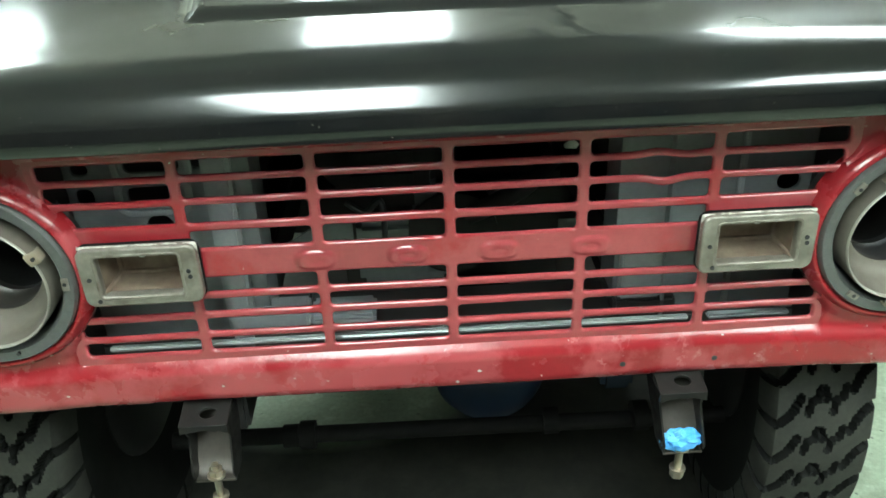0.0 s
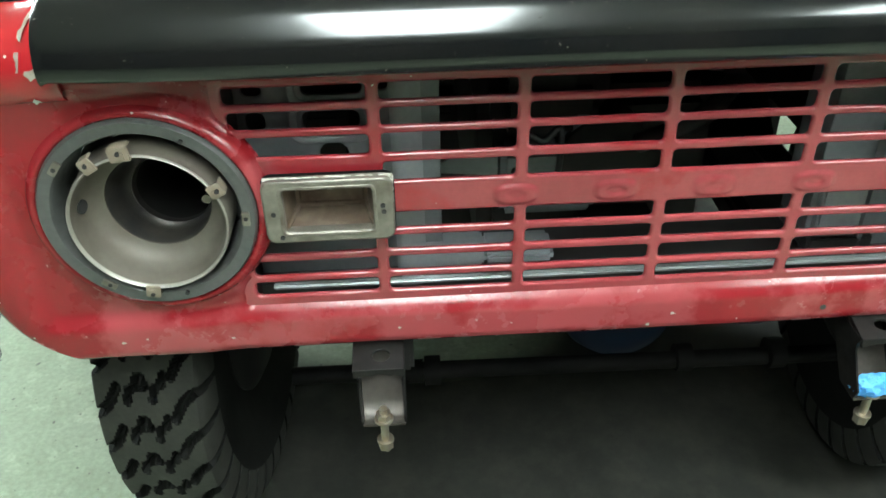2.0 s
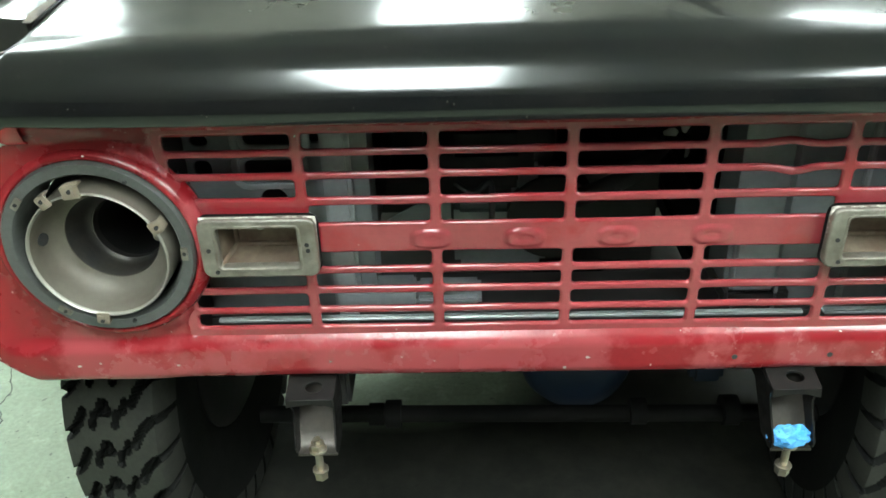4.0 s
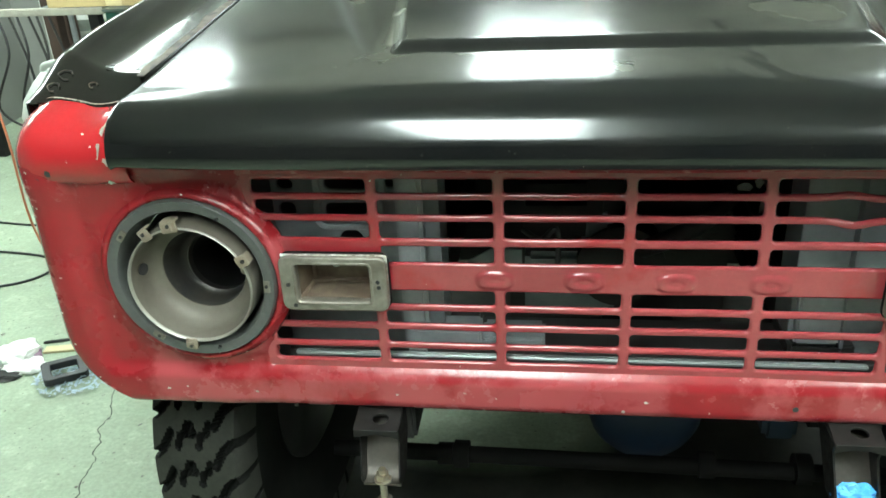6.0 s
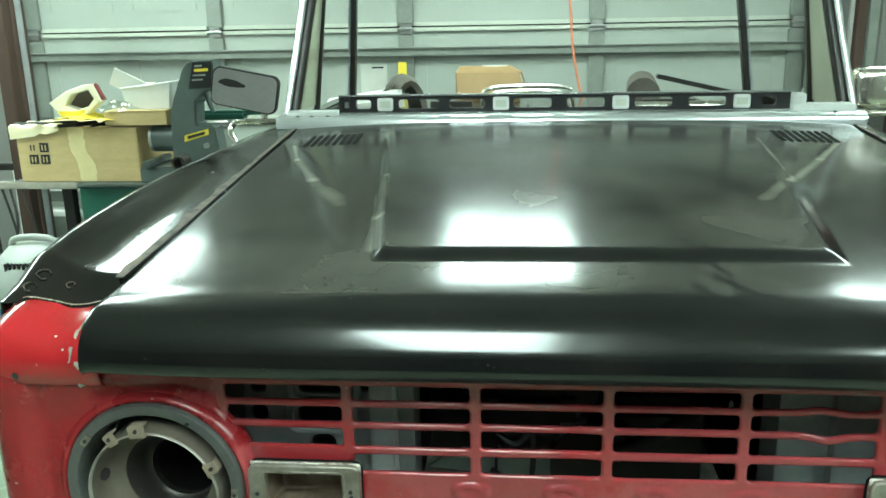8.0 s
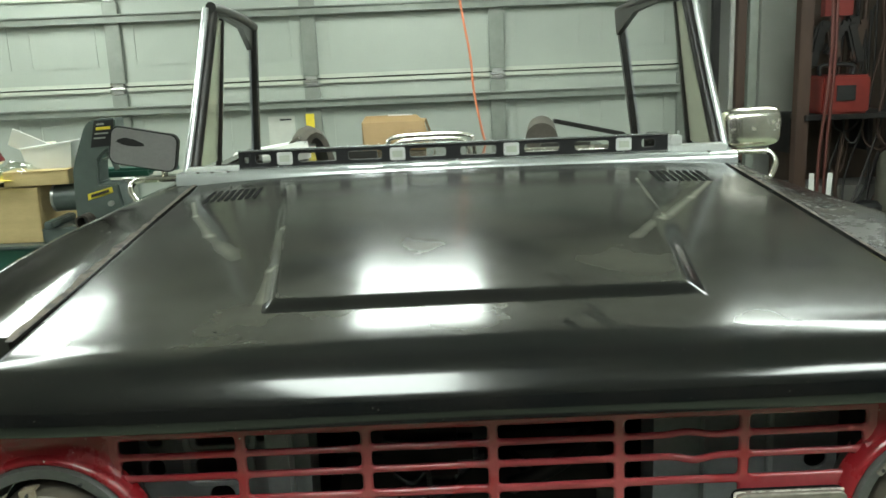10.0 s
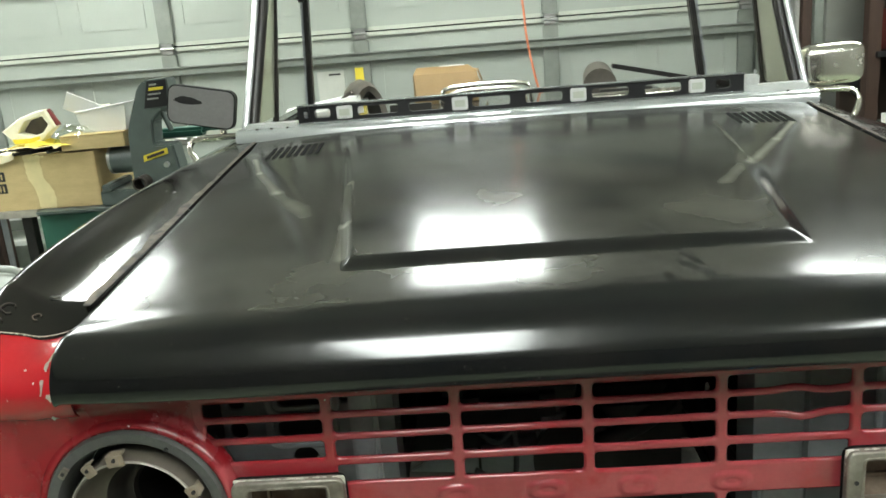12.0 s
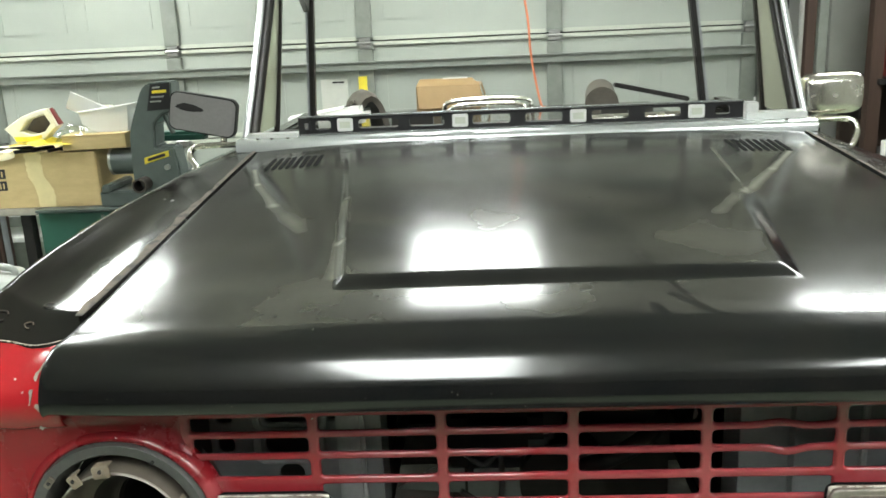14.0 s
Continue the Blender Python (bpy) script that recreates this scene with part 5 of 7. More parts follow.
def tread_mesh(radius=0.432, count=34):
    """A mud tread: one band with curved shoulder grooves, zigzag middle grooves and notched shoulders pressed into it."""
    pitch = 2 * math.pi * radius / count
    steps = 20
    wide = 0.107
    profile = [(-0.1115, 0.075), (-0.1125, 0.055), (-0.1110, 0.036), (-0.1075, 0.018), (-0.1025, 0.007)]
    inner = [(-0.098 + 0.0049 * k, 0.0) for k in range(41)]
    line = profile + [(x, 0.0025 * (abs(x) / 0.098) ** 3) for x, d in inner] + [(-x, d) for x, d in reversed(profile)]
    # grooves of one pitch as lines of (across, along) points; along is counted in pitches
    grooves = []
    for e in (-1, 1):
        shift = 0.0 if e < 0 else 0.45
        grooves.append(([(e * wide * (1.06 - 0.56 * q), shift + e * 0.66 * q ** 2.4) for q in (0, 0.2, 0.4, 0.6, 0.8, 1.0)], 0.0068))
        c, low = e * 0.0255, shift + (0.12 if e < 0 else 0.62)
        grooves.append(([(c + 0.012, low), (c + 0.008, low + 0.22), (c - 0.006, low + 0.30), (c - 0.010, low + 0.56)], 0.0055))
    grooves.append(([(-0.004, 0.10), (0.004, 0.34), (-0.003, 0.40)], 0.0036))

    def depth(x, v):
        best = 0.0
        for pts, half in grooves:
            for wrap in (-2, -1, 0, 1, 2):
                for (xa, va), (xb, vb) in zip(pts, pts[1:]):
                    ya, yb, y = (va + wrap) * pitch, (vb + wrap) * pitch, v * pitch
                    if min(ya, yb) - 0.012 > y or max(ya, yb) + 0.012 < y or min(xa, xb) - 0.012 > x or max(xa, xb) + 0.012 < x:
                        continue
                    dx, dy = xb - xa, yb - ya
                    h = min(1.0, max(0.0, ((x - xa) * dx + (y - ya) * dy) / (dx * dx + dy * dy)))
                    best = max(best, ease(half + 0.0012, half - 0.0012, math.hypot(x - xa - dx * h, y - ya - dy * h)))
        return best

    press = [[depth(x, k / steps) for x, d in line] for k in range(steps)]
    bm = bmesh.new()
    rng = random.Random(5)
    rings = []
    for k in range(count * steps):
        a = 2 * math.pi * k / (count * steps)
        ring = []
        for i, (x, d) in enumerate(line):
            deep = press[k % steps][i]
            flat = abs(x) <= 0.099
            r = radius - d - (0.019 * deep if flat else 0.006 * deep) + 0.0006 * rng.random()
            xx = x if flat else x - math.copysign(0.011 * deep, x)
            ring.append(bm.verts.new((xx, r * math.cos(a), r * math.sin(a))))
        rings.append(ring)
    for k, (p, q) in enumerate(zip(rings, rings[1:] + rings[:1])):
        row = press[k % steps]
        for i in range(len(p) - 1):
            f = bm.faces.new((p[i], q[i], q[i + 1], p[i + 1]))
            # dust lies on the lugs; bare-rubber grooves and walls turn near-black, shade painted in
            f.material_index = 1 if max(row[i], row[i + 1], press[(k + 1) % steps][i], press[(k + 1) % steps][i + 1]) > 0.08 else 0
    bmesh.ops.recalc_face_normals(bm, faces=bm.faces)
    return bm


for s in (-1, 1):
    wheel = new("wheel")
    wheel.parent = truck
    wheel.matrix_basis = pose(0.690 if s > 0 else -0.737, 0.47, 0.432, 0, 0, -5.0)
    wheel["label"] = "mud-terrain wheel, steered slightly"
    part("tyre", wheel_mesh(), RUBBER, wheel, "black mud-terrain tyre", smooth=30)
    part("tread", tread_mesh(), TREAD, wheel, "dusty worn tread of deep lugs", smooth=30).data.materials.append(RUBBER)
    for ob in wheel.children:
        ob.data.transform(Matrix.Diagonal((0.84, 1, 1, 1)))
    part("rim", revolve([(0.205, -0.1), (0.195, -0.09), (0.18, -0.02), (0.05, 0.0), (0.0, 0.0)] if s < 0 else [(0.205, 0.1), (0.195, 0.09), (0.18, 0.02), (0.05, 0.0), (0.0, 0.0)], 48, axis="x"), DARK, wheel)
    part("brake_drum", revolve([(0.0, -0.085), (0.17, -0.085), (0.2, -0.07), (0.2, 0.0)] if s > 0 else [(0.0, 0.085), (0.17, 0.085), (0.2, 0.07), (0.2, 0.0)], 40, axis="x"), DARK, wheel)


# bumper brackets hanging under the panel
def bracket(cx, taped, lean, low, fwd, back, drop_by):
    w = 0.036
    top = sheet([rounded_loop(-w, w, -0.021, 0.05, 0.003), [(0.004 + 0.014 * math.cos(a), 0.004 + 0.012 * math.sin(a)) for a in (2 * math.pi * k / 20 for k in range(20))]],
                0, 0.003, 0.001, BRACKET_BLACK, "bumper_bracket", truck, "worn black steel bumper bracket")
    top.data.transform(pose(cx, -0.062 - fwd, 0.7255, -80, 0, 0))
    top.location = (0, back, drop_by)
    # torn downturned lip at the front
    bm = bmesh.new()
    prev = None
    for i in range(17):
        x = -w + 2 * w * i / 16
        drop = 0.007 + 0.007 * abs(i / 8 - 1) ** 1.5 + 0.003 * noise.noise(Vector((i * 0.5, cx * 9, 0)))
        a, b = bm.verts.new((cx + x, -0.0835 - fwd, 0.7235)), bm.verts.new((cx + x, -0.0855 - fwd, 0.7235 - drop))
        if prev:
            bm.faces.new((prev[0], prev[1], b, a))
        prev = (a, b)
    part("lip", thicken(bm, 0.003), BRACKET_BLACK, top)
    # notched side cheeks and the web of the channel
    side = [(-0.082 - fwd, 0.7215), (-0.072 - fwd, 0.706), (-0.071 - fwd * 0.6, 0.688), (-0.087 - fwd * 0.4, 0.660), (-0.105, low + 0.020), (-0.100, low + 0.006), (-0.085, low), (-0.055, low), (0.0, 0.69), (0.0, 0.722)]
    for e in (-1, 1):
        bm = bmesh.new()
        vs = []
        for y, z in side:
            k = (0.7205 - z) / 0.1
            vs.append(bm.verts.new((cx + e * (w - 0.002 - 0.004 * ease(0, 0.4, k)) + lean * k, y, z)))
        bm.faces.new(vs)
        part("cheek", thicken(bm, 0.003), BRACKET_BLACK, top)
    bm = bmesh.new()
    prev = None
    for y, z in ((0.0, 0.722), (-0.028, 0.690), (-0.050, 0.655), (-0.066, low + 0.022), (-0.074, low + 0.007), (-0.086, low + 0.001), (-0.098, low + 0.001)):
        k = (0.7205 - z) / 0.1
        a, b = (bm.verts.new((cx + e * (w - 0.005) + lean * k, y, z)) for e in (-1, 1))
        if prev:
            bm.faces.new((prev[0], prev[1], b, a))
        prev = (a, b)
    part("channel", thicken(bm, 0.004), STEEL, top, "open steel channel", smooth=40)
    bx, by = cx - 0.001 + lean, -0.088
    bm = rod(bmesh.new(), (bx, by, low + 0.003), (bx, by, low + 0.015), 0.0115, segs=6)
    rod(bm, (bx, by, low + 0.001), (bx, by, low + 0.004), 0.0145, segs=18)
    part("nut", bm, BOLT, top)
    bm = rod(bmesh.new(), (bx, by, low - 0.058), (bx, by, low + 0.024), 0.0062, segs=12)
    rod(bm, (bx, by, low - 0.058), (bx, by, low - 0.044), 0.0115, segs=6)
    rod(bm, (bx, by, low - 0.044), (bx, by, low - 0.040), 0.013, segs=16)
    part("bolt", bm, BOLT, top, "plated bolt")
    if taped:
        bm = bmesh.new()
        bmesh.ops.create_icosphere(bm, subdivisions=4, radius=1)
        for v in bm.verts:
            k = 1 + 0.35 * noise.noise(v.co * 2.1) + 0.15 * noise.noise(v.co * 6)
            v.co = Vector((bx + 0.030 * v.co.x * k, by + 0.016 * v.co.y * k, low + 0.018 + 0.019 * v.co.z * k))
        part("tape", bm, TAPE_BLUE, top, "crumpled blue masking tape", smooth=25)


bracket(-0.386, False, 0.003, 0.614, 0.014, 0.024, -0.027)
bracket(0.347, True, 0.006, 0.612, 0.006, 0.018, -0.020)

# cowl and windscreen base
bm = bmesh.new()
ends = []
for x in (-0.80, 0.78):
    ends.append([bm.verts.new((x, y, z)) for y, z in ((1.194, 1.318), (1.194, 1.338), (1.197, 1.343), (1.206, 1.3485), (1.216, 1.3505), (1.31, 1.3505), (1.31, 1.318))])
n = len(ends[0])
for k in range(n):
    bm.faces.new((ends[0][k], ends[0][(k + 1) % n], ends[1][(k + 1) % n], ends[1][k]))
bm.faces.new(ends[0])
bm.faces.new(list(reversed(ends[1])))
bmesh.ops.recalc_face_normals(bm, faces=bm.faces)
part("cowl", bm, TRIM, truck, "bright satin cowl and windscreen base rail", smooth=40)
for x in (-0.74, -0.70, -0.655, 0.70):
    part("rail_screw", rod(bmesh.new(), (x, 1.205, 1.35), (x, 1.205, 1.354), 0.004, segs=10), STEEL, truck)
bm = boxes((-0.79, 0.77, 1.27, 1.60, 1.20, 1.33))
part("dash", bm, FABRIC, truck)
part("base_end", boxes((0.60, 0.76, 1.225, 1.275, 1.3505, 1.370), bevel=0.003), COWL, truck)
part("hinge_block", boxes((0.598, 0.632, 1.228, 1.262, 1.3705, 1.398), (0.622, 0.628, 1.24, 1.25, 1.398, 1.412), bevel=0.003), COWL, truck)
part("base_end", boxes((-0.78, -0.63, 1.225, 1.275, 1.3505, 1.362), bevel=0.003), COWL, truck)


def door_frame(s):
    near, far, lean = (0.0, -0.010, 3.5) if s < 0 else (0.020, 0.048, 7.9)
    tx = 0.748 - far - 0.48 * math.tan(radians(lean))
    grp = part("door_window_frame", tube([(s * (0.775 - near), 1.29, 1.34), (s * (0.74 - near), 1.36, 1.58), (s * (0.708 - near), 1.42, 1.80)], 0.017, smooth_steps=3), FRAME_DARK, truck, "dark rusty door window frame")
    part("trim", tube([(s * (0.790 - near), 1.265, 1.345), (s * (0.754 - near), 1.335, 1.58), (s * (0.722 - near), 1.395, 1.81)], 0.0095, smooth_steps=3), TRIM, grp, "bright trim strip")
    part("top_rail", tube([(s * (0.708 - near), 1.40, 1.812), (s * (0.45 * (0.708 - near) + 0.55 * tx), 1.75, 1.808), (s * tx, 2.09, 1.785)], 0.016, smooth_steps=2), FRAME_DARK, grp)
    part("rear_post", boxes((-0.0105, 0.0105, -0.02, 0.02, -0.01, 0.5), bevel=0.004), FRAME_DARK, grp).matrix_basis = pose(s * (0.748 - far), 2.09, 1.30, 0, s * -lean, 0)
    part("post_edge", boxes((-0.004, 0.004, -0.021, -0.014, -0.01, 0.48), bevel=0.001), GALV_LIGHT, grp, "pale post edge").matrix_basis = pose(s * (0.748 - far) + (0.0145 if s > 0 else -0.0125), 2.085, 1.30, 0, s * -lean, 0)
    part("division_bar", boxes((-0.008, 0.008, -0.01, 0.01, -0.01, 0.46), bevel=0.003), FRAME_DARK, grp).matrix_basis = pose(s * (0.768 - near), 1.55, 1.33, 0, s * -6.5, 0)
    bm = bmesh.new()
    vs = [bm.verts.new(v) for v in ((s * (0.771 - near), 1.30, 1.35), (s * (0.768 - near), 1.545, 1.35), (s * (0.714 - near), 1.545, 1.78), (s * (0.710 - near), 1.43, 1.78))]
    bm.faces.new(vs)
    part("quarter_glass", thicken(bm, 0.003), QUARTER_GLASS, grp, "dusty quarter window glass")
    bm = bmesh.new()
    vs = [bm.verts.new(v) for v in ((s * (0.70 - near), 1.44, 1.80), (s * tx, 2.07, 1.785), (s * (tx + 0.008), 2.07, 1.70), (s * (0.4 * (0.70 - near) + 0.6 * tx), 1.85, 1.77))]
    bm.faces.new(vs)
    part("corner_gusset", thicken(bm, 0.02), FRAME_DARK, grp)
    part("door_skin", boxes((s * 0.80 - 0.03, s * 0.80 + 0.03, 1.30, 2.25, 0.75, 1.32), bevel=0.01), BLACK_WORN, truck)


for s in (-1, 1):
    door_frame(s)
part("tub", boxes((-0.8, 0.8, 2.25, 3.6, 0.75, 1.18), bevel=0.01), BLACK_WORN, truck)


# door mirrors
def rounded_block(loop, y0, y1, m):
    bm = bmesh.new()
    vs = [bm.verts.new(m @ Vector((x, y0, z))) for x, z in loop]
    f = bm.faces.new(vs)
    r = bmesh.ops.extrude_face_region(bm, geom=[f])
    d = m.to_3x3() @ Vector((0, y1 - y0, 0))
    bmesh.ops.translate(bm, verts=[v for v in r["geom"] if isinstance(v, bmesh.types.BMVert)], vec=d)
    bmesh.ops.recalc_face_normals(bm, faces=bm.faces)
    return bm


def mirror(s):
    if s < 0:
        m = Matrix.Translation((-0.915, 1.315, 1.417)) @ Matrix.Rotation(radians(-3), 4, "Z") @ Matrix.Rotation(radians(11), 4, "Y")
    else:
        m = Matrix.Translation((0.868, 1.35, 1.402)) @ Matrix.Rotation(radians(6), 4, "Z") @ Matrix.Rotation(radians(-1), 4, "Y")
    bm = bmesh.new()
    if s < 0:
        bm = rounded_block(rounded_loop(-0.099, 0.099, -0.0555, 0.0555, 0.024, steps=8), -0.0205, -0.002, m)
    else:
        bmesh.ops.create_uvsphere(bm, u_segments=48, v_segments=32, radius=1)
        for v in bm.verts:
            q = [math.copysign(abs(c) ** 0.42, c) for c in v.co]
            v.co = m @ Vector((0.087 * q[0], 0.03 * q[1] * (1 + 0.25 * (1 - v.co.x ** 2 - v.co.z ** 2)), 0.058 * q[2]))
    head = part("side_mirror", bm, BLACK_PLASTIC if s < 0 else CHROME, truck, "square door mirror with a black rim and dusty glass" if s < 0 else "chrome square door mirror", smooth=60)
    if s < 0:
        lo = rounded_loop(-0.0942, 0.0942, -0.0508, 0.0508, 0.021, steps=8)
        g = sheet([lo], -0.022, 0.001, 0.001, MIRROR_DULL, "mirror_glass", head, "dusty mirror glass")
        g.data.transform(m)
        sm = bmesh.new()
        bmesh.ops.create_icosphere(sm, subdivisions=3, radius=1)
        for v in sm.verts:
            k = 1 + 0.3 * noise.noise(v.co * 2.5)
            v.co = m @ Vector((-0.040 + 0.040 * v.co.x * k, -0.0235 + 0.0008 * v.co.y, 0.014 + 0.0105 * v.co.z * k))
        part("smudge", sm, SMUDGE, head)
        part("arm", tube([(-0.80, 1.27, 1.33), (-0.88, 1.28, 1.33), (-0.945, 1.29, 1.325), (-0.962, 1.28, 1.30), (-0.93, 1.25, 1.26), (-0.90, 1.22, 1.23)], 0.0085), CHROME, head, "bent chrome tube arm")
        part("stem", rod(bmesh.new(), (-0.87, 1.32, 1.33), (-0.87, 1.32, 1.37), 0.009), CHROME, head)
    else:
        part("arm", tube([(0.76, 1.30, 1.335), (0.84, 1.31, 1.335), (0.905, 1.31, 1.332), (0.928, 1.30, 1.305), (0.912, 1.28, 1.27), (0.88, 1.25, 1.25)], 0.0085), CHROME, head, "bent chrome tube arm")
        part("stem", rod(bmesh.new(), (0.84, 1.35, 1.33), (0.84, 1.35, 1.36), 0.009), CHROME, head)


mirror(-1)
mirror(1)

# seats seen over the cowl
for cx, w in ((-0.42, 0.14), (0.5, 0.16)):
    bm = bmesh.new()
    box(bm, cx - w, cx + w, 2.5, 2.62, 0.8, 1.26, bevel=0.05, segs=4)
    tagged(part("seat_back", bm, FABRIC, truck, "dark worn seat back"))

# spirit level lying on the cowl
level = thing("spirit_level", "long black-webbed aluminium spirit level lying on the cowl", "spirit level", (-0.018, 1.24, 1.353))
L = 0.611
holes = [(-0.564, -0.520), (-0.443, -0.330), (-0.300, -0.203), (-0.125, -0.021), (0.020, 0.122), (0.202, 0.302), (0.346, 0.443), (0.536, 0.575)]
loops = [[(-L, 0.004), (L, 0.004), (L, 0.049), (-L, 0.049)]] + [rounded_loop(a, b, 0.014, 0.039, 0.009) for a, b in holes]
sheet(loops, 0.0, 0.006, 0.0, BLACK_PLASTIC, "web", level, "black web with oblong openings")
part("top_edge", boxes((-L, L, -0.011, 0.011, 0.048, 0.0525), bevel=0.001), BRIGHT, level, "bright aluminium edge")
part("bottom_edge", boxes((-L, L, -0.011, 0.011, 0.0, 0.0045), bevel=0.001), BRIGHT, level)
for cx in (-0.480, -0.159, 0.165, 0.485, -0.587):
    hw = 0.022 if cx > -0.55 else 0.01
    bm = boxes((cx - hw, cx + hw, -0.009, 0.009, 0.008, 0.044), bevel=0.003)
    v = part("vial_block", bm, WHITE_PLASTIC if hw > 0.015 else BLACK_PLASTIC, level, "pale vial block")
    part("vial", boxes((cx - hw * 0.65, cx + hw * 0.65, -0.0105, -0.0085, 0.017, 0.035), bevel=0.002), GLASS_VIAL if hw > 0.015 else BRIGHT, v)


# ---- floor: crack and litter ----
def crack_points():
    anchors = [(-1.62, 1.5), (-1.56, 1.2), (-1.49, 0.895), (-1.445, 0.804), (-1.453, 0.741), (-1.415, 0.682), (-1.414, 0.628), (-1.39, 0.611), (-1.389, 0.512), (-1.366, 0.472), (-1.366, 0.408), (-1.349, 0.376), (-1.365, 0.333), (-1.33, 0.1), (-1.36, -0.3)]
    rng = random.Random(3)
    out = []
    for (xa, ya), (xb, yb) in zip(anchors, anchors[1:]):
        n = max(2, int(math.hypot(xb - xa, yb - ya) / 0.012))
        for k in range(n):
            t = k / n
            out.append((xa + (xb - xa) * t + rng.uniform(-0.003, 0.003), ya + (yb - ya) * t))
    return out


pts = crack_points()
rng = random.Random(9)
rows = []
for x, y in pts:
    w = 0.0012 + 0.0012 * rng.random()
    rows.append([(x - w, y, 0.0012), (x + w, y, 0.0012)])
tagged(link("crack", grid(rows), CRACK, floor), "thin ragged crack in the concrete")


def crumpled(name, label, mat, cx, cy, r, h, seed, category="litter", stretch=1.0):
    bm = bmesh.new()
    bmesh.ops.create_icosphere(bm, subdivisions=3, radius=1)
    for v in bm.verts:
        q = v.co + Vector((seed, seed * 0.7, 0))
        k = 1 + 0.45 * noise.noise(q * 1.7) + 0.25 * noise.noise(q * 4.1)
        v.co = Vector((r * stretch * v.co.x * k, r * v.co.y * k, max(0.0, h * (v.co.z * k * 0.8 + 0.3))))
    ob = link(name, bm, mat, smooth=20)
    ob.location = (cx, cy, 0.001)
    return tagged(ob, label, category)


crumpled("crumpled_paper", "crumpled white paper lying on the concrete floor", PAPER, -1.93, 1.10, 0.07, 0.04, 1.3)
crumpled("crumpled_paper", "crumpled white paper lying on the concrete floor", PAPER, -2.02, 1.02, 0.08, 0.05, 4.1)
crumpled("rag", "dull purple rag lying on the concrete floor", material("purple_rag", (0.3, 0.17, 0.26), 0.9, scale=30), -1.875, 1.10, 0.028, 0.022, 7.7)
crumpled("crumpled_paper", "crumpled white paper lying on the concrete floor", PAPER, -1.865, 1.035, 0.05, 0.02, 9.2, stretch=1.5)
crumpled("rag", "dark crumpled rag lying beside the papers", DARK, -1.93, 0.985, 0.045, 0.012, 3.3, stretch=1.6)
bm = bmesh.new()
rng = random.Random(21)
for k in range(260):
    a, d = rng.uniform(0, 6.28), 0.13 * math.sqrt(rng.random())
    m = Matrix.Translation((d * math.cos(a) * 1.0, d * math.sin(a) * 0.8, 0.003 + 0.012 * rng.random())) @ Euler((rng.uniform(-0.5, 0.5), rng.uniform(-0.5, 0.5), rng.uniform(0, 6.28))).to_matrix().to_4x4()
    s0, s1 = rng.uniform(0.004, 0.011), rng.uniform(0.002, 0.005)
    vs = [bm.verts.new(m @ Vector(v)) for v in ((-s0, -s1, 0), (s0, -s1, 0.001), (s0, s1, 0), (-s0, s1, 0.001))]
    bm.faces.new(vs)
shreds = link("paper_shreds", bm, material("bluish_shreds", (0.5, 0.58, 0.62), 0.5, second=(0.3, 0.4, 0.5), scale=40, amount=0.8))
shreds.location = (-1.665, 0.985, 0)
tagged(shreds, "scattered pale bluish shreds on the concrete floor", "litter", kind="stuff")
frame_piece = thing("instrument_surround", "black square plastic surround lying on pale shreds", "plastic surround", (-1.70, 1.0, 0.012))
b = sheet([rounded_loop(-0.066, 0.066, -0.050, 0.050, 0.014), rounded_loop(-0.044, 0.044, -0.034, 0.034, 0.008)], 0, 0.02, 0.003, BLACK_PLASTIC, "bezel_frame", frame_piece)
b.data.transform(pose(0, 0, 0.012, 90, 0, 0))
frame_piece.rotation_euler = (0.1, 0.05, 0.62)
for k, (x, y, a, l) in enumerate(((-1.84, 1.2, 0.3, 0.05), (-1.76, 1.16, 0.2, 0.1))):
    ob = link("wood_scrap", boxes((-l, l, -0.02 if k else -0.006, 0.02 if k else 0.006, 0, 0.008), bevel=0.002), material("pale_scrap", (0.55, 0.48, 0.28), 0.7, scale=20) if k else DARK)
    ob.matrix_basis = pose(x, y, 0.001, 0, 0, math.degrees(a))
    tagged(ob, "small flat scrap lying on the concrete floor", "scrap")
for seed, line in ((1, [(-2.6, 1.5, 0.006), (-2.3, 1.58, 0.006), (-2.19, 1.66, 0.006), (-2.18, 1.75, 0.006), (-2.3, 1.85, 0.006), (-2.7, 1.9, 0.006)]),
                   (2, [(-2.8, 2.2, 0.006), (-2.4, 2.15, 0.006), (-2.1, 2.25, 0.006), (-1.9, 2.4, 0.006)]),
                   (3, [(-2.7, 2.45, 0.006), (-2.35, 2.6, 0.006), (-2.15, 2.55, 0.006)])):
    tagged(link("cable", tube(line, 0.005), BLACK_PLASTIC, smooth=60), "thin dark cable curling over the concrete floor", "cable", group="floor cables")


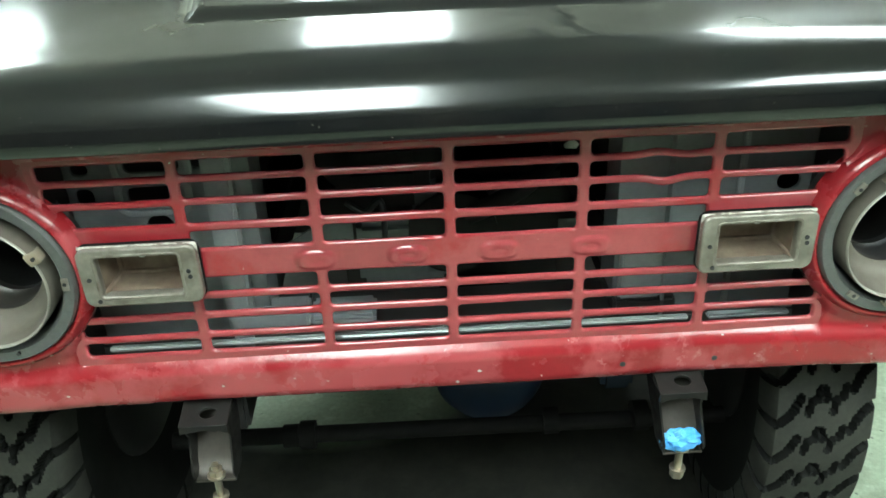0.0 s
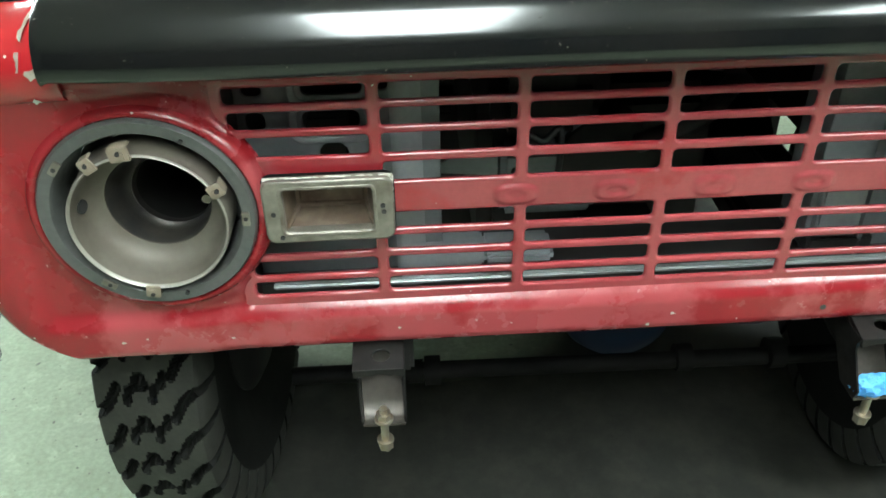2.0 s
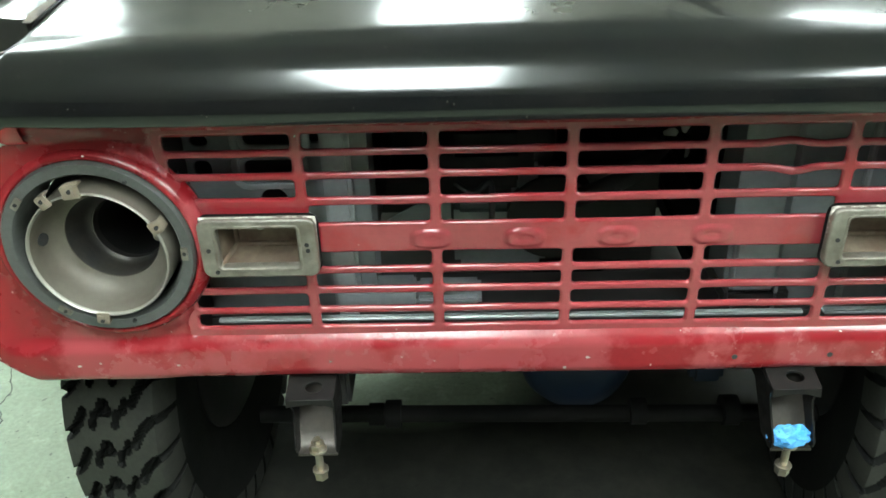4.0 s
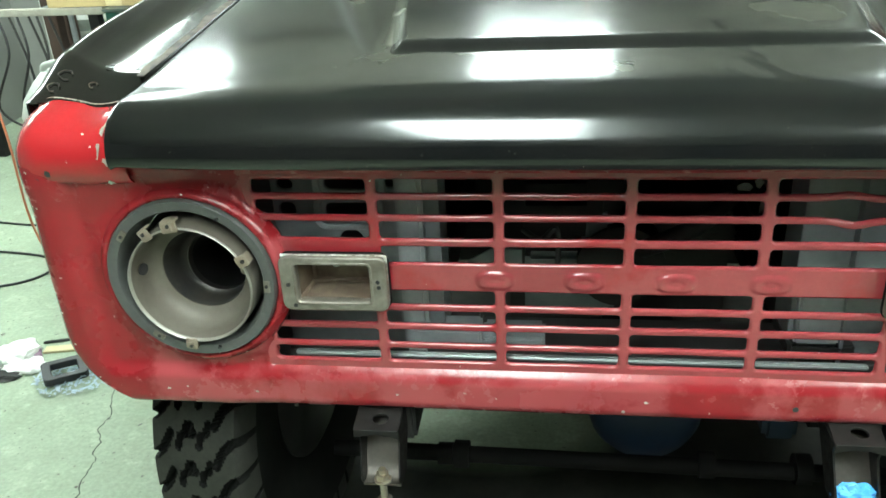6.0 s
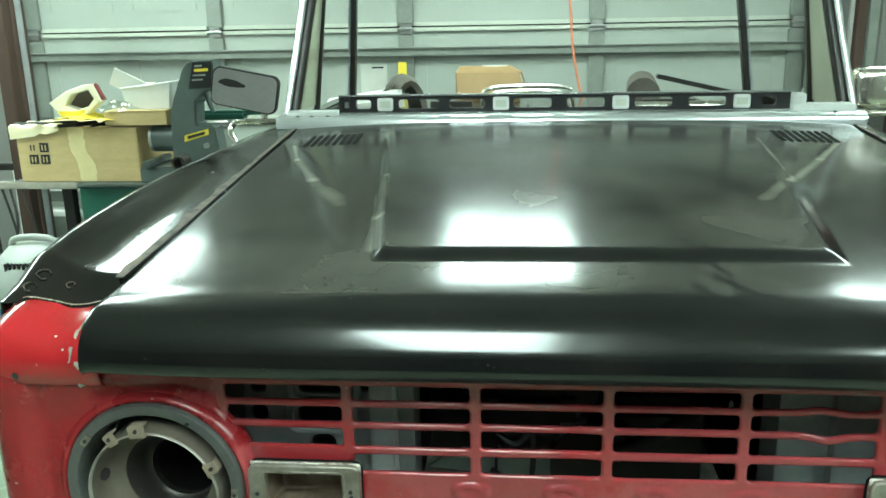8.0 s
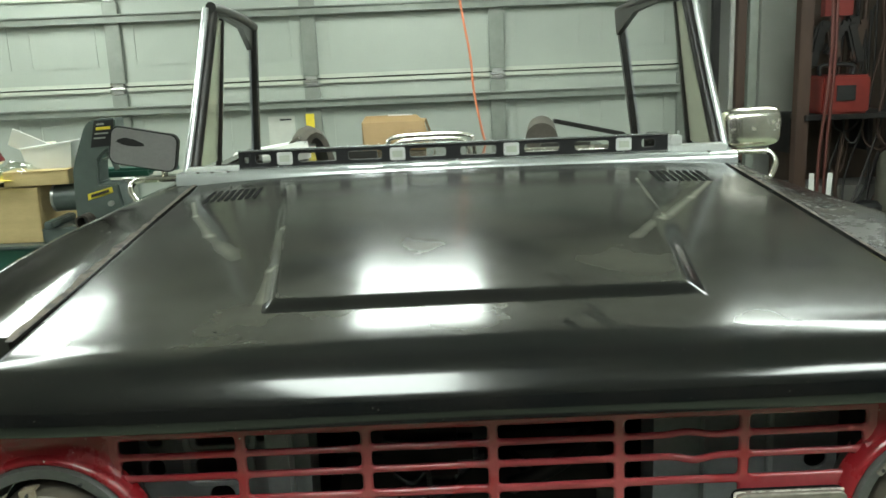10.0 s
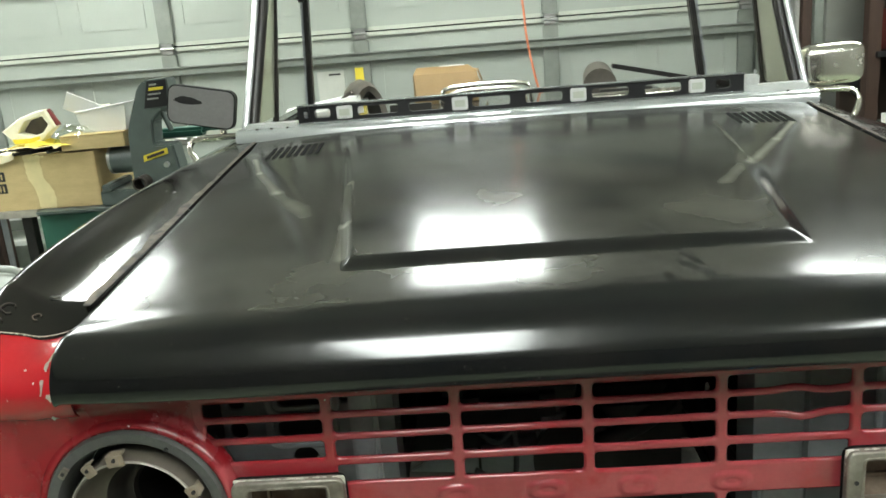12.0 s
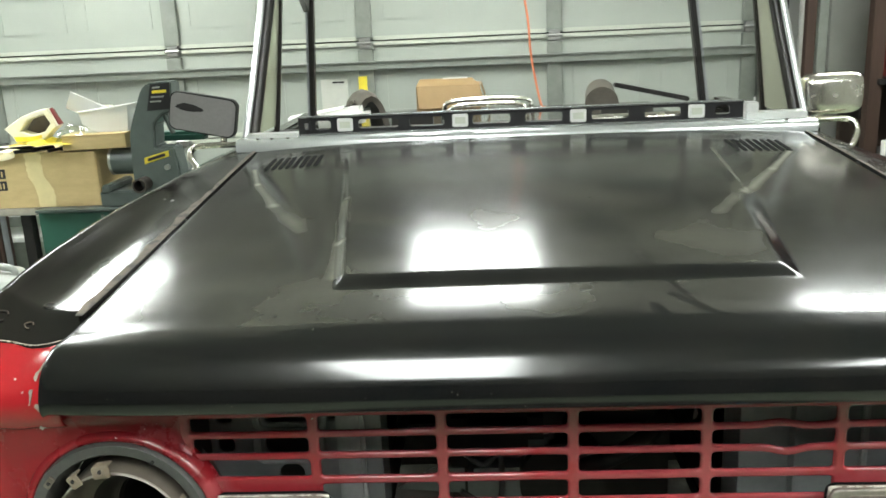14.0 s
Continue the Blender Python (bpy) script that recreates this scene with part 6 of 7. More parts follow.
# grit and flecks on the open floor
bm = bmesh.new()
rng = random.Random(33)
for k in range(420):
    x, y = rng.uniform(-2.6, -0.95), rng.uniform(0.1, 2.3)
    r = rng.uniform(0.0012, 0.004) * (2.2 if rng.random() < 0.06 else 1)
    top = bm.verts.new((x, y, r * 0.8))
    ring = [bm.verts.new((x + r * rng.uniform(0.7, 1.4) * math.cos(a), y + r * rng.uniform(0.7, 1.4) * math.sin(a), 0.0004)) for a in (0.0, 1.3, 2.5, 3.8, 5.0)]
    for i in range(5):
        bm.faces.new((ring[i], ring[(i + 1) % 5], top))
tagged(link("floor_grit", bm, material("dark_grit", (0.12, 0.12, 0.1), 0.8, second=(0.4, 0.4, 0.33), scale=3.0, amount=0.9)), "scattered dark grit and flecks on the concrete floor", "grit", kind="stuff")

# ---- workbench corner ----
PAINTED_BAR = material("chipped_cream_paint", (0.42, 0.40, 0.33), 0.5, second=(0.26, 0.24, 0.2), scale=20, amount=0.8)
bench = thing("workbench", "steel-legged workbench with a chipped cream front bar", "workbench", (-2.75, 2.8, 0))
part("front_bar", boxes((-0.55, 0.57, -0.20, -0.165, 0.868, 0.9), bevel=0.004), PAINTED_BAR, bench, "chipped cream bar")
part("bench_top", boxes((0.24, 0.57, -0.164, 0.35, 0.875, 0.9), bevel=0.004), GALV, bench)
part("rear_bar", boxes((-0.55, 0.239, 0.31, 0.35, 0.868, 0.9), bevel=0.004), DARK, bench)
for x in (-0.5, 0.5):
    for y in (-0.15, 0.3):
        part("leg", boxes((x - 0.025, x + 0.025, y - 0.025, y + 0.025, 0, 0.874), bevel=0.003), DARK, bench)
stand = thing("machine_stand", "dark green sheet-metal machine stand", "machine stand", (-1.86, 2.75, 0))
part("cabinet_body", boxes((-0.31, 0.33, -0.16, 0.22, 0.0, 0.885), bevel=0.008), GREEN, stand)
part("top_plate", boxes((-0.30, 0.36, -0.2, 0.24, 0.887, 0.9), bevel=0.003), SAW, stand)
part("latch", tube([(0.0, -0.175, 0.86), (0.02, -0.2, 0.85), (0.03, -0.19, 0.82), (0.0, -0.18, 0.81)], 0.008), ALU, stand)

carton = thing("cardboard_box", "open brown cardboard box with packing tape standing on the bench", "box", (-2.165, 2.62, 0.902))
part("side_panel", boxes((-0.29, 0.29, -0.005, 0.0, 0, 0.25), bevel=0.002), CARD, carton)
part("side_panel", boxes((-0.29, 0.29, 0.4, 0.405, 0, 0.25), bevel=0.002), CARD, carton)
part("end_panel", boxes((-0.29, -0.285, 0.001, 0.399, 0, 0.25), bevel=0.002), CARD, carton)
part("end_panel", boxes((0.285, 0.29, 0.001, 0.399, 0, 0.25), bevel=0.002), CARD, carton)
part("top_flap", boxes((-0.284, 0.284, 0.002, 0.398, 0.24, 0.246)), CARD, carton)
bm = bmesh.new()
rng = random.Random(4)
rows = []
for k in range(17):
    z = 0.252 - 0.25 * k / 16
    rows.append([(-0.035 + rng.uniform(-0.004, 0.004) + 0.035 * ease(6, 12, k), -0.0068 - 0.001 * rng.random(), z), (0.04 + rng.uniform(-0.004, 0.004) + 0.04 * ease(6, 12, k), -0.0068 - 0.001 * rng.random(), z)])
part("packing_tape", grid(rows), TAPE, carton, "wrinkled packing tape")
for i in range(2):
    for j in range(2):
        x, z = -0.215 + 0.055 * i, 0.105 + 0.055 * j
        pic = part("printed_symbol", boxes((x - 0.022, x + 0.022, -0.0068, -0.0055, z - 0.022, z + 0.022)), CARD if (i, j) == (0, 1) else INK, carton)
        part("symbol_bar", boxes((x - 0.012, x - 0.006, -0.0085, -0.007, z - 0.014, z + 0.012), (x + 0.004, x + 0.010, -0.0085, -0.007, z - 0.014, z + 0.012)), INK if (i, j) == (0, 1) else CARD, pic)
bm = grid([[(-0.31 + 0.03 * i, (-0.022 if j < 4 else 0.05 * (j - 4)) + 0.012 * noise.noise(Vector((i * 0.9, j * 0.9, 7))), min(0.262, 0.20 + 0.02 * j + 0.004 * i) + 0.02 * noise.noise(Vector((i * 0.7, j * 0.9, 2)))) for i in range(9)] for j in range(8)])
part("torn_flap", thicken(bm, 0.001), PAPER_YELLOW, carton, "torn pale yellow paper")

small = thing("small_carton", "small flat brown cardboard box lying on a larger box", "box", (-1.885, 2.68, 1.16))
part("carton_body", boxes((-0.13, 0.15, -0.07, 0.1, 0, 0.062), bevel=0.003), CARD, small)
part("carton_lid", boxes((-0.132, 0.152, -0.072, 0.102, 0.063, 0.067), bevel=0.001), CARD, small)
small.rotation_euler = (0, 0, 0.12)


JUG = material("white_jug", (0.78, 0.77, 0.68), 0.4, second=(0.7, 0.62, 0.3), scale=7, amount=0.6)
JUG_INSIDE = material("dark_jug_hollow", (0.10, 0.085, 0.06), 0.6, second=(0.05, 0.04, 0.03), scale=14, amount=0.8)
jug = thing("plastic_jug", "white and yellow plastic jug with a red cap", "jug", (-2.14, 2.66, 1.16))
outline = [(-0.132, 0.102), (-0.05, 0.152), (0.031, 0.178), (0.068, 0.181), (0.099, 0.111), (0.066, 0.085), (0.037, 0.055), (-0.01, 0.045), (-0.09, 0.045), (-0.105, 0.072)]
hole = [(-0.078, 0.088), (-0.030, 0.146), (0.056, 0.170), (0.084, 0.122), (0.050, 0.082), (-0.010, 0.066)]
sheet([outline, hole], 0.0, 0.05, 0.006, JUG, "jug_body", jug)
# dark brown plate paints the shade inside the hollow jug
sheet([[(x * 0.97 - 0.001, z * 0.97 + 0.003) for x, z in outline]], 0.052, 0.004, 0.001, JUG_INSIDE, "jug_back", jug, "dark brown plate for the shaded hollow")
bm = bmesh.new()
bm.faces.new([bm.verts.new((x, -0.0405, z)) for x, z in ((-0.095, 0.068), (-0.02, 0.066), (0.034, 0.074), (0.036, 0.06), (-0.01, 0.046), (-0.085, 0.046))])
part("jug_label", thicken(bm, 0.001), YELLOW_LABEL, jug, "yellow label")
part("jug_cap", rod(bmesh.new(), (0.066, 0.005, 0.182), (0.106, 0.005, 0.112), 0.016, segs=20), RED_PLASTIC, jug, "red cap")
tray = thing("plastic_tray", "white translucent plastic tray standing on a carton", "tray", (-1.83, 2.76, 1.223))
bm = bmesh.new()
lo = [bm.verts.new(v) for v in ((-0.11, -0.06, 0), (0.09, -0.06, 0), (0.09, 0.06, 0), (-0.11, 0.06, 0))]
hi = [bm.verts.new(v) for v in ((-0.125, -0.075, 0.098), (0.108, -0.075, 0.125), (0.108, 0.075, 0.125), (-0.125, 0.075, 0.098))]
bm.faces.new(lo)
for k in range(4):
    bm.faces.new((lo[k], lo[(k + 1) % 4], hi[(k + 1) % 4], hi[k]))
part("tray_shell", thicken(bm, 0.003), WHITE_PLASTIC, tray)
part("tray_rim", tube([hi_v for hi_v in ((-0.126, -0.076, 0.098), (0.109, -0.076, 0.125), (0.109, 0.076, 0.125))], 0.004), WHITE_PLASTIC, tray)
bm = bmesh.new()
part("folded_rag", boxes((-0.07, 0.02, -0.04, 0.04, 0.003, 0.12), bevel=0.02), JUG, tray)
sheetfoam = link("foam_sheet", boxes((-0.09, 0.09, -0.004, 0.004, 0, 0.09), bevel=0.002), WHITE_PLASTIC)
sheetfoam.matrix_basis = pose(-1.94, 2.72, 1.30, 20, 28, 10)
tagged(sheetfoam, "bent white foam sheet leaning among the jugs", "foam sheet")
bag = bmesh.new()
bmesh.ops.create_icosphere(bag, subdivisions=3, radius=1)
for v in bag.verts:
    k = 1 + 0.4 * noise.noise(v.co * 2.3)
    v.co = Vector((0.085 * v.co.x * k, 0.06 * v.co.y * k, 0.055 + 0.055 * v.co.z * k))
ob = link("plastic_bag", bag, BAG_FILM, smooth=25)
ob.location = (-1.97, 2.66, 1.155)
tagged(ob, "crumpled clear plastic bag lying on the box", "plastic bag")
ob = link("yellow_sheet", grid([[(-0.16 + 0.05 * i, -0.09 + 0.05 * j, 0.012 + 0.03 * noise.noise(Vector((i * 0.8, j * 1.2, 5))) + 0.02 * math.sin(i * 0.5)) for i in range(7)] for j in range(4)]), YELLOW_LABEL)
ob.location = (-2.10, 2.64, 1.172)
tagged(ob, "crinkled yellow sheet lying on the box", "sheet")
for k in range(4):
    ob = link("hand_tool", rod(boxes((-0.05, 0.06, -0.012, 0.012, 0, 0.02), bevel=0.004), (-0.12, 0, 0.01), (-0.05, 0, 0.01), 0.008), BLACK_PLASTIC)
    ob.matrix_basis = pose(-2.36 + 0.11 * k, 2.66 + 0.03 * (k % 2), 1.156, 0, 0, 25 * k)
    tagged(ob, "dark hand tool lying on the cardboard box", "tool", group="tools on the box")

# horizontal band saw on its stand
saw = thing("band_saw", "dark grey-green metal band saw with a round motor", "band saw", (-1.62, 2.72, 0.902))
bm = bmesh.new()
outline = [(0.022, 0.539), (0.132, 0.545), (0.126, 0.413), (0.082, 0.402), (0.038, 0.359), (0.030, 0.255), (0.112, 0.254), (0.127, 0.145), (0.12, 0.0), (-0.095, 0.0), (-0.095, 0.06), (-0.086, 0.313), (-0.067, 0.372), (-0.011, 0.507)]
f = bm.faces.new([bm.verts.new((x, -0.1, z)) for x, z in outline])
r = bmesh.ops.extrude_face_region(bm, geom=[f])
bmesh.ops.translate(bm, verts=[v for v in r["geom"] if isinstance(v, bmesh.types.BMVert)], vec=(0, 0.12, 0))
bmesh.ops.recalc_face_normals(bm, faces=bm.faces)
bmesh.ops.bevel(bm, geom=list(bm.edges), offset=0.008, segments=2, affect="EDGES")
part("saw_frame", bm, SAW, saw)
part("motor", rod(bmesh.new(), (-0.20, -0.02, 0.19), (-0.06, -0.02, 0.19), 0.062, segs=32), SAW, saw)
part("motor_ring", revolve([(0.064, -0.21), (0.064, -0.198), (0.05, -0.198), (0.05, -0.21), (0.064, -0.21)], 32, axis="x", centre=(0, -0.02, 0.19)), ALU, saw, "pale motor end ring")
bm = revolve([(0.032, -0.18), (0.032, -0.06), (0.024, -0.06), (0.024, -0.18), (0.032, -0.18)], 28, axis="y", centre=(-0.038, 0, 0.095))
part("blade_tube", bm, STEEL, saw)
for nm, mat, quad, dy in (("maker_plate", BLACK_PLASTIC, ((0.042, 0.536), (0.128, 0.538), (0.121, 0.425), (0.013, 0.418)), -0.1015),
                          ("yellow_plate", YELLOW_LABEL, ((-0.029, 0.210), (0.085, 0.240), (0.086, 0.213), (-0.030, 0.181)), -0.1015),
                          ("plate_bar", ALU, ((0.052, 0.523), (0.085, 0.525), (0.083, 0.517), (0.050, 0.515)), -0.1045),
                          ("plate_bar", YELLOW_LABEL, ((0.048, 0.507), (0.112, 0.510), (0.110, 0.497), (0.046, 0.494)), -0.1045),
                          ("plate_bar", ALU, ((0.040, 0.482), (0.098, 0.484), (0.097, 0.477), (0.039, 0.475)), -0.1045),
                          ("plate_bar", ALU, ((0.034, 0.462), (0.085, 0.464), (0.084, 0.457), (0.033, 0.455)), -0.1045),
                          ("plate_bar", INK, ((-0.012, 0.207), (0.07, 0.229), (0.07, 0.216), (-0.012, 0.194)), -0.1045)):
    bm = bmesh.new()
    bm.faces.new([bm.verts.new((x, dy, z)) for x, z in quad])
    part(nm, thicken(bm, 0.002), mat, saw)
part("lever", rod(bmesh.new(), (0.07, -0.06, 0.41), (0.10, -0.05, 0.31), 0.012), SAW, saw)
part("knob", rod(bmesh.new(), (0.075, -0.12, 0.165), (0.075, -0.10, 0.165), 0.012), ALU, saw)
part("vice", boxes((-0.24, -0.02, -0.14, 0.1, 0.0, 0.07), (-0.22, -0.18, -0.16, 0.1, 0.07, 0.1), bevel=0.006), SAW, saw)
part("guard", boxes((-0.01, 0.22, 0.03, 0.12, 0.265, 0.306), (0.2, 0.34, 0.04, 0.12, 0.285, 0.304), bevel=0.014), GREEN, saw, "dark green guard")
part("arm_base", boxes((-0.02, 0.34, 0.03, 0.16, 0.0, 0.12), bevel=0.02), SAW, saw)

# shop vacuum
vac = thing("shop_vacuum", "wet-dry shop vacuum with a blue drum and pale grey lid", "vacuum", (-2.02, 1.95, 0))
part("drum", revolve([(0.0, 0.06), (0.16, 0.06), (0.185, 0.55), (0.19, 0.57), (0.0, 0.57)], 40, axis="z"), BLUE_PLASTIC, vac)
part("lid", revolve([(0.0, 0.572), (0.2, 0.572), (0.205, 0.62), (0.185, 0.68), (0.14, 0.74), (0.10, 0.78), (0.0, 0.79)], 40, axis="z"), LIDGREY, vac, smooth=50)
part("handle", tube([(-0.09, -0.02, 0.755), (-0.08, -0.02, 0.80), (0.0, -0.02, 0.812), (0.08, -0.02, 0.80), (0.09, -0.02, 0.755)], 0.014), LIDGREY, vac)
for k in range(6):
    part("vent_rib", boxes((-0.05 + 0.018 * k, -0.04 + 0.018 * k, -0.155, -0.13, 0.70, 0.74)), BLACK_PLASTIC, vac)
for k in range(4):
    a = math.pi / 4 + k * math.pi / 2
    part("caster", rod(bmesh.new(), (0.16 * math.cos(a) - 0.012, 0.16 * math.sin(a), 0.03), (0.16 * math.cos(a) + 0.012, 0.16 * math.sin(a), 0.03), 0.03), BLACK_PLASTIC, vac)

# timber and cords beside the door
for x, y, w, mat, lab in ((-2.65, 2.95, 0.035, WOOD, "dark brown timber post leaning by the wall"), (-2.585, 3.0, 0.012, GALV_LIGHT, "narrow pale pole by the wall"), (-2.75, 3.2, 0.05, WOOD, "dark brown timber post leaning by the wall")):
    tagged(link("timber_post" if mat is WOOD else "pale_pole", boxes((x - w, x + w, y - w, y + w, 0.0, 2.4), bevel=0.004), mat), lab, "post")
for k in range(3):
    x = -2.72 + 0.10 * k
    tagged(link("hanging_cord", tube([(x, 2.61, 0.866), (x + 0.05, 2.55, 0.7), (x - 0.06 + 0.03 * k, 2.53, 0.45), (x + 0.1, 2.55, 0.35), (x + 0.14, 2.56, 0.6), (x + 0.06, 2.61, 0.866)], 0.006), HOSE, smooth=60), "black cord hanging in a loop below the bench", "cord", group="hanging cords")
tagged(link("orange_cord", tube([(-2.42, 2.0, 0.8), (-2.36, 1.95, 0.5), (-2.33, 1.9, 0.2), (-2.3, 1.9, 0.008), (-2.1, 1.7, 0.006)], 0.005), ORANGE, smooth=60), "thin orange cord hanging to the floor", "cord")
shelf = thing("low_shelf", "white low shelf unit against the garage door", "shelf", (-2.75, 3.62, 0))
for z in (0.2, 0.53, 0.68, 0.82):
    part("shelf_board", boxes((-0.3, 0.55, -0.14, 0.14, z, z + 0.03), bevel=0.003), WHITE_PLASTIC, shelf)
for x in (-0.3, 0.1, 0.52):
    part("upright", boxes((x, x + 0.04, -0.14, -0.1, 0, 0.849), bevel=0.003), WHITE_PLASTIC, shelf)
for s, x in ((0, DOOR_X0 + 0.03), (1, DOOR_X1 - 0.03)):
    tagged(link("trim", boxes((x - 0.03, x + 0.03, 3.84, 3.87, 0, 2.3), (x - 0.03, x - 0.024, 3.80, 3.84, 0, 2.3), bevel=0.002), DOOR_TRIM), "galvanised vertical garage door track", "door track", kind="structure")

# ---- behind the cowl ----
tagged(link("hanging_cord", tube([(0.02, 3.5, H), (0.06, 3.5, 2.2), (0.095, 3.5, 1.9), (0.134, 3.5, 1.65), (0.15, 3.5, 1.45), (0.195, 3.5, 1.21), (0.22, 3.5, 1.18)], 0.0065), ORANGE, smooth=60), "orange-red cord hanging from the ceiling", "cord")
carton2 = thing("cardboard_box", "brown cardboard box with taped top standing in the truck bed", "box", (-0.29, 3.4, 1.182))
part("carton_body", boxes((-0.165, 0.165, -0.12, 0.12, 0.0, 0.15), bevel=0.003), CARD_SHADED, carton2)
bm = bmesh.new()
vs = [bm.verts.new(v) for v in ((-0.165, -0.12, 0.15), (0.165, -0.12, 0.15), (0.12, -0.02, 0.18), (-0.15, -0.02, 0.18))]
bm.faces.new(vs)
part("open_flap", thicken(bm, 0.004), CARD_SHADED, carton2)
part("tape_label", boxes((-0.03, 0.1, -0.03, -0.022, 0.178, 0.184)), PAPER, carton2)
bm = bmesh.new()
bm.faces.new([bm.verts.new(v) for v in ((0.167, -0.12, 0.15), (0.21, -0.13, 0.02), (0.21, 0.1, 0.02), (0.167, 0.12, 0.15))])
part("side_flap", thicken(bm, 0.004), CARD_SHADED, carton2)
bm = bmesh.new()
bm.faces.new([bm.verts.new(v) for v in ((-0.16, -0.124, 0.15), (0.16, -0.124, 0.15), (0.195, -0.17, 0.04), (-0.15, -0.17, 0.04))])
part("front_flap", thicken(bm, 0.004), CARD_SHADED, carton2)
arch = [(-0.70, 1.185), (-0.695, 1.25), (-0.675, 1.312), (-0.645, 1.348), (-0.612, 1.362), (-0.58, 1.348), (-0.555, 1.312), (-0.535, 1.26), (-0.52, 1.185)]
rows = []
for j in range(9):
    k = 1 - 0.12 * abs(j / 4 - 1) ** 3
    rows.append([(-0.61 + (x + 0.61) * k - 0.012 * j, 2.7 + 0.03 * j, 1.185 + (z - 1.185) * k) for x, z in arch])
SEAT = material("worn_grey_brown_vinyl", (0.07, 0.062, 0.05), 0.6, second=(0.12, 0.105, 0.08), scale=14, amount=0.8, fine=0.2)
ob = link("seat_bolster", thicken(grid(rows), 0.026), SEAT, smooth=60)
tagged(ob, "dark arched seat bolster standing behind the dash", "seat bolster")
rows = [[(-0.70 - 0.035 * i, 2.72 + 0.05 * j, 1.32 - 0.018 * i - 0.004 * i * i * 0.5 + 0.006 * noise.noise(Vector((i, j, 1)))) for i in range(5)] for j in range(4)]
ob = link("seat_cover", thicken(grid(rows), 0.012), SEAT, smooth=60)
tagged(ob, "folded grey-brown seat cover lying beside the bolster", "seat cover")
ob = link("white_parcel", boxes((-0.2, 0.2, -0.1, 0.1, 0.0, 0.08), bevel=0.03), PAPER)
ob.matrix_basis = pose(-0.82, 2.75, 1.2, 0, -8, 8)
tagged(ob, "white wrapped parcel lying behind the dash", "parcel")
rack = thing("tube_rack", "bent chrome tube frame standing behind the dash", "tube frame", (-0.08, 2.5, 1.18))
part("loop", tube([(-0.2, 0, 0.0), (-0.2, 0, 0.1), (-0.15, 0, 0.14), (0.13, 0, 0.14), (0.17, 0, 0.1), (0.18, 0, 0.0)], 0.01), CHROME, rack)
part("loop", tube([(-0.19, 0.05, 0.0), (-0.18, 0.05, 0.08), (-0.13, 0.05, 0.115), (0.11, 0.05, 0.115), (0.15, 0.05, 0.08), (0.16, 0.05, 0.0)], 0.01), CHROME, rack)
roll = thing("rolled_mat", "dark rolled rubber mat lying in the truck bed", "mat", (0.42, 2.9, 1.26))
part("mat_roll", rod(bmesh.new(), (0, -0.15, 0), (0.08, 0.5, -0.01), 0.075, segs=24), SEAT, roll)
ob = link("dark_board", boxes((-0.02, 0.32, -0.03, 0.03, 0, 0.02), bevel=0.004), DARK)
ob.matrix_basis = pose(0.5, 2.8, 1.325, 0, 13, 0)
tagged(ob, "dark board lying across the truck bed", "board")

# ---- tool corner beside the door ----
PALE_POST = material("pale_grey_strip", (0.30, 0.30, 0.28), 0.5, second=(0.2, 0.19, 0.17), scale=9, amount=0.8)
for x, y, w, h, mat, nm, lab in ((1.472, 3.55, 0.020, 2.4, DARK, "metal_pipe", "dark upright pipe beside the garage door"), (1.512, 3.40, 0.010, 2.4, PALE_POST, "metal_strip", "pale upright metal strip between the posts"),
                                 (1.594, 3.5, 0.024, 2.4, WOOD, "timber_post", "brown timber post beside the garage door"), (1.693, 3.6, 0.024, 2.4, DOOR_TRIM, "metal_channel", "grey upright metal channel by the wall"),
                                 (1.894, 3.4, 0.034, 2.5, WOOD, "timber_post", "reddish brown timber post by the tool corner"), (2.62, 3.3, 0.05, 2.3, WOOD, "timber_post", "dark timber post behind the hoses")):
    tagged(link(nm, boxes((x - w, x + w, y - w, y + w, 0, h), bevel=0.004), mat), lab, "post")
tagged(link("wall_board", boxes((1.785, 2.0, 3.72, 3.76, 1.18, 2.5), bevel=0.003), material("pale_board", (0.26, 0.265, 0.235), 0.6, scale=4)), "pale wall board leaning beside the garage door", "board")
tagged(link("plywood_sheet", boxes((1.95, 3.35, 3.9, 3.95, 0, 2.5), bevel=0.003), material("dark_plywood", (0.075, 0.05, 0.035), 0.7, second=(0.04, 0.028, 0.02), scale=3, amount=0.8, fine=0.2, stretch=(4, 4, 0.6))), "dark brown plywood sheet covering the wall", "plywood")
bracket_shelf = thing("wall_shelf", "dark narrow shelf carrying a red machine", "shelf", (2.12, 3.5, 1.24))
part("shelf_board", boxes((-0.22, 0.3, -0.16, 0.4, 0, 0.03), bevel=0.004), DARK, bracket_shelf)
for x in (-0.18, 0.26):
    part("shelf_bracket", boxes((x - 0.015, x + 0.015, 0.1, 0.4, -0.2, -0.001), bevel=0.003), DARK, bracket_shelf)
welder = thing("welding_machine", "orange-red welding machine with a dark panel", "welding machine", (2.10, 3.45, 1.271))
part("case", boxes((-0.12, 0.13, -0.12, 0.2, 0, 0.2), bevel=0.012), RED_PLASTIC, welder)
part("control_panel", boxes((-0.05, 0.05, -0.126, -0.121, 0.07, 0.15)), BLACK_PLASTIC, welder)
part("handle", tube([(-0.09, 0.0, 0.2), (-0.08, 0.0, 0.25), (0.08, 0.0, 0.25), (0.09, 0.0, 0.2)], 0.012), BLACK_PLASTIC, welder)
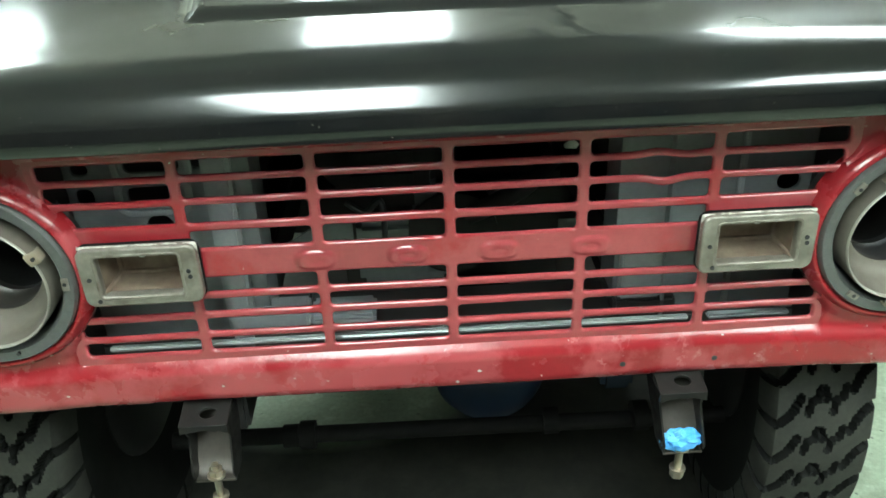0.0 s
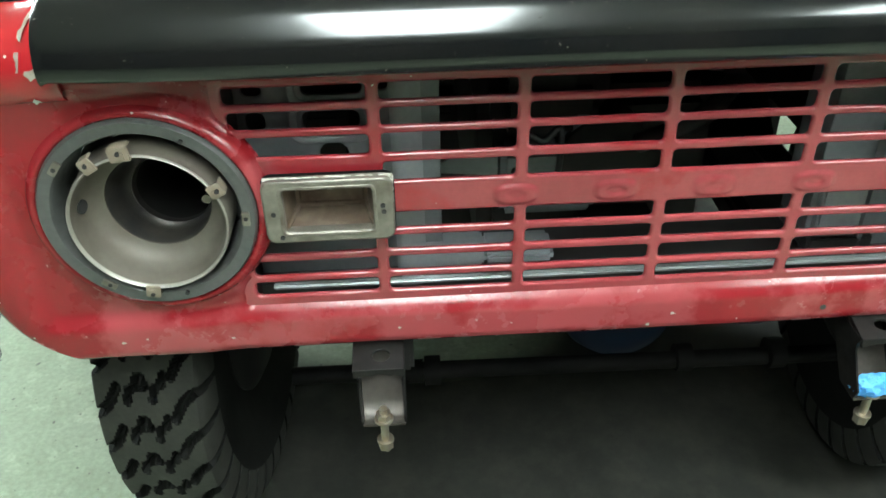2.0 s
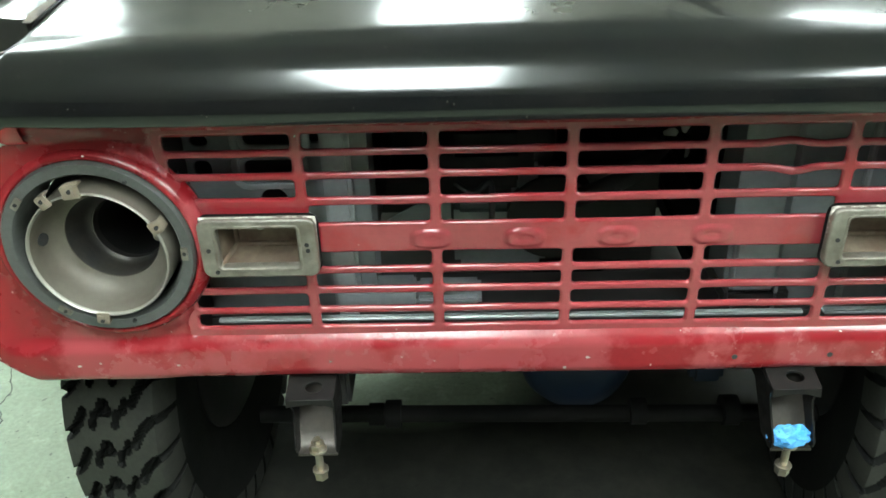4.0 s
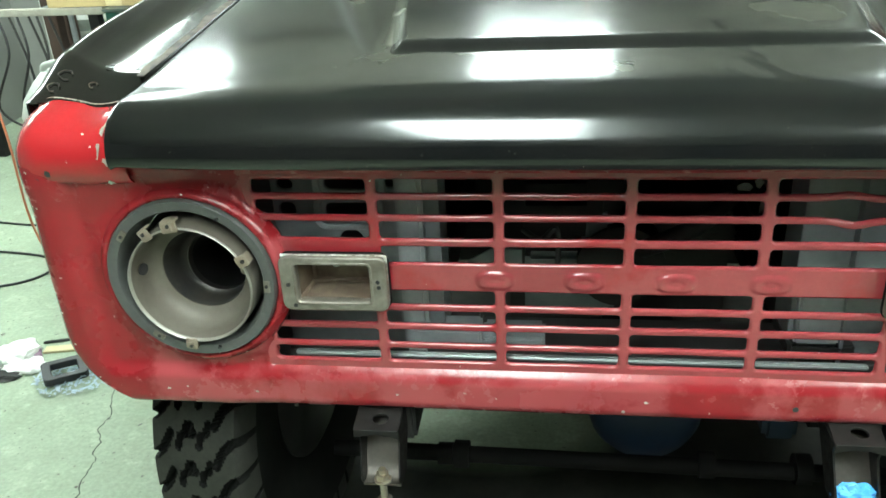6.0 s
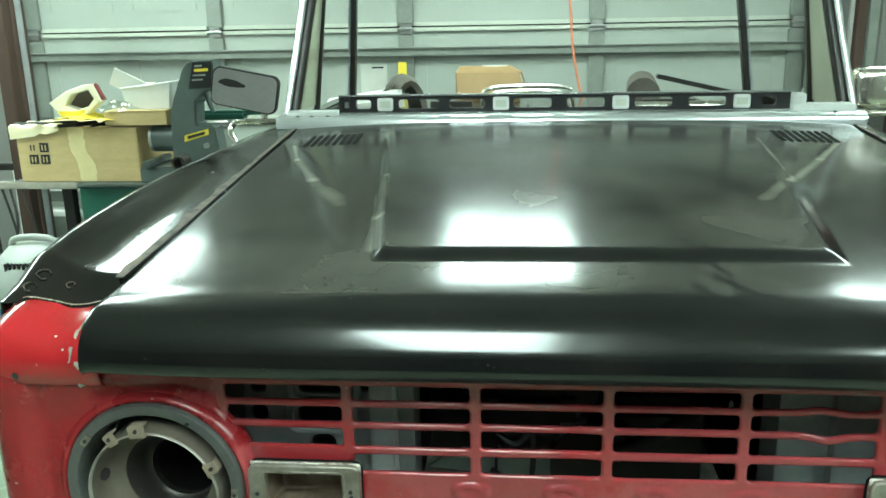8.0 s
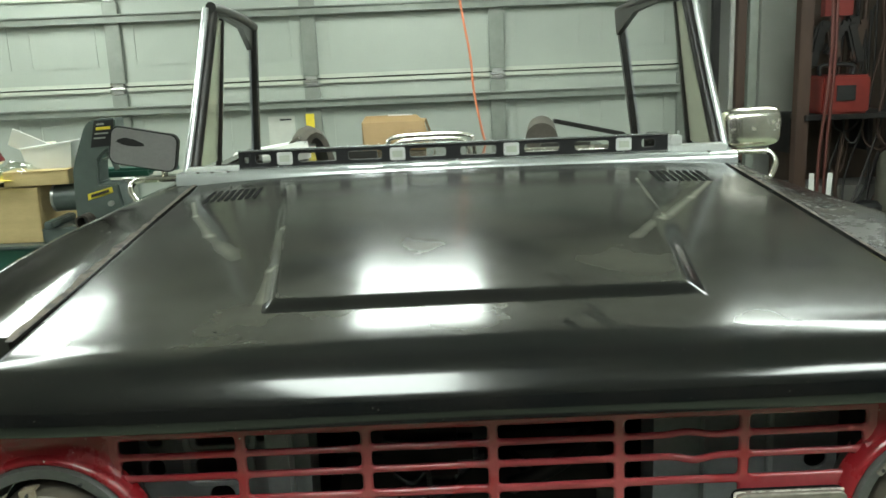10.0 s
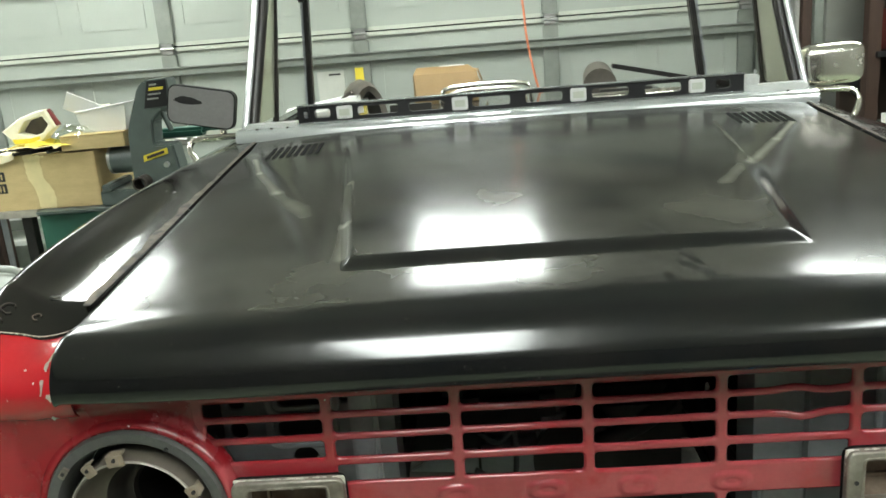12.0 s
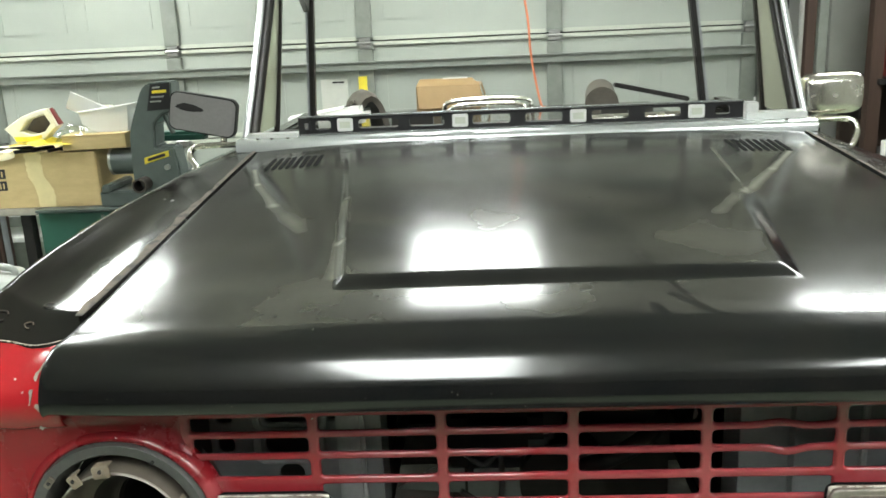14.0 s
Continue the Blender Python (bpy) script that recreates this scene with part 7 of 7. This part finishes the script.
tagged(link("red_hood", boxes((2.02, 2.17, 3.40, 3.55, 1.73, 1.98), bevel=0.05), RED_PLASTIC, smooth=50), "orange-red case hanging above the machine", "case")
for k in range(5):
    ob = link("dark_tool", boxes((-0.03, 0.03, -0.03, 0.03, -0.22 + 0.03 * (k % 3), 0), (-0.012, 0.05, -0.02, 0.02, -0.03, 0.03), bevel=0.012), (DARK, WOOD, DARK)[k % 3])
    ob.matrix_basis = pose(1.99 + 0.055 * k, 3.42 + 0.01 * k, 1.73 + 0.015 * (k % 2), 0, (14, -9, 22, -16, 6)[k], 0)
    tagged(ob, "dark tool hanging between red cases", "tool", group="hanging tools")
rng = random.Random(12)
for k in range(26):
    x = rng.uniform(2.2, 2.8)
    y = rng.uniform(3.44, 3.66)
    top = rng.uniform(1.7, 2.5)
    low = rng.uniform(0.5, 1.3)
    w = rng.uniform(0.04, 0.16)
    line = [(x, y, top), (x - w * 0.4, y - 0.03, (top + low) / 2 + 0.1), (x - w, y - 0.02, low + 0.12), (x - w * 0.3, y - 0.05, low), (x + w * 0.7, y, low + 0.15), (x + w * 0.6, y + 0.03, (top + low) / 2), (x + 0.05, y + 0.02, top)]
    if k % 3 == 0:
        line = [(x, y, top), (x + 0.03, y, 1.4), (x - 0.12, y - 0.05, 0.9), (x - 0.25 * rng.random() - 0.1, y - 0.1, 0.5), (x - 0.3, y - 0.1, 0.2)]
    tagged(link("hose", tube(line, rng.choice((0.006, 0.009, 0.012)), segs=8, smooth_steps=5), (HOSE, WOOD, DARK)[k % 3], smooth=60), "dark rubber hose hanging in loops in the tool corner", "hose", group="hanging hoses")
for k in range(2):
    tagged(link("red_hose", tube([(1.97 + 0.03 * k, 3.3, 2.2), (1.99 + 0.02 * k, 3.28, 1.6), (1.96 + 0.035 * k, 3.3, 1.0), (1.98 + 0.03 * k, 3.3, 0.4), (2.0 + 0.03 * k, 3.3, 0.008)], 0.009, segs=8), material("rusty_red", (0.10, 0.026, 0.02), 0.6, scale=15), smooth=60), "rusty red hose hanging beside the post", "hose", group="hanging red hoses")
tank = thing("gas_cylinder", "grey-green gas cylinder with a dark red valve cap", "gas cylinder", (2.42, 3.4, 0))
part("cylinder_body", revolve([(0.0, 0.0), (0.082, 0.0), (0.085, 0.02), (0.085, 0.98), (0.07, 1.04), (0.03, 1.07), (0.0, 1.07)], 32, axis="z"), TANK, tank, smooth=40)
part("valve_cap", revolve([(0.0, 1.075), (0.04, 1.075), (0.042, 1.13), (0.03, 1.19), (0.0, 1.2)], 24, axis="z"), material("dark_red_cap", (0.06, 0.013, 0.012), 0.5, scale=15), tank)
drum = thing("small_drum", "dark blue-black drum standing by the gas cylinder", "drum", (2.24, 3.3, 0))
part("drum_body", revolve([(0.0, 0.0), (0.07, 0.0), (0.07, 0.78), (0.05, 0.8), (0.0, 0.8)], 28, axis="z"), BLACK_PLASTIC, drum, smooth=40)
for k in range(2):
    ob = link("pale_stick", boxes((-0.012, 0.012, -0.006, 0.006, 0, 0.98), bevel=0.002), PAPER)
    ob.matrix_basis = pose(1.90 + 0.03 * k, 3.2, 0.0, 0, (-1, 3)[k], 0)
    tagged(ob, "pale strip of wood leaning in the tool corner", "strip", group="leaning strips")
cart = thing("steel_cabinet", "dull grey steel cabinet standing by the wall", "cabinet", (2.1, 3.55, 0))
part("cabinet_body", boxes((-0.18, 0.5, 0.0, 0.3, 0, 0.85), bevel=0.01), material("dull_grey_cabinet", (0.14, 0.135, 0.12), 0.6, scale=8), cart)

# stepladder
lad = thing("stepladder", "yellow fibreglass stepladder with aluminium steps", "stepladder", (1.91, 2.25, 0))


def rail(name, a, b, w, d, mat):
    a, b = Vector(a), Vector(b)
    bm = bmesh.new()
    box(bm, -w / 2, w / 2, -d / 2, -d / 2 + 0.006, 0, 1, bevel=0.002)
    box(bm, -w / 2, -w / 2 + 0.006, -d / 2, d / 2, 0, 1, bevel=0.002)
    box(bm, w / 2 - 0.006, w / 2, -d / 2, d / 2, 0, 1, bevel=0.002)
    for v in bm.verts:
        v.co = a.lerp(b, v.co.z) + Vector((v.co.x, v.co.y, 0))
    return part(name, bm, mat, lad)


left = ((-0.113, -0.02, 0.0), (0.088, 0.02, 1.92))
right = ((0.192, 0.0, 0.0), (0.285, 0.04, 1.92))
rail("front_rail", *left, 0.036, 0.05, YELLOW)
rail("front_rail", *right, 0.036, 0.05, YELLOW)
rail("rail_web", (-0.068, 0.035, 0.0), (0.131, 0.075, 1.92), 0.044, 0.03, YELLOW)
rail("rear_rail", (0.33, 0.20, 0.0), (0.37, 0.26, 1.88), 0.03, 0.02, YELLOW)
for k in range(7):
    z = 0.265 + 0.26 * k
    f = z / 1.92
    a = Vector(left[0]).lerp(Vector(left[1]), f)
    b = Vector(right[0]).lerp(Vector(right[1]), f)
    d = (b - a).normalized()
    n = Vector((-d.y, d.x, 0)).normalized() * 0.075
    bm = bmesh.new()
    q = [a + d * 0.004, b - d * 0.02, b - d * 0.02 + n, a + d * 0.004 + n]
    q = [v + Vector((0, -0.03, -0.02 + lift)) for v, lift in zip(q, (-0.012, 0.022, 0.022, -0.012))]
    lo = [bm.verts.new(v) for v in q]
    hi = [bm.verts.new(v + Vector((0, 0, 0.055))) for v in q]
    bm.faces.new(hi)
    bm.faces.new(lo[::-1])
    for i in range(4):
        j = (i + 1) % 4
        bm.faces.new((lo[i], lo[j], hi[j], hi[i]))
    bmesh.ops.recalc_face_normals(bm, faces=bm.faces)
    part("step", bm, ALU, lad)
part("rail_label", boxes((0.185, 0.235, 0.118, 0.121, 0.92, 1.07)), BLACK_PLASTIC, lad)
part("top_cap", boxes((0.08, 0.3, 0.02, 0.28, 1.92, 1.96), bevel=0.01), BLACK_PLASTIC, lad)

tube_thing = thing("chrome_tube", "short bright metal tube lying behind the spirit level", "metal tube", (0.33, 1.272, 1.3635))
part("tube_body", rod(bmesh.new(), (-0.17, 0, 0), (0.16, 0.008, 0), 0.0125, segs=20), CHROME, tube_thing, smooth=60)
